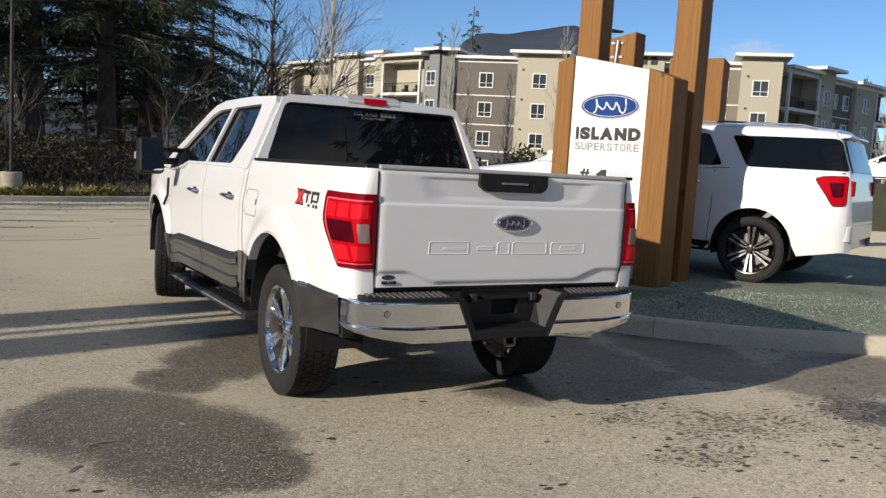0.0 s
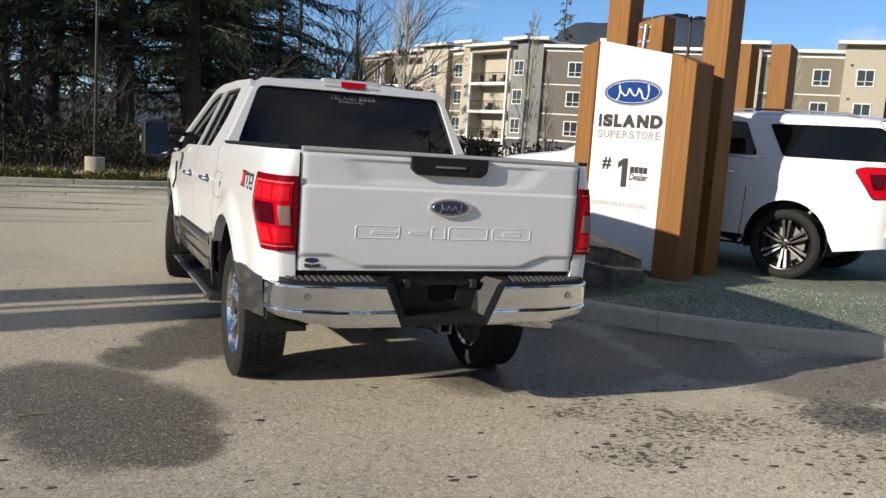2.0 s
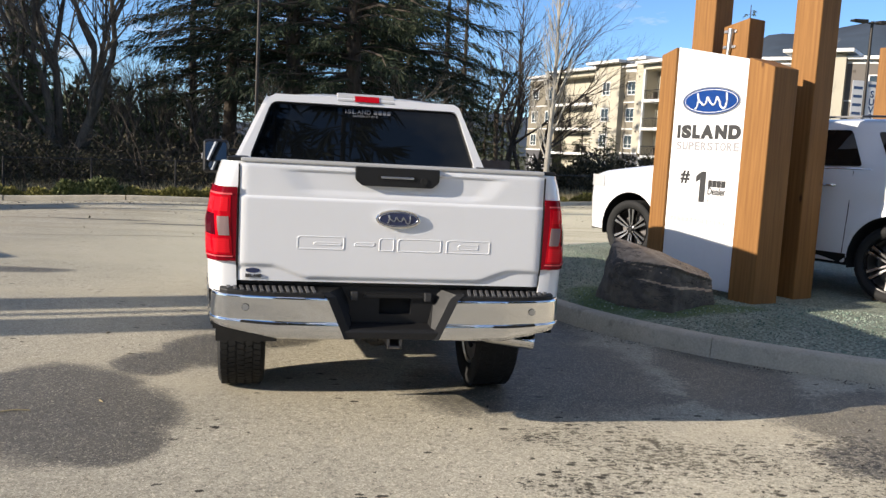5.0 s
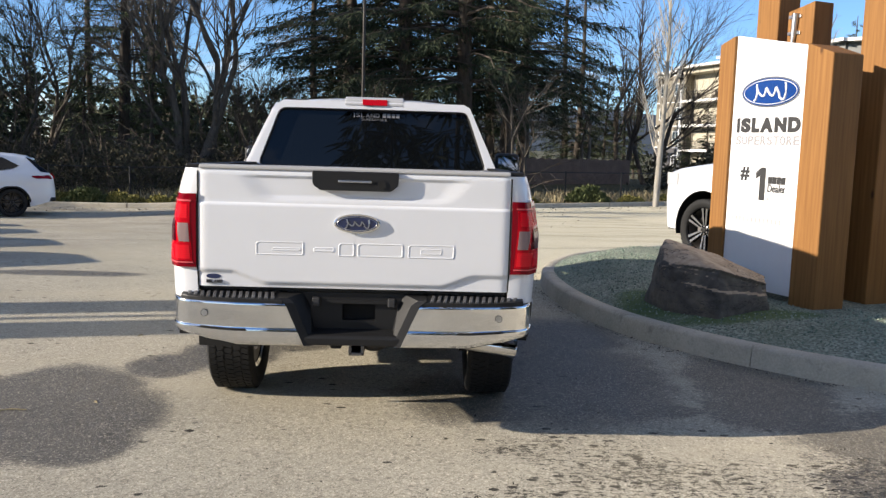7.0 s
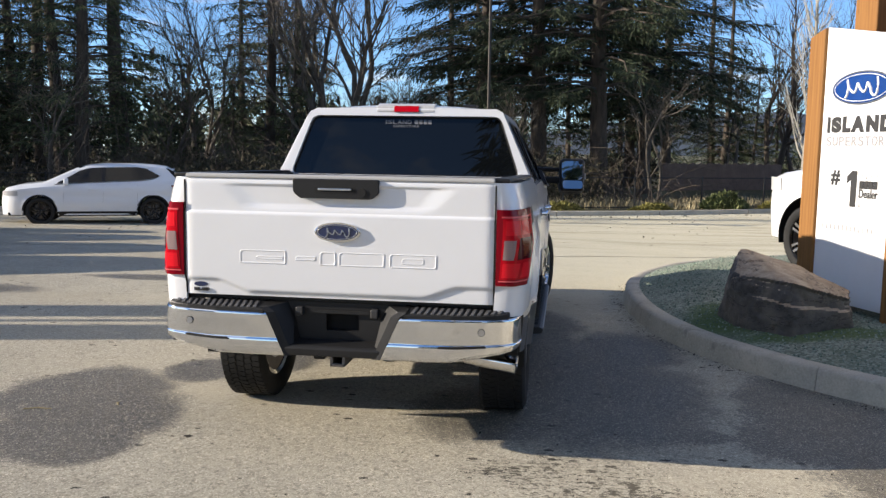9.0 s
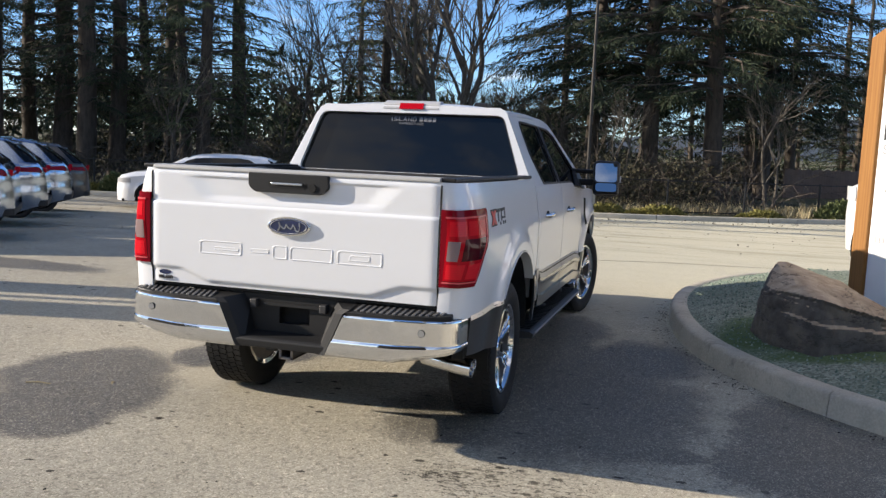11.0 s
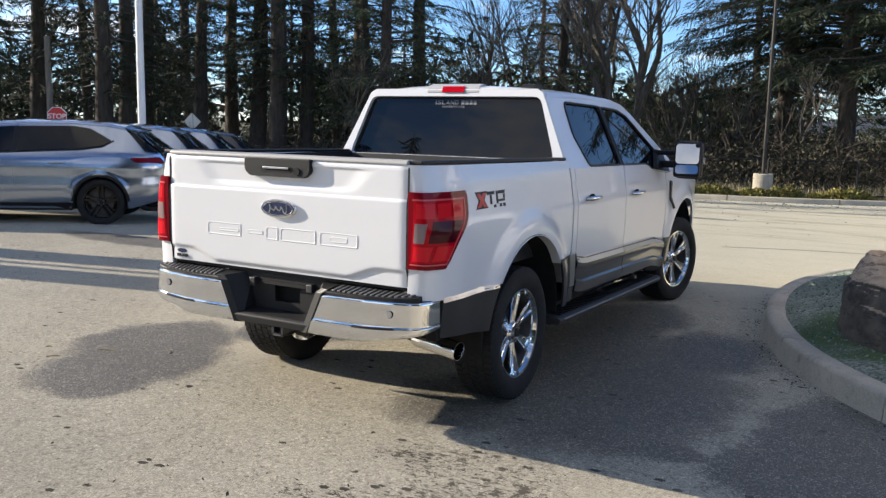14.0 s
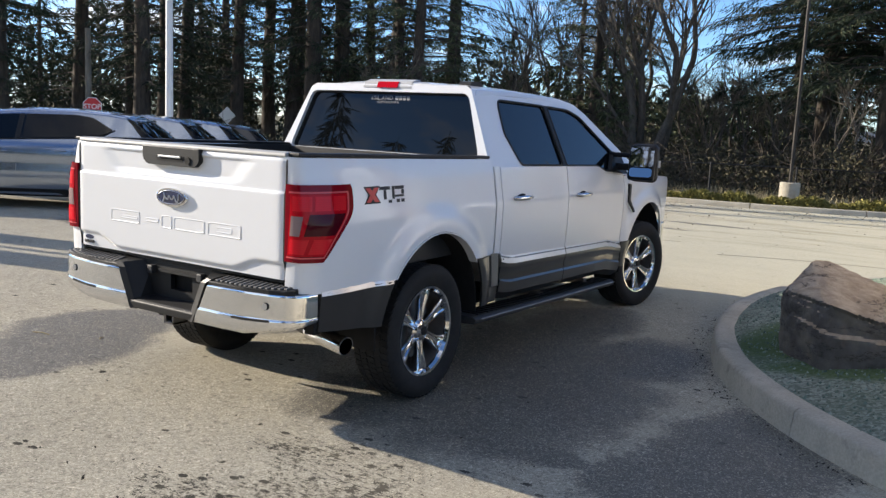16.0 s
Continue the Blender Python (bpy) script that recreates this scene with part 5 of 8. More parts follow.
        # step pad: a raised frame, tilted to the rear, with fore-and-aft treads
        rise = lambda v: 0.18 * min(max(v + 1.225, 0.0), 0.12)
        pd = bmesh.new()
        pad = [(0.36, -1.226), (0.62, -1.224), (0.78, -1.205), (0.86, -1.183), (0.90, -1.160), (0.90, -1.10), (0.36, -1.10)]
        prism(pd, [(sx * a, b) for a, b in pad], 0.0, 1.0, place=lambda u, v, w: (u, v, lerp(0.785, 0.812 + rise(v), w)), bev=0.006)
        padp = part("step_pad", pd, K, bp_, "black ribbed bumper step")
        for k in range(14):
            x = 0.405 + k * 0.0335
            y0 = -1.212 + 0.055 * max(0.0, (x - 0.62) / 0.24) ** 2
            rib = prism(bmesh.new(), [(sx * x, y0), (sx * (x + 0.019), y0), (sx * (x + 0.030), -1.128), (sx * (x + 0.011), -1.128)], 0.0, 1.0,
                        place=lambda u, v, w: (u, v, lerp(0.808, 0.819, w) + rise(v)), bev=0.003)
            part("tread", rib, M["worn_plastic"], padp)
        part("corner_cap", prism(bmesh.new(), [(sx * a, b) for a, b in ((0.86, -1.178), (0.908, -1.152), (0.934, -1.110), (0.946, -1.040), (0.86, -1.040))], 0.786, 0.803, place=lambda u, v, w: (u, v, w), bev=0.004), K, bp_)
        part("end_gap", box(bmesh.new(), sx * 0.88, sx * 0.938, -1.05, -1.00, 0.585, 0.79), M["gap"], bp_)
        part("sensor_ring", cyl(bmesh.new(), (sx * 0.765, -1.2205, 0.735), (sx * 0.765, -1.205, 0.735), 0.0185, n=24), M["gap"], bp_)
        part("park_sensor", cyl(bmesh.new(), (sx * 0.765, -1.2235, 0.735), (sx * 0.765, -1.205, 0.735), 0.0165, n=24), M["satin_metal"], bp_, "round parking sensor")
        # wheel house
        for cy, cz, r in (RA, FA):
            wh = bmesh.new()
            patch(wh, lambda s, t: (lerp(0.60, 0.955, t), cy + (r + 0.005) * math.cos(lerp(radians(-8), radians(188), s)), cz + (r + 0.005) * math.sin(lerp(radians(-8), radians(188), s))), 28, 2, 0.01, sx)
            part("wheel_house", wh, M["gap"], T, "black wheel arch liner", smooth=40)
        tk = (0.418, 0.285, 0.272, 6, False, 0.62, "chrome", 64)
        wheel(T, tk, sx * 0.815, 0.0, 0.415, sx)
        wheel(T, tk, sx * 0.845, 3.72, 0.413, sx, -13)
    # tailgate
    tg = bmesh.new()
    patch(tg, lambda s, t: (lerp(-0.815, 0.815, s), tail_y(lerp(-0.815, 0.815, s), lerp(0.862, 1.478, t)), lerp(0.862, 1.478, t)), 110, 90, 0.0)
    for f in tg.faces:
        f.smooth = True
    tail = part("tailgate", tg, W, T, smooth=28)
    for sx in (1, -1):
        seam = patch(bmesh.new(), lambda s, t: (lerp(0.8125, 0.8210, s), tail_y(0.812, lerp(0.865, 1.474, t)) - 0.005, lerp(0.865, 1.474, t)), 1, 24, 0.004, sx)
        part("tailgate_gap", seam, M["gap"], tail)
    part("tailgate_shell", box(bmesh.new(), -0.813, 0.813, -1.128, -1.07, 0.865, 1.470, 0.006), W, tail)
    part("tailgate_cap", prism(bmesh.new(), [(-1.144, 1.478), (-1.04, 1.478), (-1.04, 1.499), (-1.132, 1.499), (-1.142, 1.492)], -0.81, 0.81, place=lambda u, v, w: (w, u, v), bev=0.004), M["cap_pale"], tail, "grey tailgate top cap")
    hp = prism(bmesh.new(), soften([(-0.185, 1.382), (0.185, 1.382), (0.222, 1.412), (0.225, 1.482), (-0.225, 1.482), (-0.222, 1.412)], 0.009), -1.164, -1.11, bev=0.004)
    panel = part("handle_panel", hp, K, tail, "black tailgate handle panel")
    part("tailgate_handle", prism(bmesh.new(), soften([(-0.105, 1.408), (0.10, 1.408), (0.11, 1.438), (-0.11, 1.438)], 0.01), -1.1655, -1.163), M["gap"], panel)
    part("camera_bar", box(bmesh.new(), -0.09, 0.085, -1.172, -1.164, 1.424, 1.436, 0.003), M["satin_metal"], panel)
    part("tailgate_lock", cyl(bmesh.new(), (0.14, -1.169, 1.416), (0.14, -1.16, 1.416), 0.02, n=20), M["gap"], panel)
    # oval badge and pressed blocks, plain shapes
    part("badge_rim", prism(bmesh.new(), oval(0.012, 1.212, 0.122, 0.050), -1.168, -1.145, bev=0.007), C, tail, "chrome oval rim")
    part("badge", prism(bmesh.new(), oval(0.012, 1.212, 0.110, 0.041), -1.170, -1.16), M["navy"], tail, "navy oval badge")
    part("badge_line", ring_line(0.012, 1.212, 0.102, 0.036, 0.0018, -1.1705), M["satin_metal"], tail)
    part("badge_stroke", squiggle(0.012, 1.212, 0.066, 0.018, 0.0036, -1.1705), M["satin_metal"], tail)
    for x0, x1, z0, z1 in ((-0.515, -0.265, 1.035, 1.108), (-0.215, -0.105, 1.058, 1.083), (-0.085, 0.0, 1.035, 1.108), (0.015, 0.255, 1.035, 1.108), (0.28, 0.525, 1.035, 1.108), (0.345, 0.46, 1.055, 1.088), (-0.43, -0.28, 1.058, 1.078)):
        o = soften([(x0, z0), (x1 - 0.006, z0), (x1, z0 + 0.008), (x1, z1), (x0 + 0.012, z1), (x0, z1 - 0.010)], 0.005)
        fr = bmesh.new()
        n, cx, cz = len(o), (x0 + x1) / 2, (z0 + z1) / 2
        inset = lambda e: [(cx + (u - cx) * (1 - e / (x1 - x0)), cz + (v - cz) * (1 - e / (z1 - z0))) for u, v in o]
        rg = [[fr.verts.new((u, tail_y(u, v) - h, v)) for u, v in lp] for lp, h in ((o, -0.001), (inset(0.005), 0.0022), (inset(0.011), 0.0022), (inset(0.016), 0.0004 if z1 - z0 > 0.05 else 0.0014))]
        for a, b in zip(rg, rg[1:]):
            for i in range(n):
                fr.faces.new((a[i], a[(i + 1) % n], b[(i + 1) % n], b[i]))
        fr.faces.new(rg[-1])
        part("pressed_block", fr, W, tail, smooth=6)
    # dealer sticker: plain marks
    part("sticker_mark", prism(bmesh.new(), oval(-0.735, 0.915, 0.038, 0.013, 24), -1.139, -1.128), M["navy"], tail)
    for k, letter in enumerate("ISLAND"):
        put_letter(tail, "sticker_letter", letter, M["ink"], -0.779 + k * 0.0155 + (0.0075 if k == 0 else 0.0), -0.779 + k * 0.0155 + 0.0125, 0.880, 0.897, -1.140, 0.006, 0.01)
    # bumper middle
    centre = soften([(-0.345, 0.825), (-0.365, 0.838), (0.365, 0.838), (0.345, 0.825), (0.275, 0.62), (0.265, 0.575), (-0.265, 0.575), (-0.275, 0.62)], 0.006)
    slot_ = soften([(-0.062, 0.688), (0.112, 0.688), (0.112, 0.776), (-0.062, 0.776)], 0.006)
    bm_ = part("bumper_centre", pane(bmesh.new(), centre, [slot_], lambda u, v: (u, -1.105, v), 0.03), K, T, "black moulded bumper centre")
    part("plate_recess", box(bmesh.new(), -0.10, 0.15, -1.060, -1.045, 0.66, 0.80), M["gap"], bm_, "dark empty number plate recess")
    part("recess_lip", prism(bmesh.new(), [(-0.15, 0.782), (0.20, 0.782), (0.19, 0.800), (-0.14, 0.800)], -1.125, -1.106), K, bm_)
    part("lower_bar", prism(bmesh.new(), [(-1.225, 0.575), (-1.228, 0.615), (-1.21, 0.628), (-1.08, 0.645), (-1.08, 0.57)], -0.255, 0.255, place=lambda u, v, w: (w, u, v), bev=0.006), K, bm_)
    for sx in (1, -1):
        wing = bmesh.new()
        a = [(sx * 0.252, -1.232, 0.572), (sx * 0.350, -1.232, 0.796), (sx * 0.385, -1.222, 0.820), (sx * 0.385, -1.08, 0.836), (sx * 0.29, -1.08, 0.836), (sx * 0.235, -1.08, 0.575)]
        b = [(x - sx * 0.045, y + 0.012, z) for x, y, z in a]
        va, vb = [wing.verts.new(p) for p in a], [wing.verts.new(p) for p in b]
        wing.faces.new(va)
        wing.faces.new(vb[::-1])
        for i in range(6):
            wing.faces.new((va[i], vb[i], vb[(i + 1) % 6], va[(i + 1) % 6]))
        part("bumper_cheek", wing, K, bm_)
        part("plate_lamp", box(bmesh.new(), sx * 0.20 - 0.02, sx * 0.20 + 0.02, -1.14, -1.10, 0.765, 0.812, 0.006), M["grey_plastic"], bm_)
    part("tailgate_sill", box(bmesh.new(), -0.80, 0.80, -1.12, -1.06, 0.842, 0.866, 0.004), K, T)
    h = bmesh.new()
    for a in ((-0.04, 0.04, 0.582, 0.60), (-0.04, 0.04, 0.515, 0.532), (-0.04, -0.025, 0.515, 0.60), (0.025, 0.04, 0.515, 0.60)):
        box(h, 0.02 + a[0], 0.02 + a[1], -1.19, -0.95, a[2], a[3], 0.003, 1)
    part("hitch_receiver", h, M["steel"], T, "black square hitch receiver")
    part("wiring_socket", box(bmesh.new(), -0.12, -0.06, -1.15, -1.08, 0.54, 0.60, 0.008), K, T)
    ex = bmesh.new()
    tube(ex, [(0.20, 0.25, 0.50), (0.20, -0.10, 0.50), (0.30, -0.45, 0.52), (0.44, -0.66, 0.525), (0.58, -0.728, 0.512), (0.66, -0.738, 0.500)], 0.034, 14)
    pipe = part("exhaust_pipe", ex, M["steel"], T, smooth=50)
    tip = bmesh.new()
    q = (Vector((0.924, -0.765, 0.468)) - Vector((0.62, -0.732, 0.505))).to_track_quat("Z", "Y").to_matrix().to_4x4()
    lathe(tip, [(0.034, 0.0), (0.050, 0.02), (0.053, 0.295), (0.052, 0.306), (0.048, 0.306), (0.046, 0.295), (0.045, 0.12), (0.001, 0.12)], 32, axis="Z", m=Matrix.Translation((0.62, -0.732, 0.505)) @ q)
    part("exhaust_tip", tip, C, pipe, "chrome exhaust tip", smooth=40)
    # cab back with its window
    by = lambda z: 0.722 + (z - 1.38) * 0.19
    back_w = soften([(-0.838, 1.445), (0.838, 1.445), (0.688, 1.872), (-0.688, 1.872)], 0.05)
    cb = pane(bmesh.new(), [(-0.945, 1.37), (0.945, 1.37), (0.705, 1.90), (0.66, 1.925), (-0.66, 1.925), (-0.705, 1.90)], [back_w], lambda u, v: (u, by(v), v), 0.04)
    back = part("cab_back", cb, W, T)
    part("rear_window", pane(bmesh.new(), back_w, [], lambda u, v: (u, by(v) + 0.004, v), 0.006), M["tint"], back, "dark tinted rear window")
    sl = bmesh.new()
    tube(sl, [(u, by(v) - 0.002, v) for u, v in back_w + [back_w[0]]], 0.012, 6)
    part("window_seal", sl, K, back)
    for sx in (1, -1):
        jn = bmesh.new()
        patch(jn, lambda s, t: (sx * (lerp(0.712, 0.672, t) - 0.022 * s), by(lerp(1.872, 1.930, t)) - 0.008, lerp(1.872, 1.930, t)), 2, 3, 0.008)
        part("roof_joint", jn, K, back)
    part("cab_panel", box(bmesh.new(), -0.94, 0.94, 0.72, 0.75, 0.62, 1.39), W, T)
    # small window sticker and lettering marks
    lean = Matrix.Translation((0, by(1.835) - 0.004, 1.835)) @ Matrix.Rotation(-math.atan(0.19), 4, "X")
    for k, letter in enumerate("ISLAND"):
        put_letter(back, "window_letter", letter, M["frost"], -0.17 + k * 0.036 + (0.019 if k == 0 else 0.0), -0.17 + k * 0.036 + (0.027 if k == 0 else 0.029), -0.014, 0.016, 0.0, 0.002, 0.001).matrix_basis = lean
    for k in range(4):
        part("window_bar", box(bmesh.new(), 0.062 + k * 0.033, 0.088 + k * 0.033, -0.001, 0.0, -0.014, 0.016), M["frost"], back).matrix_basis = lean
    for k, letter in enumerate("SUPERSTORE"):
        put_letter(back, "window_letter", letter, M["frost"], -0.095 + k * 0.0195, -0.095 + k * 0.0195 + 0.015, -0.038, -0.023, 0.0, 0.0, 0.001).matrix_basis = lean
    # roof
    rz = lambda y: curve_at([(0.80, 1.905), (1.2, 1.915), (1.6, 1.918), (2.2, 1.905), (2.47, 1.868)], y)

    def roof(s, t):
        y = lerp(0.795, 2.50, t)
        x = lerp(-1, 1, s)
        half = 0.712
        crown = 0.052 * (1 - abs(x) ** 2.6) - 0.012 * max(0, (0.86 - y) / 0.065)
        lip = -0.028 * max(0.0, (abs(x) - 0.95) / 0.05)
        return (half * math.copysign(abs(x) ** 0.9, x), y, rz(y) + crown + lip)

    rf = part("roof", patch(bmesh.new(), roof, 40, 24, 0.02), W, T, smooth=45)
    ch = bmesh.new()
    prism(ch, [(0.775, 1.905), (0.80, 1.952), (0.86, 1.972), (0.90, 1.968), (0.90, 1.91)], -0.215, 0.215, place=lambda u, v, w: (w, u, v), bev=0.008)
    bl = part("brake_light", ch, M["clear_lens"], T, "clear and red high brake light")
    part("red_lens", prism(bmesh.new(), [(0.770, 1.908), (0.793, 1.951), (0.81, 1.951), (0.81, 1.908)], -0.085, 0.095, place=lambda u, v, w: (w, u, v)), M["red_lens"], bl, "red lens")
    for x, y in ((0.42, 1.15), (-0.32, 1.35)):
        part("roof_pod", prism(bmesh.new(), soften([(y, 1.945), (y + 0.03, 1.985), (y + 0.16, 1.985), (y + 0.2, 1.945)], 0.02), x - 0.05, x + 0.05, place=lambda u, v, w: (w, u, v)), K, rf)
    part("windscreen", patch(bmesh.new(), lambda s, t: (lerp(-1, 1, s) * lerp(0.83, 0.70, t), lerp(3.36, 2.49, t) - 0.12 * (abs(lerp(-1, 1, s)) ** 2) * 1.0, lerp(1.33, 1.905, t)), 12, 8, 0.008), M["glass"], T, "windscreen", smooth=60)
    part("bonnet", patch(bmesh.new(), lambda s, t: (lerp(-0.86, 0.86, s), lerp(3.22, 4.56, t), lerp(1.335, 1.20, t) + 0.035 * (1 - abs(lerp(-1, 1, s)) ** 3)), 16, 12, 0.02), W, T, smooth=50)
    part("front_bumper", prism(bmesh.new(), soften([(-0.93, 4.48), (-0.80, 4.68), (0.80, 4.68), (0.93, 4.48), (0.93, 4.36), (-0.93, 4.36)], 0.05), 0.50, 0.76, place=lambda u, v, w: (u, v, w), bev=0.01), C, T, "chrome front bumper")
    gr = part("grille", prism(bmesh.new(), soften([(-0.62, 0.78), (0.62, 0.78), (0.66, 1.16), (-0.66, 1.16)], 0.05), 4.46, 4.58), K, T, "dark front grille")
    for sx in (1, -1):
        part("head_lamp", prism(bmesh.new(), soften([(sx * 0.66, 0.86), (sx * 0.88, 0.86), (sx * 0.90, 1.16), (sx * 0.68, 1.16)], 0.03), 4.42, 4.55), M["clear_lens"], T, "clear head lamp")
    # floor, chassis and bed
    part("bed_floor", box(bmesh.new(), -0.83, 0.83, -1.08, 0.70, 0.83, 0.87), M["grey_plastic"], T)
    part("bed_front", box(bmesh.new(), -0.83, 0.83, 0.66, 0.69, 0.86, 1.45), M["grey_plastic"], T)
    part("floor_pan", box(bmesh.new(), -0.90, 0.90, 0.60, 3.25, 0.48, 0.56, 0.01), M["gap"], T)
    part("engine_tray", box(bmesh.new(), -0.58, 0.58, 3.2, 4.5, 0.38, 0.62, 0.02), M["gap"], T)
    for sx in (1, -1):
        part("frame_rail", box(bmesh.new(), sx * 0.44, sx * 0.53, -1.10, 4.4, 0.56, 0.70, 0.01), M["steel"], T)
        ls = bmesh.new()
        prism(ls, [(y, 0.375 + 0.30 * (y / 0.74) ** 2) for y in [-0.74 + 0.123 * k for k in range(13)]] + [(y, 0.405 + 0.28 * (y / 0.74) ** 2) for y in [0.736 - 0.123 * k for k in range(13)]], sx * 0.56, sx * 0.63, place=lambda u, v, w: (w, u, v))
        part("leaf_spring", ls, M["steel"], T)
        part("shock", cyl(bmesh.new(), (sx * 0.50, -0.12, 0.36), (sx * 0.44, -0.42, 0.78), 0.032, n=12), M["steel"], T)
    ax = bmesh.new()
    cyl(ax, (-0.72, 0, 0.415), (0.72, 0, 0.415), 0.042, n=16)
    bmesh.ops.create_uvsphere(ax, u_segments=16, v_segments=10, radius=0.155, matrix=Matrix.Translation((0.06, -0.01, 0.415)))
    part("rear_axle", ax, M["steel"], T, smooth=50)
    sp = bmesh.new()
    lathe(sp, [(0.20, -0.10), (0.36, -0.12), (0.395, -0.05), (0.395, 0.05), (0.36, 0.12), (0.20, 0.10), (0.05, 0.06)], 32, axis="Z", m=Matrix.Translation((0, -0.60, 0.66)))
    part("spare_tyre", sp, M["rubber"], T, smooth=40)
    part("muffler", cyl(bmesh.new(), (0.20, 0.25, 0.50), (0.20, 1.1, 0.50), 0.11, n=18), M["steel"], T)
    part("fuel_tank", box(bmesh.new(), -0.86, -0.56, 0.80, 2.55, 0.36, 0.50, 0.03, 3), K, T, "black plastic fuel tank", smooth=40)
    part("drive_shaft", cyl(bmesh.new(), (0.05, 0.12, 0.43), (0.02, 2.5, 0.50), 0.045, n=14), M["steel"], T, smooth=50)
    # unseen panels added to stop sun crossing under the bed
    for sx in (1, -1):
        part("inner_liner", box(bmesh.new(), sx * 0.585, sx * 0.60, 0.30, 0.66, 0.44, 0.84), M["gap"], T)
    return T


make_pickup()

# ---------------------------------------------------------------- parked sport utility cars
class Body:
    """A lofted car body: a top profile (y, z) from nose to tail, belt, widths and arches."""

    def __init__(self, spec):
        self.s = spec
        self.top = spec["top"]
        self.roof = [p for p in self.top if p[1] > 0]

    def zt(self, y):
        pts = sorted(self.top[self.s["i0"]:self.s["i1"]])
        return smooth_at(pts, y) if self.s.get("smooth") else curve_at(pts, y)

    def w(self, y):
        return smooth_at(self.s["width"], y)

    def belt(self, y):
        return curve_at(self.s["belt"], y)

    def low(self, y):
        z = self.s["sill"]
        for c, cz, r in self.s["arches"]:
            z = arch_z(y, z, (c, cz, r))
        y0, lift = self.s["tail_lift"]
        return z + lift * min(1.0, max(0.0, (y0 - y) / 0.55))

    def side(self, y, z):
        """Half width of the door skin at a height."""
        return self.w(y) * smooth_at(self.s["tuck"], z) + sum(0.018 * max(0.0, 1 - abs(math.hypot(y - c, z - cz) - r - 0.03) / 0.07) for c, cz, r in self.s["arches"] if abs(math.hypot(y - c, z - cz) - r - 0.03) < 0.07)

    def section(self, y, zt):
        zb = min(self.belt(y), zt)
        lo = min(self.low(y), zb - 0.02)
        pts = []
        for j in range(11):
            z = lerp(lo, zb, j / 10)
            pts.append((self.side(y, z), z))
        k = min(1.0, max(0.0, (zt - zb) / 0.50))
        drop = 0.085 * k
        xb = pts[-1][0]
        wr = lerp(xb * 0.93, self.s["roof_half"], k)
        for j in range(1, 6):
            t = j / 5
            pts.append((lerp(xb, wr, t), lerp(zb, zt - drop, t)))
        for j in range(1, 7):
            a = math.pi / 2 * j / 6
            pts.append((wr * math.cos(a) ** 0.75, zt - drop + drop * math.sin(a)) if j < 6 else (0.0, zt))
        return pts

    def glass_x(self, y, z):
        zt = self.zt(y)
        zb = self.belt(y)
        k = min(1.0, max(0.0, (zt - zb) / 0.50))
        xb = self.side(y, zb)
        wr = lerp(xb * 0.93, self.s["roof_half"], k)
        t = min(1.0, max(0.0, (z - zb) / max(0.05, zt - 0.085 * k - zb)))
        return lerp(xb, wr, t)


def dense(top, step):
    out = []
    for (a, za), (b, zb) in zip(top, top[1:]):
        n = max(1, int(math.hypot(b - a, zb - za) / step))
        out += [(lerp(a, b, k / n), lerp(za, zb, k / n)) for k in range(n)]
    return out + [top[-1]]


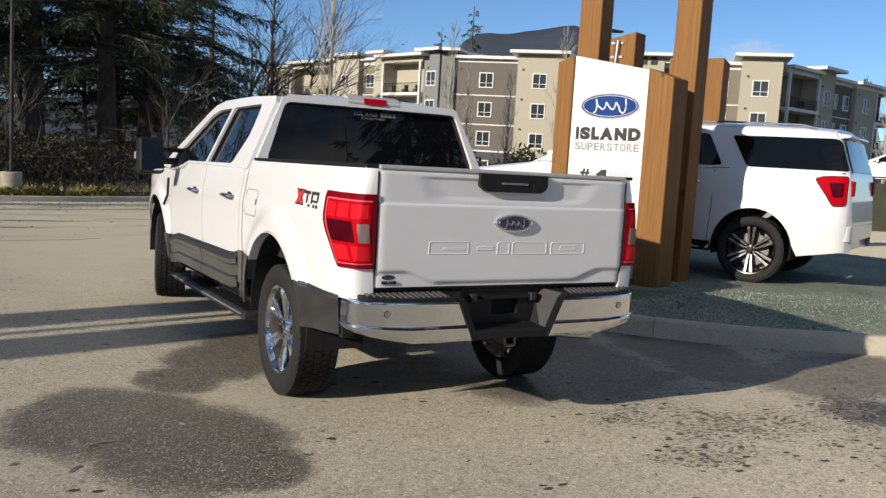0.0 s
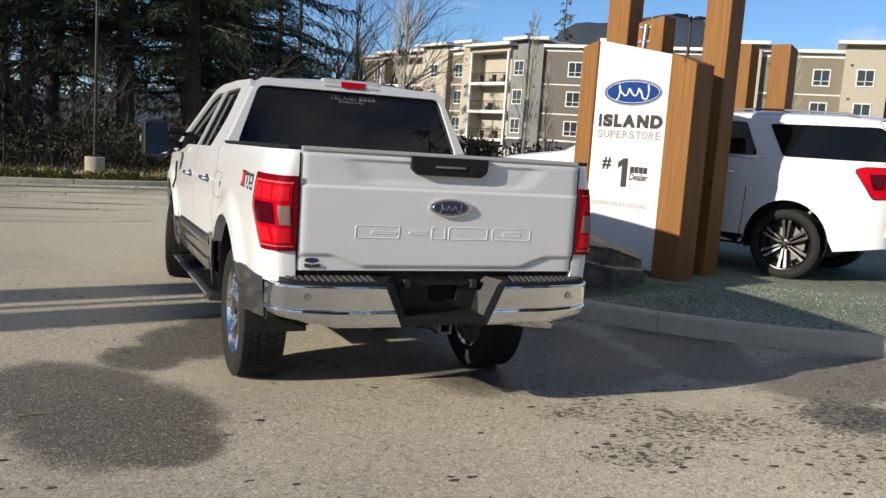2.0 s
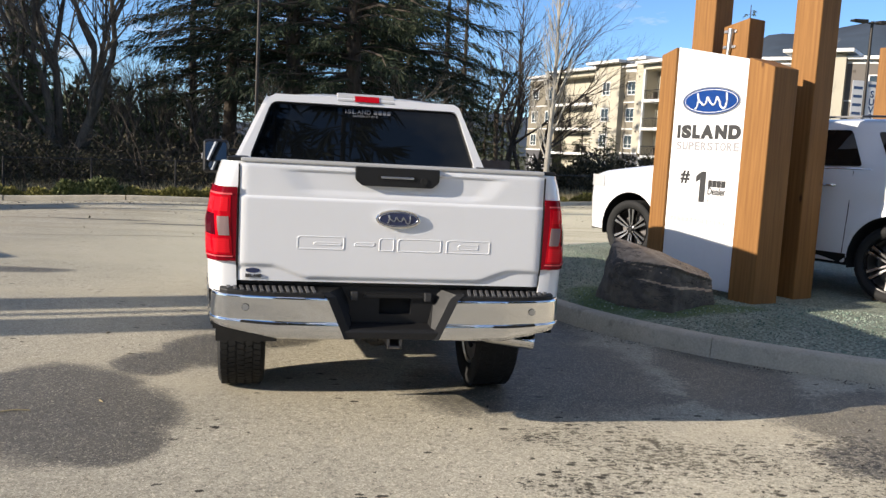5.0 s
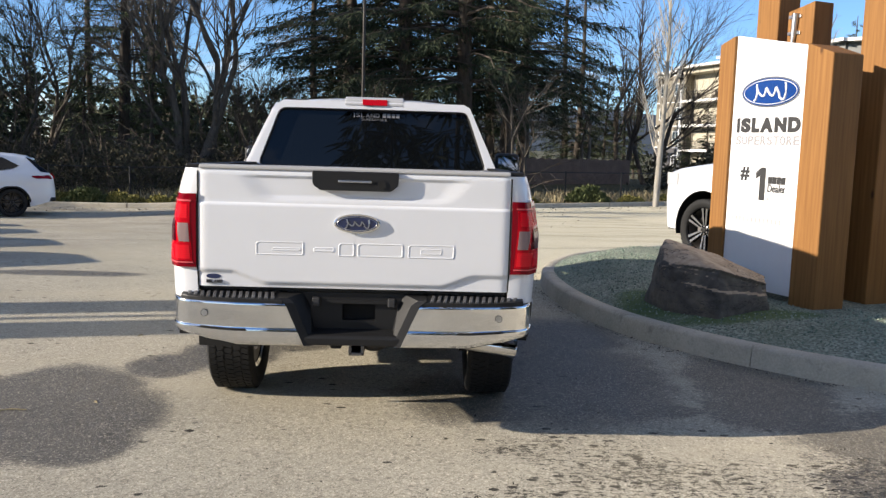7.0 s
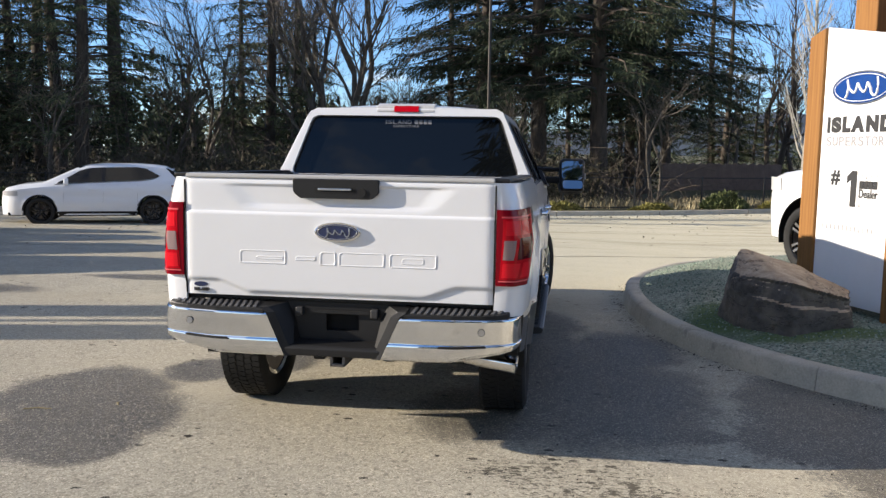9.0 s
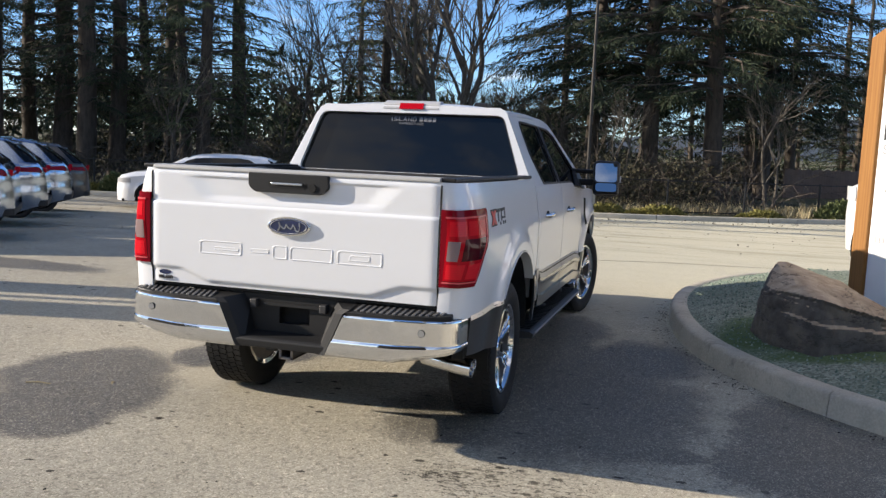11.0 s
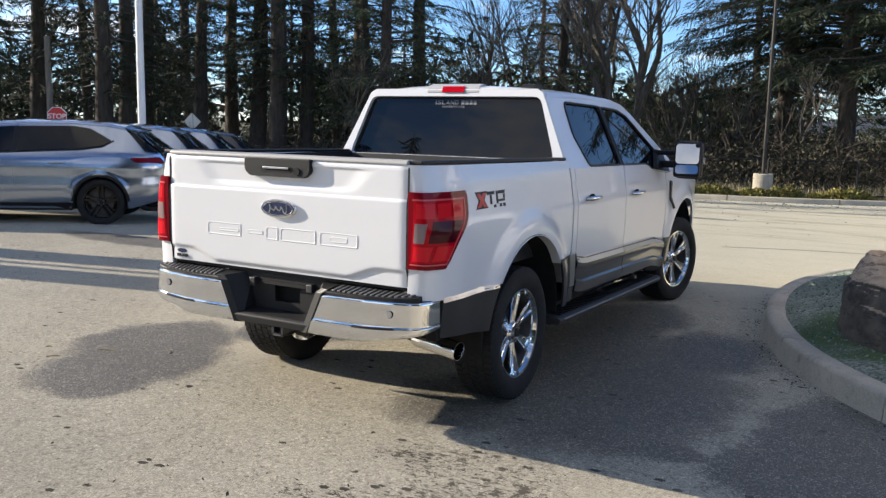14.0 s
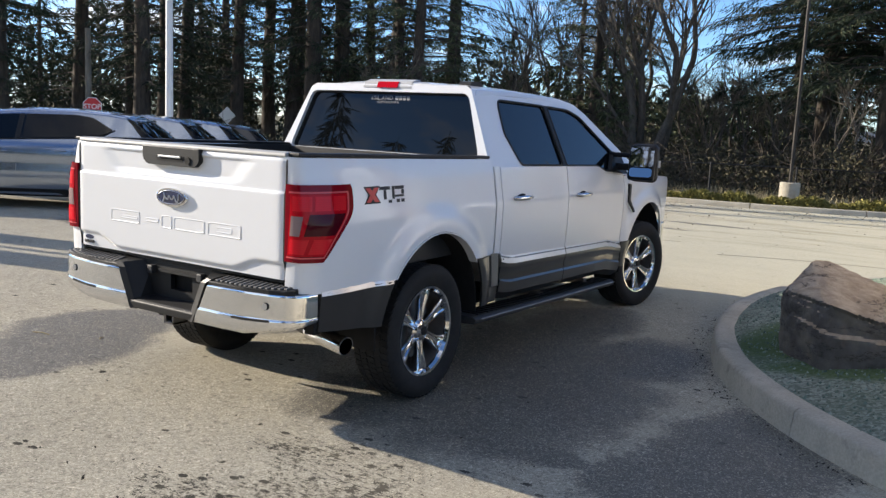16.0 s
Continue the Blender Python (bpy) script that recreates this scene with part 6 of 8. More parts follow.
def make_suv(name, label, spec, paint, m, group=""):
    V = thing(name, label, "SUV", m, group)
    B = Body(spec)
    stations = dense(spec["top"], 0.06)
    for c, cz, r in spec["arches"]:
        for k in range(-10, 11):
            y = c + r * 0.998 * math.sin(math.pi / 2 * k / 10)
            stations.append((y, B.zt(y)))
    i0, i1 = spec["top"][spec["i0"]][0], spec["top"][spec["i1"] - 1][0]
    head = [p for p in stations if p[0] >= i0]
    tail = [p for p in stations if p[0] <= i1]
    body = sorted([p for p in stations if i1 < p[0] < i0], key=lambda p: -p[0])
    clean = [body[0]] if body else []
    for p in body[1:]:
        if clean[-1][0] - p[0] > 0.008:
            clean.append(p)
    order = sorted(head, key=lambda p: p[1]) + clean + sorted(tail, key=lambda p: -p[1])
    bm = bmesh.new()
    cols = []
    for y, z in order:
        sec = B.section(y, z)
        ring = [bm.verts.new((-x, y, zz)) for x, zz in sec] + [bm.verts.new((x, y, zz)) for x, zz in sec[-2::-1]]
        cols.append(ring)
    for a, b in zip(cols, cols[1:]):
        for j in range(len(a) - 1):
            bm.faces.new((a[j], a[j + 1], b[j + 1], b[j]))
    for ring in (cols[0], cols[-1]):
        n = len(ring)
        for j in range(n // 2):
            q = [ring[j], ring[j + 1], ring[n - 2 - j], ring[n - 1 - j]]
            q = list(dict.fromkeys(q))
            if len(q) > 2:
                bm.faces.new(q)
    bmesh.ops.remove_doubles(bm, verts=bm.verts, dist=0.0004)
    body_ob = part("body", bm, paint, V, smooth=36)
    # inner dark tub so that arches and underside close
    r0 = spec["arches"][0][2]
    part("floor_pan", box(bmesh.new(), -0.78, 0.78, spec["top"][-1][0] + 0.50, spec["top"][0][0] - 0.15, spec["sill"] - 0.02, spec["sill"] + 0.06), M["gap"], V)
    for sx in (1, -1):
        for c, cz, r in spec["arches"]:
            wh = bmesh.new()
            patch(wh, lambda s, t: (lerp(0.55, B.side(c, cz + r) - 0.008, t), c + (r + 0.003) * math.cos(lerp(radians(-15), radians(195), s)), cz + (r + 0.003) * math.sin(lerp(radians(-15), radians(195), s))), 24, 1, 0.008, sx)
            part("wheel_house", wh, M["gap"], V, smooth=40)
            if spec.get("arch_trim"):
                at = bmesh.new()
                patch(at, lambda s, t: (lambda a: (B.side(c + r * math.cos(a), cz + r * math.sin(a)) + 0.006, c + (r - 0.004 + 0.045 * t) * math.cos(a), cz + (r - 0.004 + 0.045 * t) * math.sin(a)))(lerp(radians(2), radians(178), s)), 26, 2, 0.008, sx)
                part("arch_trim", at, M["black_plastic"], V, smooth=40)
            wheel(V, spec["wheel"], sx * spec["track"], c, spec["wheel"][0] - 0.004, sx)
        # side windows and the seams between doors
        for loop in spec["windows"]:
            lp = soften(loop, 0.04)
            g = bmesh.new()
            pane(g, lp, [], lambda u, v: (sx * (B.glass_x(u, v) + (0.013 if spec.get("bright") else 0.007)), u, v), 0.006, 5)
            part("side_window", g, M["tint"], V, "dark side window")
        if spec.get("pillar"):
            part("door_pillar", pane(bmesh.new(), spec["pillar"], [], lambda u, v: (sx * (B.glass_x(u, v) + 0.009), u, v), 0.006, 3), M["black_plastic"], V)
        sl = bmesh.new()
        tube(sl, [(sx * (B.glass_x(u, v) + 0.010), u, v) for u, v in spec["trim_line"]], 0.008, 5)
        part("window_trim", sl, M["chrome"] if spec.get("bright") else M["black_plastic"], V)
        for y in spec["seams"]:
            sm = bmesh.new()
            tube(sm, [(sx * (B.side(y + d, z) + 0.0005), y + d, z) for d, z in ((0.0, B.belt(y) - 0.005), (0.0, 0.85), (0.01, 0.65), (0.03, spec["sill"] + 0.08))], 0.006 if spec.get("bright") else 0.003, 4)
            part("door_seam", sm, M["gap"] if spec.get("bright") else M["cap_grey"], V)
        for y in spec["handles"]:
            z = B.belt(y) - (0.16 if spec.get("bright") else 0.10)
            part("door_handle", tube(bmesh.new(), [(sx * B.side(y, z), y - 0.11, z), (sx * (B.side(y, z) + 0.035), y - 0.08, z), (sx * (B.side(y, z) + 0.035), y + 0.08, z), (sx * B.side(y, z), y + 0.11, z)], 0.013, 8),
                 M["chrome"] if spec.get("bright") else paint, V, smooth=50)
        # sill trim
        st = bmesh.new()
        y0, y1 = spec["arches"][0][0] + r0 + 0.02, spec["arches"][1][0] - r0 - 0.02
        patch(st, lambda s, t: (B.side(lerp(y0, y1, s), spec["sill"] + 0.11 * t) + 0.008 - 0.03 * (1 - t), lerp(y0, y1, s), spec["sill"] - 0.03 + 0.12 * t), 8, 3, 0.012, sx)
        part("sill_trim", st, M["black_plastic"], V)
        # mirror
        my, mz = spec["mirror"]
        mx = B.side(my, mz)
        mb = part("door_mirror", box(bmesh.new(), sx * (mx + 0.04), sx * (mx + 0.24), my - 0.05, my + 0.07, mz - 0.02, mz + 0.15, 0.035, 3), paint, V, smooth=40)
        part("mirror_glass", box(bmesh.new(), sx * (mx + 0.06), sx * (mx + 0.22), my - 0.056, my - 0.05, mz, mz + 0.13, 0.002), M["mirror"], mb)
        part("mirror_foot", box(bmesh.new(), sx * (mx - 0.06), sx * (mx + 0.07), my - 0.02, my + 0.05, mz - 0.02, mz + 0.03, 0.01), M["black_plastic"], mb)
        # tail lamp following the rear corner
        if spec.get("lamp_shape"):
            tl = bmesh.new()
            pane(tl, soften(spec["lamp_shape"], 0.03), [], lambda u, v: (sx * (B.side(u, v) + 0.010), u, v), 0.008, 4)
            lens = part("tail_lamp", tl, M[spec.get("lamp_mat", "red_lens")], V, "red tail lamp")
            if spec.get("lamp_inner"):
                part("light_guide", pane(bmesh.new(), soften(spec["lamp_inner"], 0.02), [], lambda u, v: (sx * (B.side(u, v) + 0.014), u, v), 0.006, 4), M[spec.get("lamp_inner_mat", "bright_lens")], lens)
            lp = spec["lamp_shape"]
            part("lamp_surround", tube(bmesh.new(), [(sx * (B.side(u, v) + 0.009), u, v) for u, v in soften(lp, 0.03) + [soften(lp, 0.03)[0]]], 0.010, 6), M["gap"], lens)
            if spec.get("lamp_bar"):
                part("lamp_line", tube(bmesh.new(), [(sx * (B.side(u, v) + 0.016), u, v) for u, v in ((-0.50, 1.045), (-0.90, 1.05))], 0.010, 5), M["red_lens"], lens)
        if spec.get("wrap_glass"):
            part("corner_glass", pane(bmesh.new(), soften(spec["wrap_glass"], 0.02), [], lambda u, v: (sx * (B.glass_x(u, v) + 0.007), u, v), 0.006, 4), M["tint"], V, "dark corner glass")
        for y0, y1, za, zb_, mat in spec["tail"]:
            tl = bmesh.new()
            patch(tl, lambda s, t: (lambda y, z: (B.side(y, z) + 0.010, y - 0.010 * s, z))(lerp(y0 - (0.10 * (t - 0.5) if spec.get("wedge") else 0), y1, s), lerp(lerp(za, za + 0.05 * (1 if not spec.get("wedge") else 0), s), zb_, t)), 14, 5, 0.012, sx)
            part("tail_lamp", tl, M[mat], V, "red tail lamp" if mat == "red_lens" else "", smooth=40)
        rl = bmesh.new()
        xe = B.side(spec["rear_y"] + 0.02, spec["rear_lamp"][0])
        box(rl, sx * xe * 0.80, sx * xe * 0.97, spec["rear_y"] - 0.015, spec["rear_y"] + 0.06, *spec["rear_lamp"], 0.01)
        part("tail_lamp", rl, M["red_lens"], V, "red tail lamp")
        hl = bmesh.new()
        fy = spec["top"][0][0]
        patch(hl, lambda s, t: (lambda y, z: (B.side(y, z) + 0.010, y + 0.01, z))(lerp(fy - 0.42, fy - 0.03, s), lerp(spec["lamp_z"][0], spec["lamp_z"][1], t)), 10, 4, 0.012, sx)
        part("head_lamp", hl, M["clear_lens"], V, "clear head lamp", smooth=40)
        if spec.get("rails"):
            part("roof_rail", tube(bmesh.new(), [(sx * spec["roof_half"] * 0.93, y, B.zt(y) - 0.03 + dz) for y, dz in spec["rails"]], 0.012, 8), M["cap_grey"] if spec.get("bright") else M["black_plastic"], V, smooth=50)
    # screens
    for nm, (ya, za), (yb, zb2), f in (("windscreen", *spec["screen"], 0.90), ("rear_window", *spec["hatch"], 0.90)):
        def sf(s, t):
            y, z = lerp(ya, yb, t), lerp(za, zb2, t)
            kk = min(1.0, max(0.0, (z - B.belt(y)) / 0.50))
            wr = lerp(B.side(y, B.belt(y)) * 0.93, spec["roof_half"], kk) * f
            x = lerp(-1, 1, s)
            n = Vector((0, zb2 - za, -(yb - ya))).normalized()
            if n.z < 0:
                n = -n
            return (wr * x, y + n.y * 0.010, z + n.z * 0.010 - 0.05 * abs(x) ** 3 * kk)
        part(nm, patch(bmesh.new(), sf, 12, 8, 0.005), M["tint"] if nm == "rear_window" else M["glass"], V, smooth=60)
    ya, yb, zs = spec["spoiler"]
    hw = spec["roof_half"] * 0.93
    part("roof_spoiler", prism(bmesh.new(), [(ya, zs - 0.015), (ya, zs + 0.012), (yb, zs - 0.03), (yb - 0.01, zs - 0.055), (yb + 0.10, zs - 0.075)], -hw, hw, place=lambda u, v, w: (w, u, v - 0.05 * (abs(w) / hw) ** 3), bev=0.006), paint, V, "roof spoiler", smooth=40)
    ry = spec["rear_y"]
    part("rear_bumper", prism(bmesh.new(), soften([(-spec["bump_w"], ry + 0.20), (-spec["bump_w"] * 0.9, ry - 0.035), (spec["bump_w"] * 0.9, ry - 0.035), (spec["bump_w"], ry + 0.20)], 0.08), *spec["bump_z"], place=lambda u, v, w: (u, v, w), bev=0.012),
         M[spec["bump_mat"]], V, "lower rear bumper")
    part("grille", prism(bmesh.new(), soften([(-0.48, 0.52), (0.48, 0.52), (0.52, 0.84), (-0.52, 0.84)], 0.05), spec["top"][0][0] - 0.02, spec["top"][0][0] + 0.025), M["black_plastic"], V, "black front grille")
    return V


MID = {
    "top": [(3.80, 0.30), (3.82, 0.62), (3.79, 0.84), (3.68, 0.99), (3.35, 1.08), (2.78, 1.14), (2.35, 1.35), (1.98, 1.53), (1.65, 1.615), (1.20, 1.65), (0.5, 1.655), (-0.05, 1.62), (-0.36, 1.575), (-0.48, 1.505), (-0.90, 1.13), (-0.98, 1.03), (-1.01, 0.82), (-1.03, 0.62), (-0.94, 0.40)],
    "i0": 3, "i1": 15, "width": [(-1.03, 0.62), (-0.97, 0.74), (-0.88, 0.83), (-0.70, 0.90), (-0.40, 0.945), (0.0, 0.96), (1.4, 0.965), (2.8, 0.95), (3.4, 0.89), (3.65, 0.78), (3.82, 0.58)],
    "belt": [(-1.0, 1.13), (-0.6, 1.125), (0.8, 1.08), (2.8, 1.01), (3.8, 0.90)], "sill": 0.27, "tail_lift": (-0.45, 0.16), "arches": [(0.0, 0.37, 0.405), (2.85, 0.37, 0.405)],
    "tuck": [(0.2, 0.93), (0.4, 0.975), (0.62, 1.0), (0.78, 0.985), (0.92, 0.995), (1.12, 0.955)], "roof_half": 0.60, "track": 0.815,
    "wheel": (0.37, 0.25, 0.262, 5, True, 0.62, "dark_alloy", 26),
    "windows": [[(-0.17, 1.325), (-0.03, 1.255), (0.30, 1.205), (1.24, 1.160), (1.24, 1.535), (0.45, 1.550), (0.18, 1.515)], [(1.30, 1.158), (2.44, 1.105), (2.30, 1.185), (1.88, 1.44), (1.66, 1.51), (1.30, 1.535)]],
    "pillar": [(1.23, 1.160), (1.31, 1.157), (1.31, 1.535), (1.23, 1.535)],
    "trim_line": [(-0.19, 1.335), (-0.03, 1.240), (0.30, 1.190), (1.24, 1.145), (2.48, 1.085)], "seams": [0.40, 1.27, 2.26], "handles": [0.62, 1.52], "mirror": (2.16, 1.10),
    "tail": [], "lamp_shape": [(-0.46, 1.062), (-0.90, 1.078), (-0.955, 0.985), (-0.56, 1.005)], "lamp_mat": "deep_lens", "lamp_bar": True, "rear_lamp": (0.99, 1.07), "rear_y": -1.0, "lamp_z": (0.78, 0.90),
    "screen": ((2.76, 1.14), (1.80, 1.595)), "hatch": ((-0.885, 1.16), (-0.51, 1.49)), "wrap_glass": [(-0.33, 1.545), (-0.47, 1.49), (-0.875, 1.15), (-0.68, 1.17)], "spoiler": (-0.22, -0.55, 1.58), "bump_w": 0.84, "bump_z": (0.40, 0.50), "bump_mat": "black_plastic", "rails": None, "bright": False, "arch_trim": True,
}
BIG = {
    "top": [(4.38, 0.34), (4.42, 0.70), (4.40, 1.00), (4.30, 1.09), (4.0, 1.17), (3.08, 1.29), (2.70, 1.52), (2.34, 1.76), (2.05, 1.85), (1.5, 1.905), (0.5, 1.925), (-0.4, 1.915), (-0.78, 1.88), (-0.88, 1.72), (-1.00, 1.36), (-1.03, 1.10), (-1.06, 0.76), (-1.00, 0.58)],
    "i0": 3, "i1": 15, "width": [(-1.06, 0.76), (-1.0, 0.87), (-0.88, 0.94), (-0.65, 0.985), (0.0, 1.01), (3.3, 1.0), (3.9, 0.96), (4.25, 0.85), (4.42, 0.66)],
    "belt": [(-1.1, 1.34), (0.8, 1.33), (3.0, 1.27), (4.4, 1.05)], "sill": 0.36, "tail_lift": (-0.45, 0.10), "arches": [(0.0, 0.43, 0.465), (3.45, 0.43, 0.465)],
    "tuck": [(0.3, 0.945), (0.55, 0.98), (0.78, 1.0), (0.98, 0.985), (1.15, 0.992), (1.33, 0.96)], "roof_half": 0.71, "track": 0.855,
    "wheel": (0.400, 0.285, 0.290, 6, True, 0.62, "two_tone", 48),
    "windows": [[(-0.985, 1.385), (0.13, 1.385), (0.38, 1.755), (-0.80, 1.755), (-0.86, 1.72)], [(0.42, 1.385), (1.52, 1.365), (1.50, 1.765), (0.66, 1.765)], [(1.60, 1.365), (2.80, 1.33), (2.35, 1.64), (2.12, 1.735), (1.58, 1.765)]],
    "trim_line": [(-0.95, 1.358), (0.6, 1.352), (2.95, 1.30)], "seams": [0.50, 1.56, 2.80], "handles": [0.78, 1.82], "mirror": (2.62, 1.31),
    "tail": [], "lamp_shape": [(-0.655, 1.285), (-0.74, 1.315), (-0.985, 1.325), (-0.985, 1.00), (-0.86, 0.985), (-0.79, 1.10)], "lamp_inner": [(-0.80, 1.245), (-0.955, 1.255), (-0.955, 1.09), (-0.86, 1.08)], "lamp_inner_mat": "dark_lens", "rear_lamp": (1.10, 1.28), "rear_y": -1.03, "lamp_z": (0.94, 1.10),
    "screen": ((3.06, 1.32), (2.20, 1.80)), "hatch": ((-0.995, 1.38), (-0.875, 1.78)), "spoiler": (-0.60, -0.93, 1.885), "bump_w": 0.93, "bump_z": (0.58, 0.76), "bump_mat": "white_paint",
    "rails": [(-0.55, 0.0), (-0.4, 0.022), (0.5, 0.028), (1.5, 0.024), (1.7, 0.0)], "bright": True, "arch_trim": False,
}

big = make_suv("large_suv", "white full-size SUV with privacy glass parked on the gravel", BIG, M["white_paint"], pose(9.08, 7.62, 0.272, 0, 0, 26.9))
HEAD, ROW = 114.2, 128.0
make_suv("white_crossover", "white crossover SUV with black wheels parked across the lot", MID, M["white_paint"], pose(-7.68, 22.79, gz(-7.7, 22.3), 0, 0, HEAD))
first = make_suv("silver_crossover", "silver crossover SUV with black wheels in the parked row", MID, M["silver_paint"], pose(-6.18, 10.29, gz(0, 10.29), 0, 0, ROW), "parked row of crossovers")
for k in range(1, 4):
    x, y = -6.18 - 1.37 * k, 10.29 + 2.27 * k
    if k < 3:
        copy_thing(first, pose(x, y, gz(x, y), 0, 0, ROW))
    else:
        make_suv("dark_crossover", "black crossover SUV at the end of the parked row", MID, M["blue_grey_paint"], pose(x, y, gz(x, y), 0, 0, ROW), "parked row of crossovers")
POLE_WHITE, POLE_BANNER = (-16.5, 20.1), (26.6, 33.0)


# ---------------------------------------------------------------- vegetation
M["bark"] = make_bark("conifer_bark", (0.034, 0.027, 0.021), (0.100, 0.079, 0.061))
M["grey_bark"] = make_bark("grey_bark", (0.05, 0.043, 0.035), (0.15, 0.13, 0.105), 10)
M["pale_bark"] = make_bark("pale_bark", (0.22, 0.20, 0.165), (0.46, 0.43, 0.37), 9)
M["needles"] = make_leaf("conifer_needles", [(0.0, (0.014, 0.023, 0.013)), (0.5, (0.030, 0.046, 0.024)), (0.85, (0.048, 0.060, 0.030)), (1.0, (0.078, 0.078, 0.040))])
# paler needles: sunlight on the firs put into their colour
M["lit_needles"] = make_leaf("young_conifer_needles", [(0.0, (0.032, 0.044, 0.024)), (0.5, (0.074, 0.094, 0.046)), (1.0, (0.145, 0.155, 0.080))])
M["brush"] = make_leaf("undergrowth_leaves", [(0.0, (0.024, 0.024, 0.014)), (0.5, (0.05, 0.048, 0.026)), (0.8, (0.085, 0.072, 0.042)), (1.0, (0.12, 0.10, 0.06))])
M["heather"] = make_leaf("low_shrub_leaves", [(0.0, (0.09, 0.085, 0.026)), (0.5, (0.20, 0.18, 0.05)), (1.0, (0.34, 0.29, 0.09))])
M["laurel"] = make_leaf("evergreen_shrub_leaves", [(0.0, (0.05, 0.065, 0.024)), (0.6, (0.115, 0.135, 0.05)), (1.0, (0.21, 0.22, 0.10))])
M["dry_grass"] = make_leaf("dry_grass_blades", [(0.0, (0.20, 0.155, 0.085)), (0.5, (0.33, 0.265, 0.155)), (1.0, (0.48, 0.40, 0.25))])


class Cloud:
    """Collects loose blades and tubes as raw vertices and faces."""

    def __init__(self):
        self.v, self.f = [], []

    def blade(self, p, d, side, ln, wd):
        """A narrow leaf from p along d."""
        n = len(self.v)
        q = p + d * ln
        m = p + d * (ln * 0.45)
        self.v += [p, m + side * wd, q, m - side * wd]
        self.f.append((n, n + 1, n + 2, n + 3))

    def limb(self, pts, r0, r1, sides=5):
        n0 = len(self.v)
        k = len(pts)
        for i, p in enumerate(pts):
            d = (pts[min(i + 1, k - 1)] - pts[max(i - 1, 0)])
            d = d.normalized() if d.length > 1e-6 else Vector((0, 0, 1))
            a = d.orthogonal().normalized()
            b = d.cross(a)
            r = lerp(r0, r1, i / max(1, k - 1))
            for j in range(sides):
                t = 2 * math.pi * j / sides
                self.v.append(p + a * (r * math.cos(t)) + b * (r * math.sin(t)))
        for i in range(k - 1):
            for j in range(sides):
                a0, b0 = n0 + i * sides + j, n0 + i * sides + (j + 1) % sides
                self.f.append((a0, b0, b0 + sides, a0 + sides))

    def mesh(self, name, mat, smooth=False):
        me = bpy.data.meshes.new(name)
        me.from_pydata([tuple(p) for p in self.v], [], self.f)
        me.materials.append(mat)
        if smooth:
            me.shade_smooth()
        me.update()
        return me


def rv(r, s=1.0):
    return Vector((r.uniform(-s, s), r.uniform(-s, s), r.uniform(-s, s)))


def conifer(seed, h, clear, reach, trunk_r, step, twigs, blade, droop=0.35, thin=1.0, far=False, full=False, mat="needles"):
    """A fir: trunk, whorls of drooping limbs, and sprays of needles along twigs."""
    r = random.Random(seed)
    tr, cr = Cloud(), Cloud()
    lean = Vector((r.uniform(-0.02, 0.02), r.uniform(-0.02, 0.02), 0))
    axis = lambda z: Vector((lean.x * z + 0.10 * math.sin(z * 0.35 + seed), lean.y * z + 0.10 * math.cos(z * 0.3 + seed), z))
    tr.limb([axis(h * k / 10) for k in range(11)], trunk_r, 0.03, 6 if far else 10)
    z = clear
    while z < h - 0.4:
        f = (z - clear) / (h - clear)
        L0 = reach * (1 - f) ** 0.8 * (0.55 + 0.45 * min(1.0, f * 6 + 0.3))
        for b in range(r.choice((3, 4, 4, 5))):
            a = r.uniform(0, 2 * math.pi)
            L = L0 * r.uniform(0.55, 1.12)
            out = Vector((math.cos(a), math.sin(a), 0))
            zz = z + r.uniform(-0.3, 0.3)
            p0 = axis(max(0.2, zz))
            n = 4 if far else 6
            pts = []
            for k in range(n):
                t = k / (n - 1)
                pts.append(p0 + out * (L * t) + Vector((0, 0, L * (0.16 * t - droop * t * t + 0.10 * t ** 4))) + rv(r, 0.05 * L * t))
            tr.limb(pts, 0.014 * L + 0.01, 0.006, 3)
            side = out.cross(Vector((0, 0, 1)))
            m = max(3, int(twigs * L * (1.0 if full or z < 10.5 else 0.22)))
            for q in range(m):
                t = r.uniform(0.14, 1.0) ** 0.8
                i = min(int(t * (n - 1)), n - 2)
                p = pts[i].lerp(pts[i + 1], t * (n - 1) - i)
                d = (out * r.uniform(0.2, 1.0) + side * r.uniform(-1.1, 1.1) + Vector((0, 0, r.uniform(-0.75, 0.12)))).normalized()
                tl = L * r.uniform(0.07, 0.2) * (1.25 - t * 0.5) * thin
                for w in range(3):
                    s = p + d * (tl * w / 3) + rv(r, 0.03)
                    dd = (d + rv(r, 0.42) + Vector((0, 0, -0.34))).normalized()
                    cr.blade(s, dd, dd.cross(rv(r)).normalized(), blade * r.uniform(0.9, 2.1), blade * r.uniform(0.07, 0.13))
        z += step * r.uniform(0.7, 1.3) * (1.0 if full or z < 12 else 1.8)
    return tr.mesh("trunk", M["bark"], True), cr.mesh("crown", M[mat])


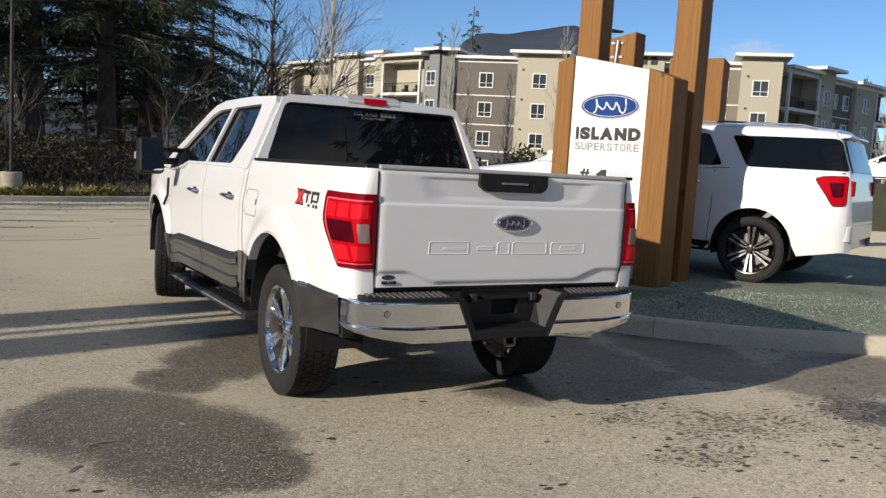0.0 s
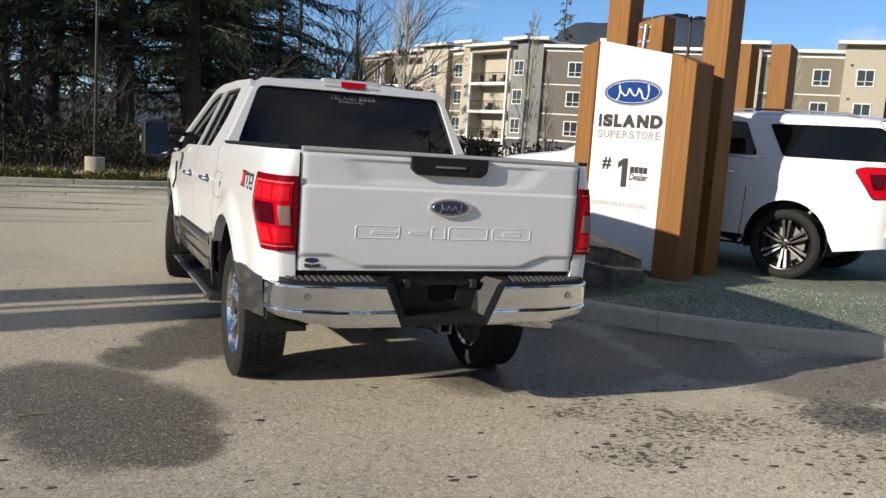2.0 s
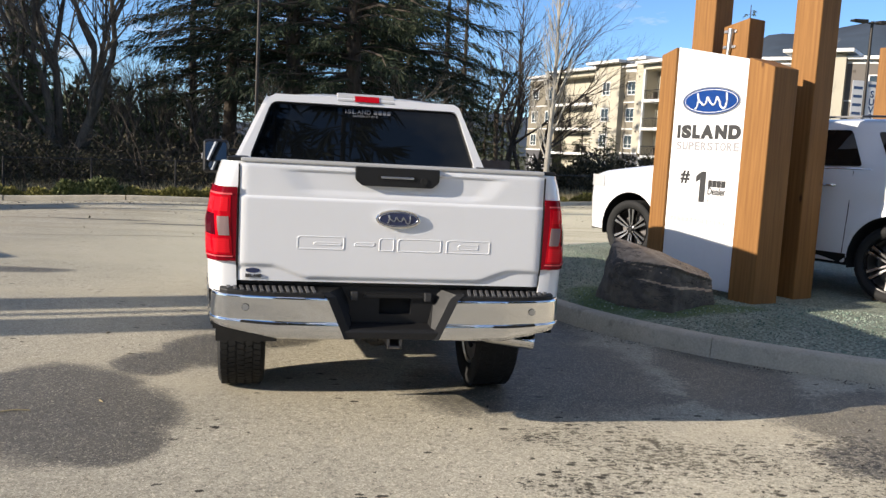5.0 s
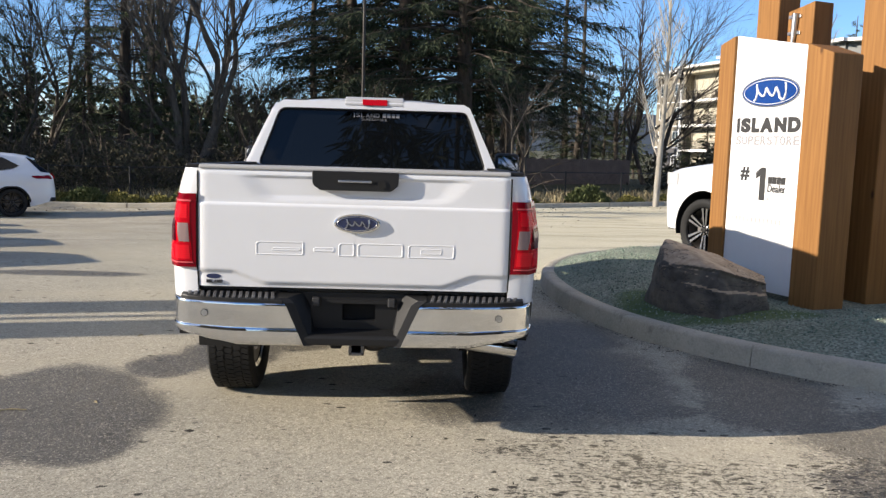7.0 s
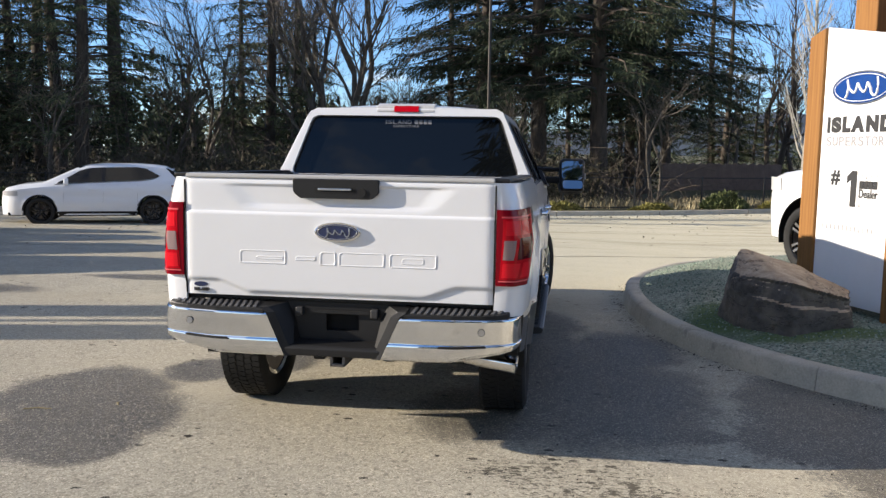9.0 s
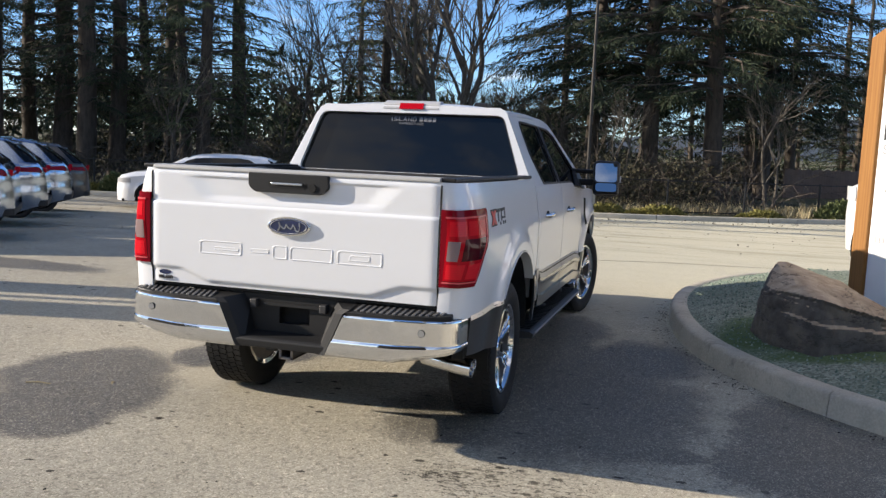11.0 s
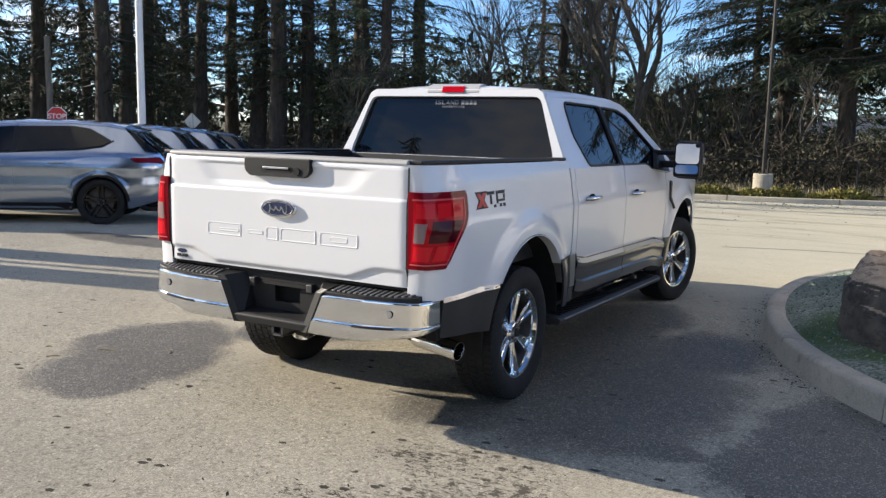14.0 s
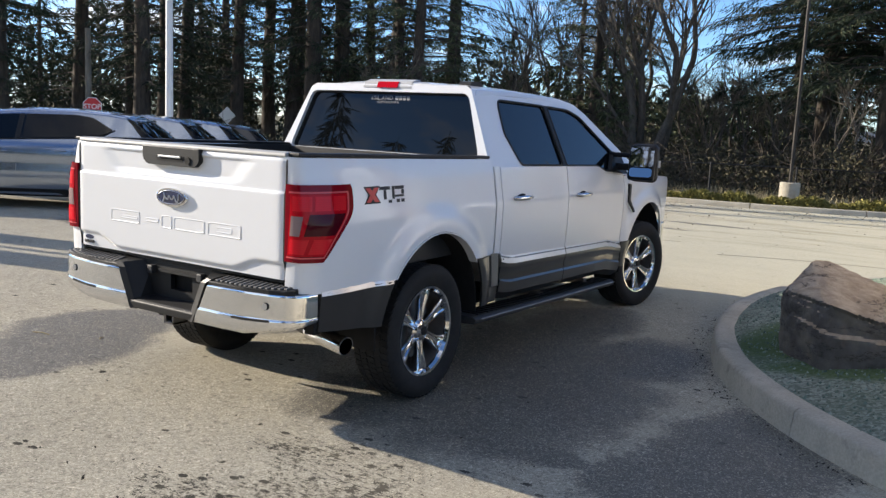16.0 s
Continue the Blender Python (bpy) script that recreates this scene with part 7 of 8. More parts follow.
def bare_tree(seed, h, r0, spread_, depth, mat, stems=1, upright=0.5, leaf=0):
    """A winter tree: limbs that fork again and again."""
    r = random.Random(seed)
    tr, tw, lv = Cloud(), Cloud(), Cloud()

    def grow(p, d, L, rad, lev):
        n = 5 if lev < 3 else 3
        pts = [p]
        dd = d.copy()
        for k in range(n):
            dd = (dd + rv(r, 0.16) + Vector((0, 0, 0.05 * upright))).normalized()
            pts.append(pts[-1] + dd * (L / n))
        (tr if lev < 2 else tw).limb(pts, rad, rad * 0.55, 7 if lev < 2 else 3)
        if lev >= depth:
            for q in range(leaf):
                cr = rv(r).normalized()
                lv.blade(pts[-1] + rv(r, 0.25), cr, cr.orthogonal().normalized(), 0.10, 0.03)
            return
        kids = r.choice((2, 3, 3)) if lev else r.choice((3, 4))
        for k in range(kids + (2 if lev in (1, 2) else 0)):
            t = r.uniform(0.35, 1.0) if k else 1.0
            i = min(int(t * n), n - 1)
            q = pts[i].lerp(pts[i + 1], t * n - i)
            nd = (dd * lerp(0.55, 1.15, upright) + rv(r, spread_)).normalized()
            nd.z = nd.z * 0.8 + 0.25 * upright
            grow(q, nd.normalized(), L * r.uniform(0.52, 0.78), rad * r.uniform(0.38, 0.6), lev + 1)

    for s in range(stems):
        a = 2 * math.pi * s / max(1, stems) + seed
        base = Vector((0.35 * math.cos(a), 0.35 * math.sin(a), -0.2)) if stems > 1 else Vector((0, 0, -0.2))
        d = Vector((0.22 * math.cos(a), 0.22 * math.sin(a), 1)).normalized() if stems > 1 else Vector((0.03, 0.02, 1)).normalized()
        grow(base, d, h * r.uniform(0.30, 0.38), r0 * r.uniform(0.75, 1.0), 0)
    return tr.mesh("trunk", M[mat], True), tw.mesh("branchwork", M[mat])


def poplar(seed, h, mat):
    """A slim young street tree: one white stem and steep upswept branches."""
    r = random.Random(seed)
    tr, tw = Cloud(), Cloud()
    ax = lambda z: Vector((0.05 * math.sin(z * 0.6 + seed), 0.05 * math.cos(z * 0.5), z))
    tr.limb([ax(h * k / 10 - 0.1) for k in range(11)], 0.11, 0.012, 7)
    for k in range(46):
        z = lerp(1.5, h * 0.93, (k / 46) ** 0.9)
        a = r.uniform(0, 6.28)
        L = r.uniform(0.7, 1.0) * lerp(2.6, 0.7, z / h)
        out = Vector((math.cos(a), math.sin(a), 0))
        pts = [ax(z) + out * (L * 0.36 * t ** 0.7) + Vector((0, 0, L * t * 0.95)) + rv(r, 0.03 * t) for t in [j / 5 for j in range(6)]]
        tw.limb(pts, 0.022 * L / 2 + 0.006, 0.004, 4)
        for q in range(6):
            t = r.uniform(0.25, 0.95)
            p = pts[int(t * 5)]
            d = (out * r.uniform(0.1, 0.6) + rv(r, 0.35) + Vector((0, 0, 0.9))).normalized()
            tw.limb([p, p + d * L * 0.18, p + d * L * 0.34 + rv(r, 0.03)], 0.007, 0.003, 3)
    return tr.mesh("trunk", M[mat], True), tw.mesh("branchwork", M[mat])


def plant(name, label, category, meshes, m, group=""):
    T = thing(name, label, category, m, group)
    for me in meshes:
        o = new(me.name.split(".")[0], me)
        o.parent = T
    return T


def at(az, dist, z=-0.45, cx=4.5, cy=0.0):
    return (cx + dist * math.sin(radians(az)), cy + dist * math.cos(radians(az)), z)


FIR_A = conifer(3, 27, 4.2, 7.2, 0.40, 0.36, 24.0, 0.19, 0.42)
FIR_B = conifer(8, 25, 2.2, 4.6, 0.34, 0.48, 12.0, 0.21, 0.36)
# FIR_B again, its needles coloured as if sunlit
FIR_E = conifer(8, 25, 2.2, 4.6, 0.34, 0.48, 12.0, 0.21, 0.36, mat="lit_needles")
FIR_C = conifer(21, 28, 3.0, 4.4, 0.44, 0.56, 14.0, 0.18, 0.42)
FIR_D = conifer(34, 15, 0.8, 3.2, 0.20, 0.44, 9.5, 0.27, 0.22, full=True, mat="lit_needles")
FAR = conifer(55, 24, 1.0, 4.2, 0.26, 0.66, 3.4, 0.60, 0.32, far=True)
MAPLE = bare_tree(5, 17, 0.25, 0.58, 5, "grey_bark", stems=4, upright=0.75)
ALDER = bare_tree(12, 14, 0.20, 0.62, 5, "bark", stems=2, upright=0.75)
SAPLING = bare_tree(31, 14, 0.20, 0.62, 4, "grey_bark", stems=2, upright=0.75)
ASPEN = poplar(2, 8.6, "pale_bark")

rt = random.Random(77)


def tree(kind, az, dist, s=1.0, label="tall dark green fir with drooping limbs", name="fir_tree", group="edge firs"):
    x, y, z = at(az, dist)
    return plant(name, label, "tree", kind, Matrix.Translation((x, y, z)) @ Matrix.Rotation(rt.uniform(0, 6.28), 4, "Z") @ Matrix.Diagonal((s, s, s * rt.uniform(0.95, 1.05), 1)), group)


TALL = "tall fir with a bare lower trunk"
for az, d, s in ((-6.3, 45, 0.95), (-2.8, 41, 1.05), (1.2, 40, 1.1), (4.2, 46, 0.95), (5.7, 52, 0.78)):
    tree(FIR_A, az, d, s)
for az, d, s in ((-20.2, 47, 0.95), (-8.2, 52, 0.8), (3.4, 54, 1.0), (9.4, 60, 0.7), (-18.0, 58, 0.85), (-21.6, 60, 0.8), (-31.6, 42, 1.0), (-32.8, 46, 1.0), (-35.0, 52, 1.0), (-6.5, 60, 0.8), (8.6, 62, 0.8), (-58.0, 55, 1.0), (-66.0, 50, 1.0), (-44.5, 58, 1.0), (-50.5, 60, 1.0)):
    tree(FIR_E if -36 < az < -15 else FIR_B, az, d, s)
for az, d, s in ((-36.8, 45, 1.0), (-38.6, 44, 1.1), (-39.9, 47, 1.1), (-41.6, 52, 1.0), (-43.4, 47, 0.9), (-46.8, 50, 1.0), (-48.0, 47, 1.0), (-49.3, 45, 1.05), (-53.0, 49, 1.0), (-57.2, 46, 1.0), (-59.0, 46, 1.1), (-62.5, 50, 1.0), (-70.0, 48, 1.0), (-33.6, 56, 1.0), (-29.3, 48, 1.0)):
    tree(FIR_C, az, d, s, TALL, group="bare-trunked firs")
for az, d, s in ((11.2, 60, 0.62), (12.5, 66, 0.66), (10.2, 62, 0.55), (13.3, 70, 0.5), (-11.0, 54, 0.45), (-12.8, 60, 0.5), (-14.6, 54, 0.4), (-9.6, 62, 0.55), (-22.5, 46, 0.5), (-25.5, 48, 0.5), (-18.8, 41, 0.55), (-29.0, 42, 0.45)):
    tree(FIR_D, az, d, s, "young bushy fir in the verge", group="young firs")
for az, d, s in ((-16.4, 41, 1.0), (-18.2, 52, 0.85), (-24.5, 56, 0.8)):
    tree(MAPLE, az, d, s, "large leafless tree with tangled limbs", "bare_tree", "leafless trees")
for az, d, s in ((12.2, 58, 1.1), (9.8, 54, 0.8), (14.1, 57, 1.0), (-10.6, 46, 0.55), (-13.2, 52, 0.6), (-11.8, 56, 0.7), (-14.6, 58, 0.7), (-9.2, 50, 0.6), (-8.0, 42, 0.5), (-12.6, 44, 0.45), (-4.6, 37, 0.5), (4.8, 37, 0.5), (-33.5, 40, 0.55), (-26.5, 44, 0.6)):
    tree(ALDER if s > 0.9 else SAPLING, az, d, s, "slim leafless tree with grey bark", "bare_tree", "leafless trees")
for k in range(30):
    az = -78 + k * 3.1 + rt.uniform(-1.0, 1.0)
    if -29.0 < az < -7.0 or az > 8:
        continue
    tree(FAR, az, rt.uniform(70, 110), rt.uniform(0.85, 1.15), "distant fir in the wood", group="wood behind")
# unseen trees added behind the walk, to show in the glass and paint
for az, d in [(100 + 6.1 * k + 2.4 * math.sin(k * 2.1), 48 + 7 * math.sin(k * 1.3)) for k in range(16)]:
    tree(FAR, az, d, rt.uniform(0.75, 1.0), "unseen fir added for reflections", group="trees across the road")
TALL_FAR = conifer(57, 26, 1.0, 5.2, 0.3, 0.8, 3.6, 0.95, 0.3, far=True, full=True)
for k in (0, 1, 2, 3):
    tree(TALL_FAR, 136 + 4.4 * k + rt.uniform(-1, 1), rt.uniform(33, 38), rt.uniform(1.0, 1.2), "tall unseen fir added for reflections", group="trees across the road")
# an unseen low belt of firs towards the sun, added for the side glass
for k in range(1, 11):
    tree(FAR, -150 + 6.4 * k + rt.uniform(-1.5, 1.5), rt.uniform(62, 74), rt.uniform(0.42, 0.56), "unseen fir added for reflections", group="trees across the road")
# beyond the flats
for az, d, s in ((28.4, 125, 1.62), (26.5, 120, 1.28), (53.3, 120, 1.05), (20.4, 125, 0.95), (19.6, 130, 1.0)):
    tree(FIR_D, az, d, s, "fir beyond the flats", group="firs beyond the flats")
for x, y, s in ((12.2, 31.6, 1.2), (21.9, 39.5, 1.05), (22.9, 39.2, 0.8), (26.7, 36.2, 1.05), (30.5, 47.0, 0.9), (38.0, 38.0, 1.0), (45.0, 30.5, 1.05)):
    plant("young_aspen", "young leafless aspen with a pale stem", "tree", ASPEN, Matrix.Translation((x, y, -0.45)) @ Matrix.Rotation(rt.uniform(0, 6), 4, "Z") @ Matrix.Diagonal((s, s, s, 1)), "young aspens")

for x, y, sc in ((21.6, 58.5, 0.30), (22.9, 57.8, 0.36), (24.4, 57.2, 0.34), (25.6, 58.6, 0.27)):
    plant("cedar_bush", "dark evergreen cedar beside the flats", "tree", FIR_D, Matrix.Translation((x, y, -0.6)) @ Matrix.Rotation(rt.uniform(0, 6), 4, "Z") @ Matrix.Diagonal((sc * 1.25, sc * 1.25, sc, 1)), "cedars by the flats")
# unseen firs added for the rear window and door mirror to reflect
for az, d, sc in ((178.0, 32, 1.05), (184.0, 36, 0.95), (187.2, 38, 1.0), (219.5, 46, 0.66), (223.5, 44, 0.60), (228.0, 47, 0.70)):
    tree(TALL_FAR, az, d, sc, "tall unseen fir added for reflections", group="trees across the road")


def thicket(seed, n, box_, hmax, blade, mat):
    """Loose undergrowth along the wood's edge, in clumps."""
    r = random.Random(seed)
    c = Cloud()
    az0, az1, d0, d1 = box_
    while n > 0:
        a = r.uniform(az0, az1)
        d = r.uniform(d0, d1)
        hh = hmax * (0.35 + 0.65 * max(0.0, noise.noise(Vector((a * 0.35, d * 0.2, seed))) + 0.45))
        cx, cy, cz = at(a, d)
        rad = r.uniform(0.5, 1.3)
        for k in range(r.randint(60, 120)):
            p = Vector((cx + r.gauss(0, rad * 0.5), cy + r.gauss(0, rad * 0.5), cz + hh * r.random() ** 0.8))
            dd = (rv(r) + Vector((0, 0, 0.35))).normalized()
            c.blade(p, dd, dd.cross(rv(r)).normalized(), blade * r.uniform(0.6, 1.6), blade * r.uniform(0.12, 0.30))
            n -= 1
    return c


tagged(new("undergrowth", thicket(5, 34000, (-29, 1.0, 33.5, 44), 2.2, 0.14, M["brush"]).mesh("undergrowth", M["brush"])), "dense brown and green undergrowth along the wood's edge", "undergrowth", kind="stuff")
tagged(new("wood_undergrowth", thicket(6, 15000, (-76, -29, 36, 50), 1.1, 0.20, M["brush"]).mesh("wood_undergrowth", M["brush"])), "low brown undergrowth between the fir trunks", "undergrowth", kind="stuff")
tagged(new("rear_undergrowth", thicket(9, 24000, (-76, 5, 52, 74), 2.4, 0.36, M["brush"]).mesh("rear_undergrowth", M["brush"])), "dark thicket deeper in the wood", "undergrowth", kind="stuff")
tagged(new("hedge_thicket", thicket(15, 16000, (14, 62, 46, 60), 2.6, 0.34, M["brush"]).mesh("hedge_thicket", M["brush"])), "dark hedge in front of the flats", "hedge", kind="stuff")
tagged(new("shrub_belt", thicket(31, 9000, (25, 41, 41, 50), 2.7, 0.20, M["brush"]).mesh("shrub_belt", M["brush"])), "brown winter shrubs in front of the flats", "shrubs", kind="stuff")
tagged(new("distant_wood", thicket(27, 16000, (-84, -27, 95, 125), 13.0, 1.0, M["needles"]).mesh("distant_wood", M["needles"])), "distant dark green wood behind the firs", "woodland", kind="stuff")
tagged(new("distant_hedge", thicket(28, 9000, (-27, -6, 80, 112), 8.0, 0.95, M["needles"]).mesh("distant_hedge", M["needles"])), "distant dark belt of trees", "woodland", kind="stuff")
# leafless brush: long thin twigs
_r = random.Random(41)
_c = Cloud()
for k in range(700):
    a, d = _r.uniform(-34, 5) if _r.random() < 0.8 else _r.uniform(-70, -30), _r.uniform(34, 42)
    p = Vector(at(a, d))
    dr = (rv(_r, 0.7) + Vector((0, 0, 1))).normalized()
    L = _r.uniform(1.2, 4.2)
    pts = [p]
    for q in range(5):
        dr = (dr + rv(_r, 0.35) - Vector((0, 0, 0.10 * q))).normalized()
        pts.append(pts[-1] + dr * L / 5)
    _c.limb(pts, 0.022, 0.006, 3)
    for q in (2, 3, 4):
        e = (rv(_r) + dr).normalized()
        _c.limb([pts[q], pts[q] + e * L * 0.18, pts[q] + e * L * 0.32 + rv(_r, 0.08)], 0.010, 0.004, 3)
tagged(new("bare_brush", _c.mesh("bare_brush", M["bark"])), "tangle of leafless grey twigs under the trees", "brush", kind="stuff")
# dry grass in the verge and the far field
_c = Cloud()
for k in range(30000):
    x = _r.uniform(-40, 24)
    y = far_y(x) + 1.6 + 7.5 * _r.random() ** 1.4
    if noise.noise(Vector((x * 0.3, y * 0.4, 3))) < -0.05:
        continue
    p = Vector((x, y, gz(x, y) - 0.05))
    d = (rv(_r, 0.5) + Vector((0, 0, 1))).normalized()
    _c.blade(p, d, d.cross(rv(_r)).normalized(), _r.uniform(0.14, 0.46), 0.016)
tagged(new("verge_grass", _c.mesh("verge_grass", M["dry_grass"])), "dry winter grass on the verge behind the kerb", "grass", kind="stuff")


def shrub_mesh(seed, rx, ry, h, mat, n, blade):
    r = random.Random(seed)
    c = Cloud()
    for k in range(n):
        a, q = r.uniform(0, 6.283), math.sqrt(r.random())
        lump = 0.75 + 0.35 * noise.noise(Vector((math.cos(a) * 2, math.sin(a) * 2, seed)))
        px, py = rx * q * math.cos(a) * lump, ry * q * math.sin(a) * lump
        top = h * (1 - q ** 2.6) * (0.75 + 0.5 * noise.noise(Vector((px * 3, py * 3, seed + 4)))) + 0.05
        p = Vector((px, py, max(0.02, top * r.uniform(0.55, 1.0))))
        d = (Vector((px * 0.8, py * 0.8, 0.6)) + rv(r, 0.6)).normalized()
        c.blade(p, d, d.cross(rv(r)).normalized(), blade * r.uniform(0.6, 1.5), blade * r.uniform(0.15, 0.32))
    return c.mesh("leaves", mat)


SHRUBS = [shrub_mesh(1, 1.2, 0.55, 0.36, M["heather"], 2400, 0.10), shrub_mesh(2, 1.0, 0.6, 0.55, M["laurel"], 2400, 0.13), shrub_mesh(3, 0.7, 0.5, 0.30, M["heather"], 1500, 0.09), shrub_mesh(4, 0.8, 0.6, 0.62, M["laurel"], 2000, 0.14)]
NAMES = ["low yellow-green heather behind the kerb", "leafy evergreen shrub behind the kerb", "small heather clump behind the kerb", "bushy evergreen shrub behind the kerb"]
x = -16.0
while x < 16:
    k = _r.choice((0, 0, 0, 2, 2, 1, 3))
    if 2.6 < x < 14 and _r.random() < 0.5:
        x += 0.9
        continue
    y = far_y(x) + _r.uniform(0.75, 1.1)
    s = _r.uniform(0.8, 1.15)
    tagged(new("kerb_shrub", SHRUBS[k]), NAMES[k], "shrub", "shrubs along the kerb").matrix_basis = Matrix.Translation((x, y, gz(x, y) + 0.04)) @ Matrix.Rotation(math.atan2(far_y(x + 0.5) - far_y(x - 0.5), 1.0) + _r.uniform(-0.2, 0.2), 4, "Z") @ Matrix.Diagonal((s, s, s * _r.uniform(0.85, 1.15), 1))
    x += _r.uniform(0.7, 1.5) if x < 2.6 else _r.uniform(1.0, 2.3)

# ---------------------------------------------------------------- lot edge: kerb, fences, posts
edge = thing("lot_kerb", "concrete kerb along the far edge of the lot", "kerb", kind="structure")
pts = spline(FAR_EDGE, False, 6)
run, seg = 0.0, [pts[0]]
for a, b in zip(pts, pts[1:]):
    n = max(1, int((Vector(b) - Vector(a)).length / 1.5))
    for k in range(1, n + 1):
        q = (lerp(a[0], b[0], k / n), lerp(a[1], b[1], k / n))
        seg.append(q)
        run += (Vector(b) - Vector(a)).length / n
        if run > 3.0:
            if -30 < seg[0][0] < 22 and not (2.75 < seg[0][0] < 3.2):
                part("kerb_length", kerb_run(bmesh.new(), seg, False, w=0.16, h=0.15), M["concrete"], edge, smooth=50)
            run, seg = 0.0, [(q[0] + 0.03, q[1] + 0.008)]

M["fence_black"] = simple("black_coated_steel", (0.012, 0.012, 0.013), 0.5, 0.3, grain=0.2)
M["fence_wood"] = simple("weathered_fence_boards", (0.20, 0.135, 0.10), 0.85, grain=0.3, scale=20)
fence = thing("chain_fence", "black steel fence along the verge", "fence")
fx = [-30 + 2.6 * k for k in range(19)]
fp = [(x, far_y(x) + 3.2) for x in fx]
for (x, y) in fp:
    z = gz(x, y) - 0.06
    part("fence_post", cyl(bmesh.new(), (x, y, z - 0.1), (x, y, z + 1.25), 0.035, n=8), M["fence_black"], fence)
for (a, b) in zip(fp, fp[1:]):
    for h in (1.2, 0.12):
        part("fence_rail", cyl(bmesh.new(), (a[0], a[1], gz(*a) + h - 0.06), (b[0], b[1], gz(*b) + h - 0.06), 0.018, n=6), M["fence_black"], fence)
_c = Cloud()
for (a, b) in zip(fp, fp[1:]):
    for k in range(9):
        for s in (1, -1):
            t0 = k / 9
            t1 = t0 + s * 0.42
            z0, z1 = 0.06, 1.14
            if t1 > 1:
                z1 = lerp(z0, z1, (1 - t0) / (t1 - t0)); t1 = 1.0
            if t1 < 0:
                z1 = lerp(z0, z1, t0 / (t0 - t1)); t1 = 0.0
            A, Bv = Vector((*a, gz(*a))), Vector((*b, gz(*b)))
            _c.limb([A.lerp(Bv, t0) + Vector((0, 0, z0)), A.lerp(Bv, t1) + Vector((0, 0, z1))], 0.003, 0.003, 3)
o = new("fence_mesh", _c.mesh("fence_mesh", M["fence_black"]))
o.parent = fence
o["kind"] = "stuff"
wf = thing("wooden_fence", "brown weathered board fence beyond the verge", "fence")
p0, p1 = Vector(at(5.5, 50)), Vector(at(12.8, 56))
nb = 52
for k in range(nb):
    a = p0.lerp(p1, k / nb)
    b = p0.lerp(p1, (k + 0.93) / nb)
    d = (b - a).normalized()
    nrm = Vector((-d.y, d.x, 0)) * 0.02
    bm = bmesh.new()
    h = 1.55 + 0.04 * math.sin(k * 1.7)
    vs = [a, b, b + nrm, a + nrm]
    lo_ = [bm.verts.new(v) for v in vs]
    hi_ = [bm.verts.new(v + Vector((0, 0, h))) for v in vs]
    bm.faces.new(lo_[::-1]); bm.faces.new(hi_)
    for i in range(4):
        bm.faces.new((lo_[i], lo_[(i + 1) % 4], hi_[(i + 1) % 4], hi_[i]))
    part("board", bm, M["fence_wood"], wf)


def lamp_post(x, y, h, r, mat, name, label, base_h=0.72, base_r=0.30, heads=True, lean=0.0):
    P = thing(name, label, "lamp post", Matrix.Translation((x, y, gz(x, y))) @ Matrix.Rotation(radians(lean), 4, "Y"))
    if base_h:
        part("concrete_base", lathe(bmesh.new(), [(0.001, base_h), (base_r - 0.02, base_h), (base_r, base_h - 0.02), (base_r, -0.1)], 28, axis="Z"), M["concrete"], P, "round concrete base", smooth=40)
        part("base_plate", box(bmesh.new(), -r * 2, r * 2, -r * 2, r * 2, base_h, base_h + 0.03), mat, P)
    part("pole", cyl(bmesh.new(), (0, 0, base_h), (0, 0, h), r, r * 0.75, 14), mat, P, smooth=40)
    if heads:
        for s in (1, -1):
            part("lamp_arm", cyl(bmesh.new(), (0, 0, h - 0.1), (s * 0.35, 0, h - 0.05), 0.03, n=8), mat, P)
            part("lamp_head", prism(bmesh.new(), soften([(s * 0.3, h - 0.10), (s * 0.95, h - 0.06), (s * 0.95, h + 0.02), (s * 0.3, h + 0.04)], 0.02), -0.16, 0.16, bev=0.01), mat, P)
    return P


M["bronze"] = simple("dark_bronze_pole", (0.03, 0.026, 0.022), 0.5, 0.4, grain=0.2)
M["white_pole"] = simple("white_painted_pole", (0.72, 0.73, 0.74), 0.4, grain=0.05)
M["utility"] = make_bark("weathered_pole", (0.13, 0.11, 0.085), (0.26, 0.23, 0.18))
lamp_post(1.2, 29.2, 9.0, 0.058, M["bronze"], "lot_lamp_post", "dark slim lamp post on a round concrete base")
lamp_post(*POLE_WHITE, 9.0, 0.13, M["white_pole"], "white_lamp_post", "white painted lamp post behind the parked row", base_h=0.6)
up = thing("utility_pole", "weathered round wooden utility pole", "pole", Matrix.Translation(at(-54.6, 44, -0.4, 6.38, 0.85)))
part("pole", cyl(bmesh.new(), (0, 0, -0.2), (0, 0, 5.6), 0.15, 0.13, 14), M["utility"], up, smooth=40)
st = thing("stop_sign", "red eight-sided stop sign on a steel post", "sign", Matrix.Translation(at(-54.4, 38, -0.4, 6.38, 0.85)) @ Matrix.Rotation(radians(54), 4, "Z"))
part("post", box(bmesh.new(), -0.03, 0.03, 0.0, 0.05, 0, 2.0), M["satin_metal"], st)
octo = [(0.38 * math.cos(radians(22.5 + 45 * k)), 2.05 + 0.38 * math.sin(radians(22.5 + 45 * k))) for k in range(8)]
part("plate_rim", prism(bmesh.new(), octo, -0.012, 0.0), M["panel"], st)
plate = part("plate", prism(bmesh.new(), [(u * 0.93, 2.05 + (v - 2.05) * 0.93) for u, v in octo], -0.016, -0.011), M["sticker_red"], st)
bm, a, b = text_mesh("STOP", 0.27, 0.004, 0.004)
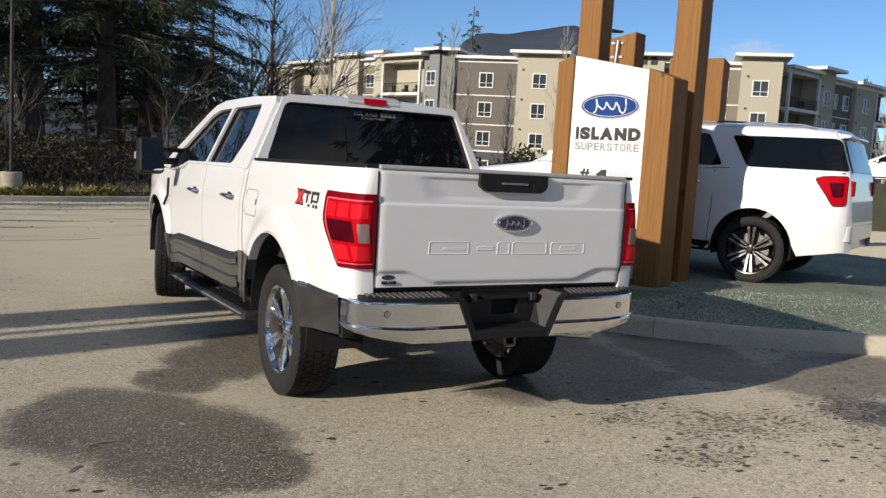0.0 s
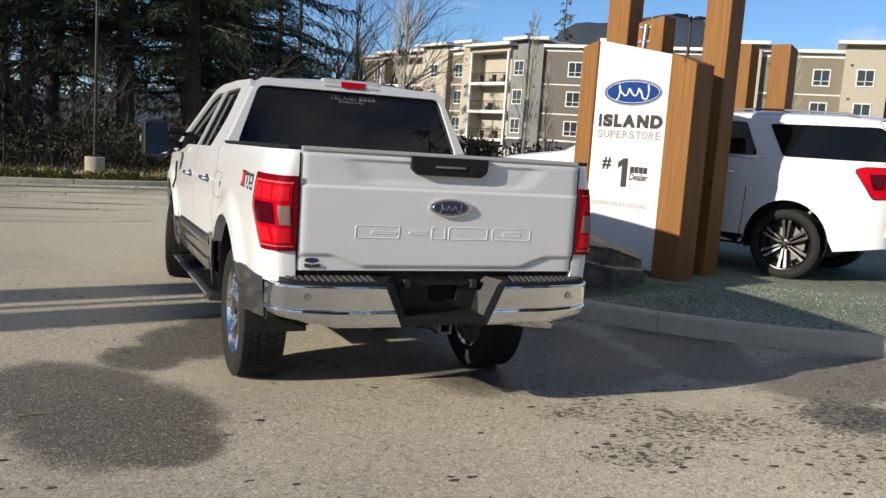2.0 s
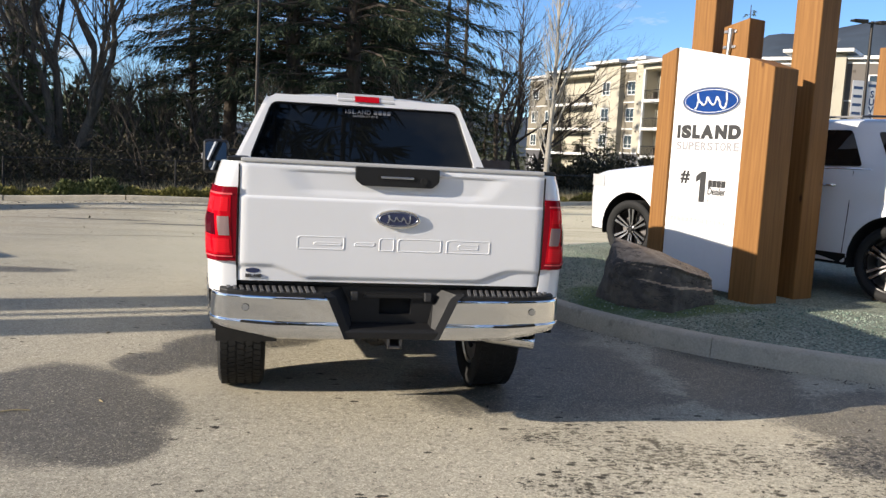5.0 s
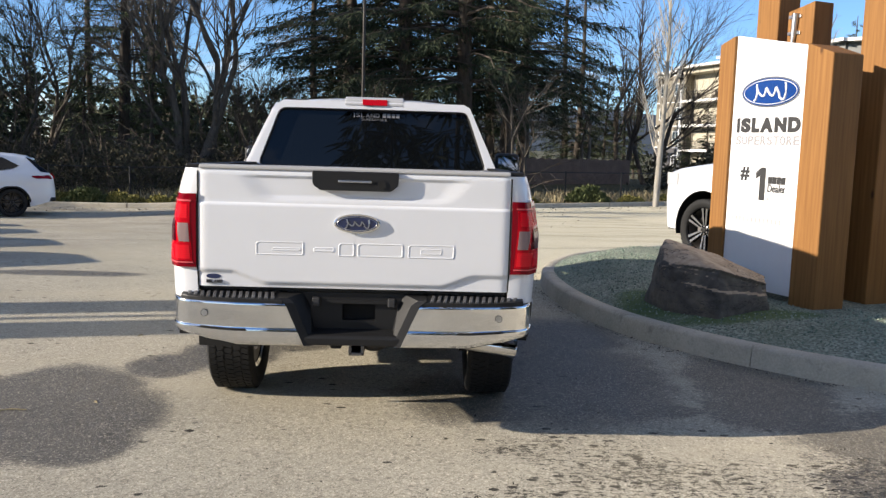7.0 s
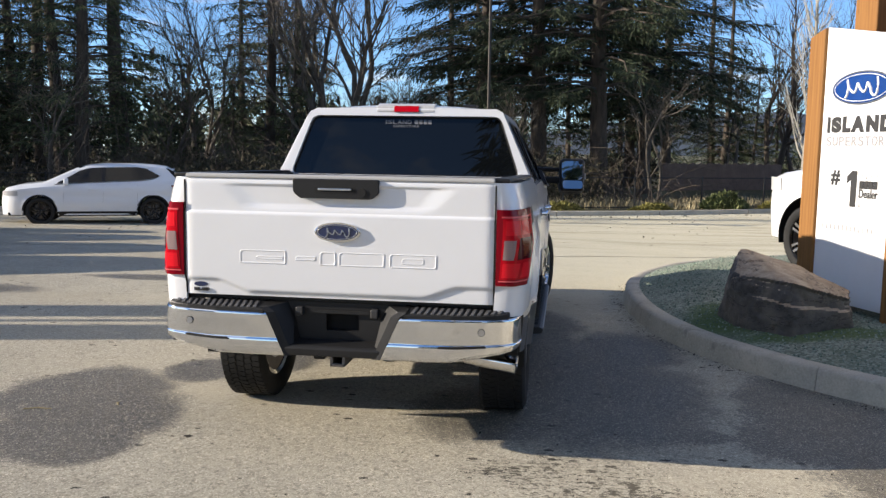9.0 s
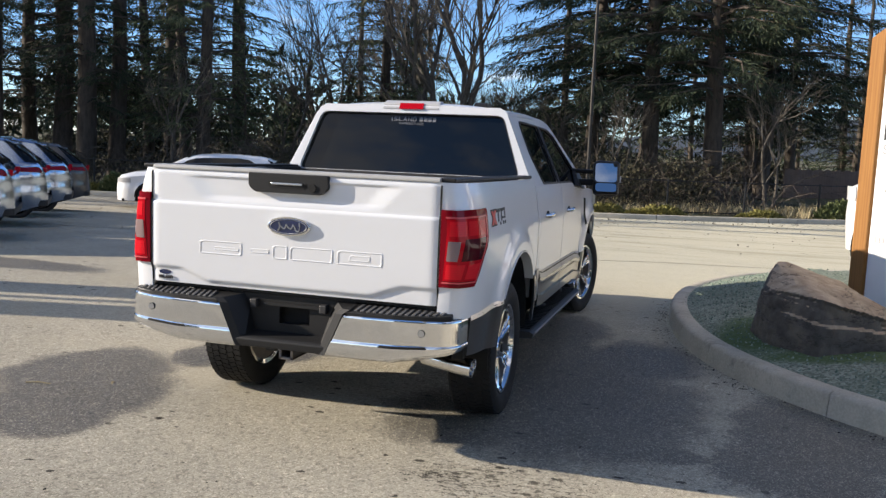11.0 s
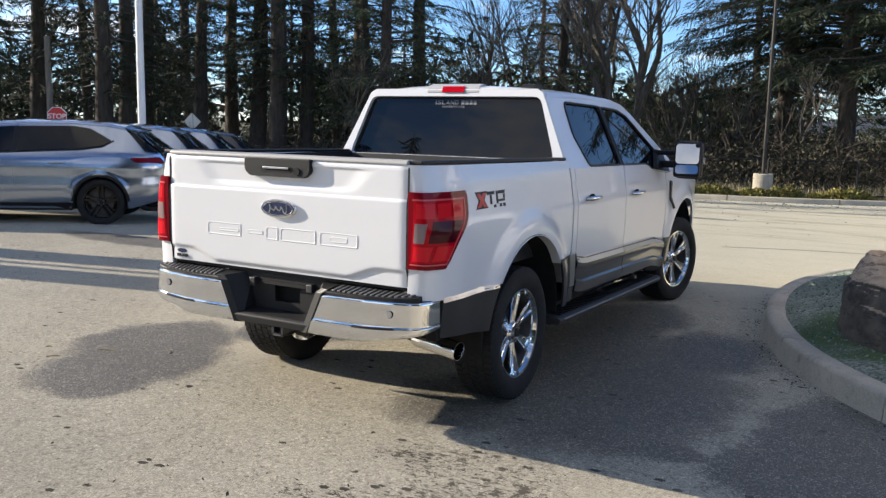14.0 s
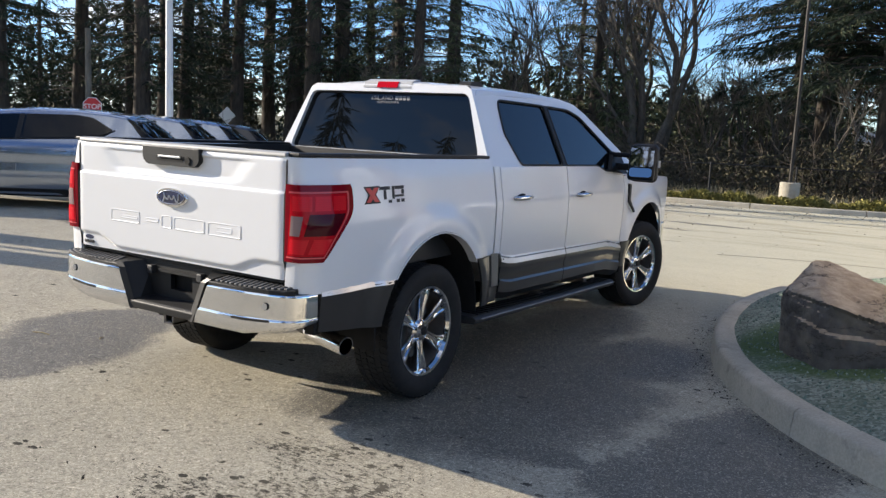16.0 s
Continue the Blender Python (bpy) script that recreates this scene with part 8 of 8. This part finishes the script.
bmesh.ops.transform(bm, matrix=Matrix.Translation((-(a + b) / 2, -0.018, 1.955)), verts=bm.verts)
part("lettering", bm, M["panel"], plate)
sd = thing("road_sign", "diamond road sign seen from behind", "sign", Matrix.Translation(at(-46.4, 46, -0.4, 6.38, 0.85)) @ Matrix.Rotation(radians(46), 4, "Z"))
part("post", box(bmesh.new(), -0.03, 0.03, 0.0, 0.05, 0, 2.3), M["satin_metal"], sd)
part("plate", prism(bmesh.new(), [(0, 1.45), (0.42, 1.9), (0, 2.35), (-0.42, 1.9)], -0.01, 0.0), M["satin_metal"], sd)

# ---------------------------------------------------------------- flats across the road
M["cream"] = make_siding("cream_lap_siding", (0.42, 0.385, 0.305))
M["brown"] = make_siding("taupe_lap_siding", (0.135, 0.12, 0.105))
M["charcoal"] = make_siding("charcoal_lap_siding", (0.075, 0.072, 0.074))
M["olive"] = make_siding("olive_lap_siding", (0.20, 0.175, 0.13))
# tower siding: the grey of its shaded faces put into the colour
M["slate"] = make_siding("slate_grey_siding", (0.20, 0.205, 0.20))
M["trim"] = simple("white_trim_paint", (0.66, 0.65, 0.625), 0.6, grain=0.05, scale=3)
M["dark_room"] = simple("dark_recess", (0.10, 0.085, 0.07), 0.9, grain=0.2)
STOREY, GROUND = 2.95, -0.9


def window_unit(P, fr, u, z, w=1.5, h=1.55, off=0.0):
    """A white framed window: frame, mullions and two panes."""
    X = lambda a, b, d: fr @ Vector((a, d, b))
    f = bmesh.new()
    for a0, a1, b0, b1 in ((u - w / 2, u + w / 2, z + h / 2 - 0.11, z + h / 2), (u - w / 2, u + w / 2, z - h / 2, z - h / 2 + 0.11), (u - w / 2, u - w / 2 + 0.11, z - h / 2 + 0.11, z + h / 2 - 0.11), (u + w / 2 - 0.11, u + w / 2, z - h / 2 + 0.11, z + h / 2 - 0.11),
                           (u - 0.03, u + 0.03, z - h / 2 + 0.11, z + h / 2 - 0.11), (u - w / 2 + 0.11, u + w / 2 - 0.11, z - h * 0.20, z - h * 0.20 + 0.05)):
        prism(f, [(a0, b0), (a1, b0), (a1, b1), (a0, b1)], off - 0.07, off + 0.02, place=X)
    wn = part("window_frame", f, M["trim"], P)
    part("pane", prism(bmesh.new(), [(u - w / 2 + 0.1, z - h / 2 + 0.1), (u + w / 2 - 0.1, z - h / 2 + 0.1), (u + w / 2 - 0.1, z + h / 2 - 0.1), (u - w / 2 + 0.1, z + h / 2 - 0.1)], off - 0.02, off + 0.0, place=X), M["glass"], wn)


def block(P, fr, u0, u1, mat, floors, proj=0.0, kind="windows", roof=0.35, base_mat=None, nwin=1, depth=12.0):
    """One bay of the facade; local x along the face, y into the house."""
    X = lambda a, b, d: fr @ Vector((a, d, b))
    top = GROUND + floors * STOREY + 0.35
    z1 = GROUND + STOREY + 0.2 if base_mat else GROUND
    rec = 1.7 if kind == "balcony" else 0.0
    if base_mat:
        part("lower_wall", prism(bmesh.new(), [(u0, GROUND), (u1, GROUND), (u1, z1), (u0, z1)], -proj - 0.04 + rec, depth, place=X), M[base_mat], P)
        part("wall_band", prism(bmesh.new(), [(u0, z1), (u1, z1), (u1, z1 + 0.16), (u0, z1 + 0.16)], -proj - 0.10 + rec, -proj + rec, place=X), M["trim"], P)
    part("wall", prism(bmesh.new(), [(u0, z1), (u1, z1), (u1, top), (u0, top)], -proj + rec, depth, place=X), M[mat], P)
    rw = 0.9 if roof > 0.5 else 0.55
    part("roof_slab", prism(bmesh.new(), [(u0 - (0.7 if roof > 0.5 else 0.0), top + roof), (u1 + (0.7 if roof > 0.5 else 0.0), top + roof), (u1 + (0.7 if roof > 0.5 else 0.0), top + roof + 0.30), (u0 - (0.7 if roof > 0.5 else 0.0), top + roof + 0.30)], -proj - rw, depth, place=X), M["trim"], P)
    part("parapet", prism(bmesh.new(), [(u0, top), (u1, top), (u1, top + roof), (u0, top + roof)], -proj, depth, place=X), M[mat] if roof > 0.5 else M["trim"], P)
    for k in range(floors):
        zc = GROUND + k * STOREY + 1.55
        if kind == "windows":
            part("floor_band", prism(bmesh.new(), [(u0, zc + 1.35), (u1, zc + 1.35), (u1, zc + 1.47), (u0, zc + 1.47)], -proj - 0.03, -proj + 0.05, place=X), M["trim"], P) if mat in ("brown", "olive") and k < floors - 1 else None
            for q in range(nwin):
                window_unit(P, fr, lerp(u0, u1, (q + 0.5) / nwin), zc, off=-proj)
            if k:
                part("wall_vent", prism(bmesh.new(), [(u0 + 0.5, zc + 1.0), (u0 + 0.72, zc + 1.0), (u0 + 0.72, zc + 1.2), (u0 + 0.5, zc + 1.2)], -proj - 0.06, -proj, place=X), M["dark_room"], P)
        else:
            zf = GROUND + k * STOREY
            if k:
                part("balcony_slab", prism(bmesh.new(), [(u0, zf - 0.18), (u1, zf - 0.18), (u1, zf + 0.12), (u0, zf + 0.12)], -proj - 0.25, rec, place=X), M["trim"], P)
            rl = bmesh.new()
            prism(rl, [(u0, zf + 1.05), (u1, zf + 1.05), (u1, zf + 1.12), (u0, zf + 1.12)], -proj - 0.2, -proj - 0.14, place=X)
            nb = int((u1 - u0) / 0.22)
            for q in range(nb + 1):
                a = lerp(u0, u1 - 0.02, q / nb)
                prism(rl, [(a, zf + 0.12), (a + 0.02, zf + 0.12), (a + 0.02, zf + 1.06), (a, zf + 1.06)], -proj - 0.19, -proj - 0.16, place=X)
            part("balcony_rail", rl, M["fence_black"], P, "dark balcony railing")
            dr = bmesh.new()
            cx = lerp(u0, u1, 0.55)
            for a0, a1, b0, b1 in ((cx - 1.0, cx + 1.0, 2.1, 2.22), (cx - 1.0, cx - 0.9, 0.1, 2.1), (cx - 0.05, cx + 0.05, 0.1, 2.1), (cx + 0.9, cx + 1.0, 0.1, 2.1)):
                prism(dr, [(a0, zf + b0), (a1, zf + b0), (a1, zf + b1), (a0, zf + b1)], rec - 0.07, rec + 0.01, place=X)
            d = part("patio_door", dr, M["trim"], P)
            part("pane", prism(bmesh.new(), [(cx - 0.95, zf + 0.12), (cx + 0.95, zf + 0.12), (cx + 0.95, zf + 2.15), (cx - 0.95, zf + 2.15)], rec - 0.03, rec + 0.005, place=X), M["glass"], d)
            # things kept on the balcony: low dark chairs and pots
            rr = random.Random(int(u0 * 31 + k * 7))
            for q in range(3):
                a = rr.uniform(u0 + 0.4, u1 - 0.9)
                part("balcony_chair", prism(bmesh.new(), [(a, zf + 0.12), (a + 0.5, zf + 0.12), (a + 0.48, zf + 0.95), (a + 0.36, zf + 0.95), (a + 0.34, zf + 0.55), (a, zf + 0.52)], -proj + 0.3, -proj + 0.8, place=X), M["dark_room"], P)
    if kind == "balcony":
        for a in (u0 + 0.02, u1 - 0.27):
            part("balcony_post", prism(bmesh.new(), [(a, GROUND), (a + 0.25, GROUND), (a + 0.25, top), (a, top)], -proj - 0.22, -proj + 0.03, place=X), M["trim"], P)


def face(a, b):
    """A frame on the line a to b (left to right as seen), y pointing into the house."""
    a, b = Vector((*a, 0)), Vector((*b, 0))
    d = (b - a).normalized()
    return Matrix(((d.x, -d.y, 0, a.x), (d.y, d.x, 0, a.y), (0, 0, 1, 0), (0, 0, 0, 1))), (b - a).length


fr, L = face((34.5, 112.0), (43.15, 79.2))
wing = thing("apartment_wing", "four-storey cream apartment wing with balconies and flat white roofs", "apartment building")
u = 0.0
for w, mat, proj, kind, roof, base, nw in ((6.6, "olive", 0.0, "windows", 0.3, "charcoal", 2), (9.4, "cream", 0.5, "balcony", 0.55, None, 1), (4.8, "cream", 0.9, "windows", 1.0, None, 1), (2.7, "olive", 0.2, "windows", 0.5, "charcoal", 1),
                                           (1.8, "cream", 0.8, "windows", 1.05, "charcoal", 0), (6.3, "cream", 1.0, "balcony", 0.55, None, 1), (2.3, "slate", 0.7, "windows", 1.0, "charcoal", 1)):
    block(wing, fr, u, u + w, mat, 4, proj, kind, roof, base, nw)
    u += w
fr2, L2 = face((43.0, 79.3), (66.2, 56.2))
mainb = thing("apartment_block", "four-storey apartment block in brown and cream siding", "apartment building")
u = 0.0
for w, mat, proj, kind, roof, base, nw in ((1.4, "slate", 0.4, "plain", 1.0, None, 0), (6.6, "brown", 0.0, "windows", 0.35, "charcoal", 1), (4.6, "cream", 0.7, "windows", 0.9, None, 1), (5.2, "brown", 0.0, "windows", 0.35, "charcoal", 1), (4.4, "cream", 0.7, "windows", 0.95, None, 1),
                                           (7.0, "olive", 0.0, "windows", 0.4, None, 2), (3.6, "cream", 0.9, "windows", 1.1, None, 1)):
    if kind == "plain":
        block(mainb, fr2, u, u + w, mat, 4, proj, "windows", roof, base, 0)
    else:
        block(mainb, fr2, u, u + w, mat, 4, proj, kind, roof, base, nw)
    u += w
# house number becomes plain bars on the fascia
for k in range(3):
    part("number_bar", prism(bmesh.new(), [(19.0 + k * 0.95, 11.45), (19.6 + k * 0.95, 11.45), (19.6 + k * 0.95, 12.35), (19.0 + k * 0.95, 12.35)], -0.80, -0.74, place=lambda a, b, d: fr2 @ Vector((a, d, b))), M["ink"], mainb)
fr3, L3 = face((67.0, 56.6), (92.0, 62.5))
east = thing("apartment_east_wing", "grey-brown apartment wing with deep balconies", "apartment building")
u = 0.0
for w, mat, proj, kind, roof, base, nw in ((6.4, "olive", 0.5, "balcony", 0.4, None, 1), (3.4, "cream", 0.6, "windows", 0.9, None, 1), (5.5, "brown", 0.0, "windows", 0.35, "charcoal", 2), (5.0, "cream", 0.5, "windows", 0.4, None, 1), (6.0, "brown", 0.4, "balcony", 0.4, None, 1)):
    block(east, fr3, u, u + w, mat, 4, proj, kind, roof, base, nw)
    u += w

# ---------------------------------------------------------------- far hills
# the blue haze of distance is mixed into the hillside colour
M["hill"] = simple("wooded_hillside", (0.028, 0.042, 0.062), 1.0, grain=0.35, scale=0.02, big=0.004)


def ridge():
    bm = bmesh.new()
    n = 140
    rows = []
    for k in range(n + 1):
        az = lerp(-30, 80, k / n)
        hump = 320 * math.exp(-((az - 34.5) / 7.0) ** 6) * (1.0 + 0.06 * math.exp(-((az - 36.2) / 1.6) ** 2) - 0.012 * math.exp(-((az - 32.8) / 0.8) ** 2)) + 120 * math.exp(-((az - 12) / 16) ** 2) + 110 * math.exp(-((az - 50) / 14) ** 2)
        hump *= 1 + 0.02 * noise.noise(Vector((az * 0.6, 0, 2))) + 0.02 * noise.noise(Vector((az * 4, 0, 2)))
        row = []
        for j, (d, f) in enumerate(((2000, 0.0), (2150, 0.45), (2320, 0.82), (2500, 1.0), (2700, 0.7), (2900, 0.0))):
            x, y, _ = at(az, d)
            row.append(bm.verts.new((x, y, hump * f - 4 + 8 * noise.noise(Vector((x * 0.01, y * 0.01, j))) * (f > 0))))
        rows.append(row)
    for a, b in zip(rows, rows[1:]):
        for j in range(5):
            bm.faces.new((a[j], b[j], b[j + 1], a[j + 1]))
    solid("far_hills", bm, M["hill"], "dark wooded hills on the horizon", "hills", kind="structure", smooth=60)


ridge()


# ---------------------------------------------------------------- smaller things round the island
for x, y, h in ((12.55, 13.1, 3.78), (13.32, 12.9, 3.84)):
    P = thing("entrance_post", "squared brown timber post with a slanted top", "post", Matrix.Translation((x, y, 0.2)) @ Matrix.Rotation(radians(25), 4, "Z"), "timber posts")
    part("timber", prism(bmesh.new(), [(-0.19, -0.2), (0.19, -0.2), (0.19, h - 0.28), (-0.19, h - 0.2)], -0.19, 0.19, bev=0.012), M["timber"], P)

bp = lamp_post(*POLE_BANNER, 8.4, 0.08, M["bronze"], "banner_lamp_post", "dark lamp post carrying two small banners", base_h=0.0)
for s, lab in ((1, "SUVS"), (-1, "")):
    bn = part("banner", box(bmesh.new(), s * 0.08, s * 0.62, -0.01, 0.01, 4.30, 5.90), M["grey_ink"], bp, "pale printed banner")
    if lab:
        for k, chx in enumerate(lab):
            bm, a, b = text_mesh(chx, 0.40, 0.004, 0.012)
            bmesh.ops.transform(bm, matrix=Matrix.Translation((0.35 - (a + b) / 2, -0.016, 5.22 - 0.33 * k)), verts=bm.verts)
            part("lettering", bm, M["navy"], bn)
        part("lettering_bar", box(bmesh.new(), 0.12, 0.58, -0.016, -0.011, 5.65, 5.78), M["navy"], bn)
    else:
        for k in range(4):
            part("lettering_bar", box(bmesh.new(), -0.56, -0.14, -0.016, -0.011, 4.45 + 0.36 * k, 4.57 + 0.36 * k), M["navy"], bn)

# a grass bank with the road on it, and a white car on the road
bm = bmesh.new()
rows = []
for k in range(25):
    az = lerp(48, 80, k / 24)
    rows.append([bm.verts.new((*at(az, d)[:2], z + 0.06 * noise.noise(Vector((az, d, 0))))) for d, z in ((33, -0.6), (36, 0.1), (39, 1.0), (42, 1.45), (50, 1.5), (54, -0.6))])
for a_, b_ in zip(rows, rows[1:]):
    for j in range(5):
        bm.faces.new((a_[j], b_[j], b_[j + 1], a_[j + 1]))
solid("road_bank", bm, M["earth"], "low grass bank carrying the road", "bank", kind="structure", smooth=60)
rx, ry, _ = at(55.2, 45.5)
make_suv("road_car", "white crossover SUV on the raised road", MID, M["white_paint"], pose(rx, ry, 1.46, 0, 0, 25))

# unseen tall twin panels, added to throw the barred shade over the asphalt
tot = thing("totem_sign", "unseen tall twin panels added to throw the barred shadow", "sign", Matrix.Translation((-9.64, 5.11, 0)) @ Matrix.Rotation(math.atan2(SUN_TO.y, SUN_TO.x), 4, "Z"))
for v0, v1 in ((-0.83, -0.19), (0.19, 0.79)):
    part("sign_panel", box(bmesh.new(), -0.06, 0.06, v0, v1, 0.05, 4.6, 0.01), M["panel"], tot)
part("post", box(bmesh.new(), -0.04, 0.04, -0.05, 0.05, 0, 4.6), M["satin_metal"], tot)

# old seams in the asphalt, filled with tar
M["tar"] = simple("tar_seam", (0.31, 0.285, 0.22), 0.9, grain=0.3)
for x0, y0, x1, y1 in ((3.0, 14.2, 16.0, 19.0), (-9.0, 12.6, 2.0, 15.6)):
    n = 26
    top = []
    bm = bmesh.new()
    prev = None
    for k in range(n + 1):
        t = k / n
        x = lerp(x0, x1, t) + 0.18 * noise.noise(Vector((t * 6, x0, 0)))
        y = lerp(y0, y1, t) + 0.22 * noise.noise(Vector((t * 6, x0, 5)))
        w = 0.012 + 0.02 * abs(noise.noise(Vector((t * 11, y0, 9))))
        row = [bm.verts.new((x, y - w, gz(x, y) + 0.003)), bm.verts.new((x, y, gz(x, y) + 0.008)), bm.verts.new((x, y + w, gz(x, y) + 0.003))]
        if prev:
            bm.faces.new((prev[0], row[0], row[1], prev[1]))
            bm.faces.new((prev[1], row[1], row[2], prev[2]))
        prev = row
    solid("tar_seam", bm, M["tar"], "dark tar-filled seam across the asphalt", "seam", kind="structure")

# litter and leaves on the asphalt
rl = random.Random(8)
for x, y, ln, a in ((0.62, 4.52, 0.17, 0.2), (0.45, 4.20, 0.09, 0.8), (0.75, 6.55, 0.05, 1.2), (0.20, 4.35, 0.05, 0.3), (1.05, 4.72, 0.05, 2.0)):
    bm = bmesh.new()
    tube(bm, [(-ln / 2, 0, 0.004), (0, 0.012, 0.008), (ln / 2, 0.0, 0.004)], [0.004, 0.005, 0.003], 5)
    tagged(new("straw", mesh_of("straw", bm, M["dry_grass"])), "pale dry stalk lying on the asphalt", "litter", "scattered stalks").matrix_basis = Matrix.Translation((x, y, 0.0)) @ Matrix.Rotation(a, 4, "Z")
c = Cloud()
for k in range(700):
    x, y = rl.uniform(-6, 8), rl.uniform(0.8, 20)
    if rl.random() < 0.7:
        x, y = rl.gauss(5.2, 1.6), rl.gauss(3.2, 0.9)
    if 4.2 < x < 12 and 4.6 < y < 16:
        continue
    d = Vector((rl.uniform(-1, 1), rl.uniform(-1, 1), rl.uniform(0.0, 0.25))).normalized()
    c.blade(Vector((x, y, gz(x, y) + 0.004)), d, Vector((-d.y, d.x, rl.uniform(-0.2, 0.5))).normalized(), rl.uniform(0.008, 0.030), rl.uniform(0.003, 0.009))
rim_ = list(ISLAND)
for k in range(900):
    i = rl.randrange(len(rim_) - 1)
    p, q = Vector(rim_[i]), Vector(rim_[i + 1])
    d = (q - p).normalized()
    nrm = Vector((d.y, -d.x))
    mid_ = sum((Vector(w) for w in rim_), Vector((0, 0))) / len(rim_)
    if nrm.dot(p - mid_) < 0:
        nrm = -nrm
    w = p.lerp(q, rl.random()) + nrm * (0.03 + abs(rl.gauss(0, 0.07)))
    d = Vector((rl.uniform(-1, 1), rl.uniform(-1, 1), rl.uniform(0.0, 0.3))).normalized()
    c.blade(Vector((w.x, w.y, gz(w.x, w.y) + 0.004)), d, Vector((-d.y, d.x, rl.uniform(-0.2, 0.5))).normalized(), rl.uniform(0.008, 0.026), rl.uniform(0.004, 0.010))
for k in range(1500):
    x = rl.uniform(-14, 16)
    y = far_y(x) - abs(rl.gauss(0, 1.0 if rl.random() < 0.6 else 5.0)) - 0.1
    d = Vector((rl.uniform(-1, 1), rl.uniform(-1, 1), rl.uniform(0.0, 0.3))).normalized()
    c.blade(Vector((x, y, gz(x, y) + 0.004)), d, Vector((-d.y, d.x, rl.uniform(-0.2, 0.5))).normalized(), rl.uniform(0.02, 0.09), rl.uniform(0.008, 0.030))
M["crumb"] = simple("dark_leaf_crumbs", (0.03, 0.024, 0.018), 0.9, grain=0.4)
tagged(new("leaf_crumbs", c.mesh("leaf_crumbs", M["crumb"])), "dark leaf and bark crumbs strewn on the asphalt", "debris", kind="stuff")
# loose stones over the gravel bed
c = Cloud()
for k in range(9000):
    t, rr_ = rl.uniform(0, 6.283), math.sqrt(rl.random())
    i = int(rl.random() * len(ISLAND))
    if ISLAND[i][1] > 12 and rl.random() < 0.7:
        continue
    f = rl.uniform(0.55, 0.965)
    cx_, cy_ = sum(p[0] for p in ISLAND) / len(ISLAND), sum(p[1] for p in ISLAND) / len(ISLAND)
    j = (i + 1) % len(ISLAND)
    q = rl.random()
    bx, by_ = lerp(ISLAND[i][0], ISLAND[j][0], q), lerp(ISLAND[i][1], ISLAND[j][1], q)
    px, py = cx_ + (bx - cx_) * f, cy_ + (by_ - cy_) * f
    z = bed_z(px, py, f)
    s = rl.uniform(0.006, 0.014)
    n = len(c.v)
    top = Vector((px + rl.uniform(-s, s) * 0.4, py + rl.uniform(-s, s) * 0.4, z + s * 1.1))
    ring = [Vector((px + s * math.cos(a0 + t) * rl.uniform(0.7, 1.2), py + s * math.sin(a0 + t) * rl.uniform(0.7, 1.2), z - 0.002)) for a0 in (0, 1.57, 3.14, 4.71)]
    c.v += ring + [top]
    c.f += [(n, n + 1, n + 4), (n + 1, n + 2, n + 4), (n + 2, n + 3, n + 4), (n + 3, n, n + 4)]
M["stones"] = make_leaf("green_stones", [(0.0, (0.06, 0.095, 0.075)), (0.5, (0.17, 0.23, 0.18)), (1.0, (0.32, 0.37, 0.30))], 0.9)
tagged(new("loose_gravel", c.mesh("loose_gravel", M["stones"])), "loose green dyed stones over the island bed", "gravel", kind="stuff")
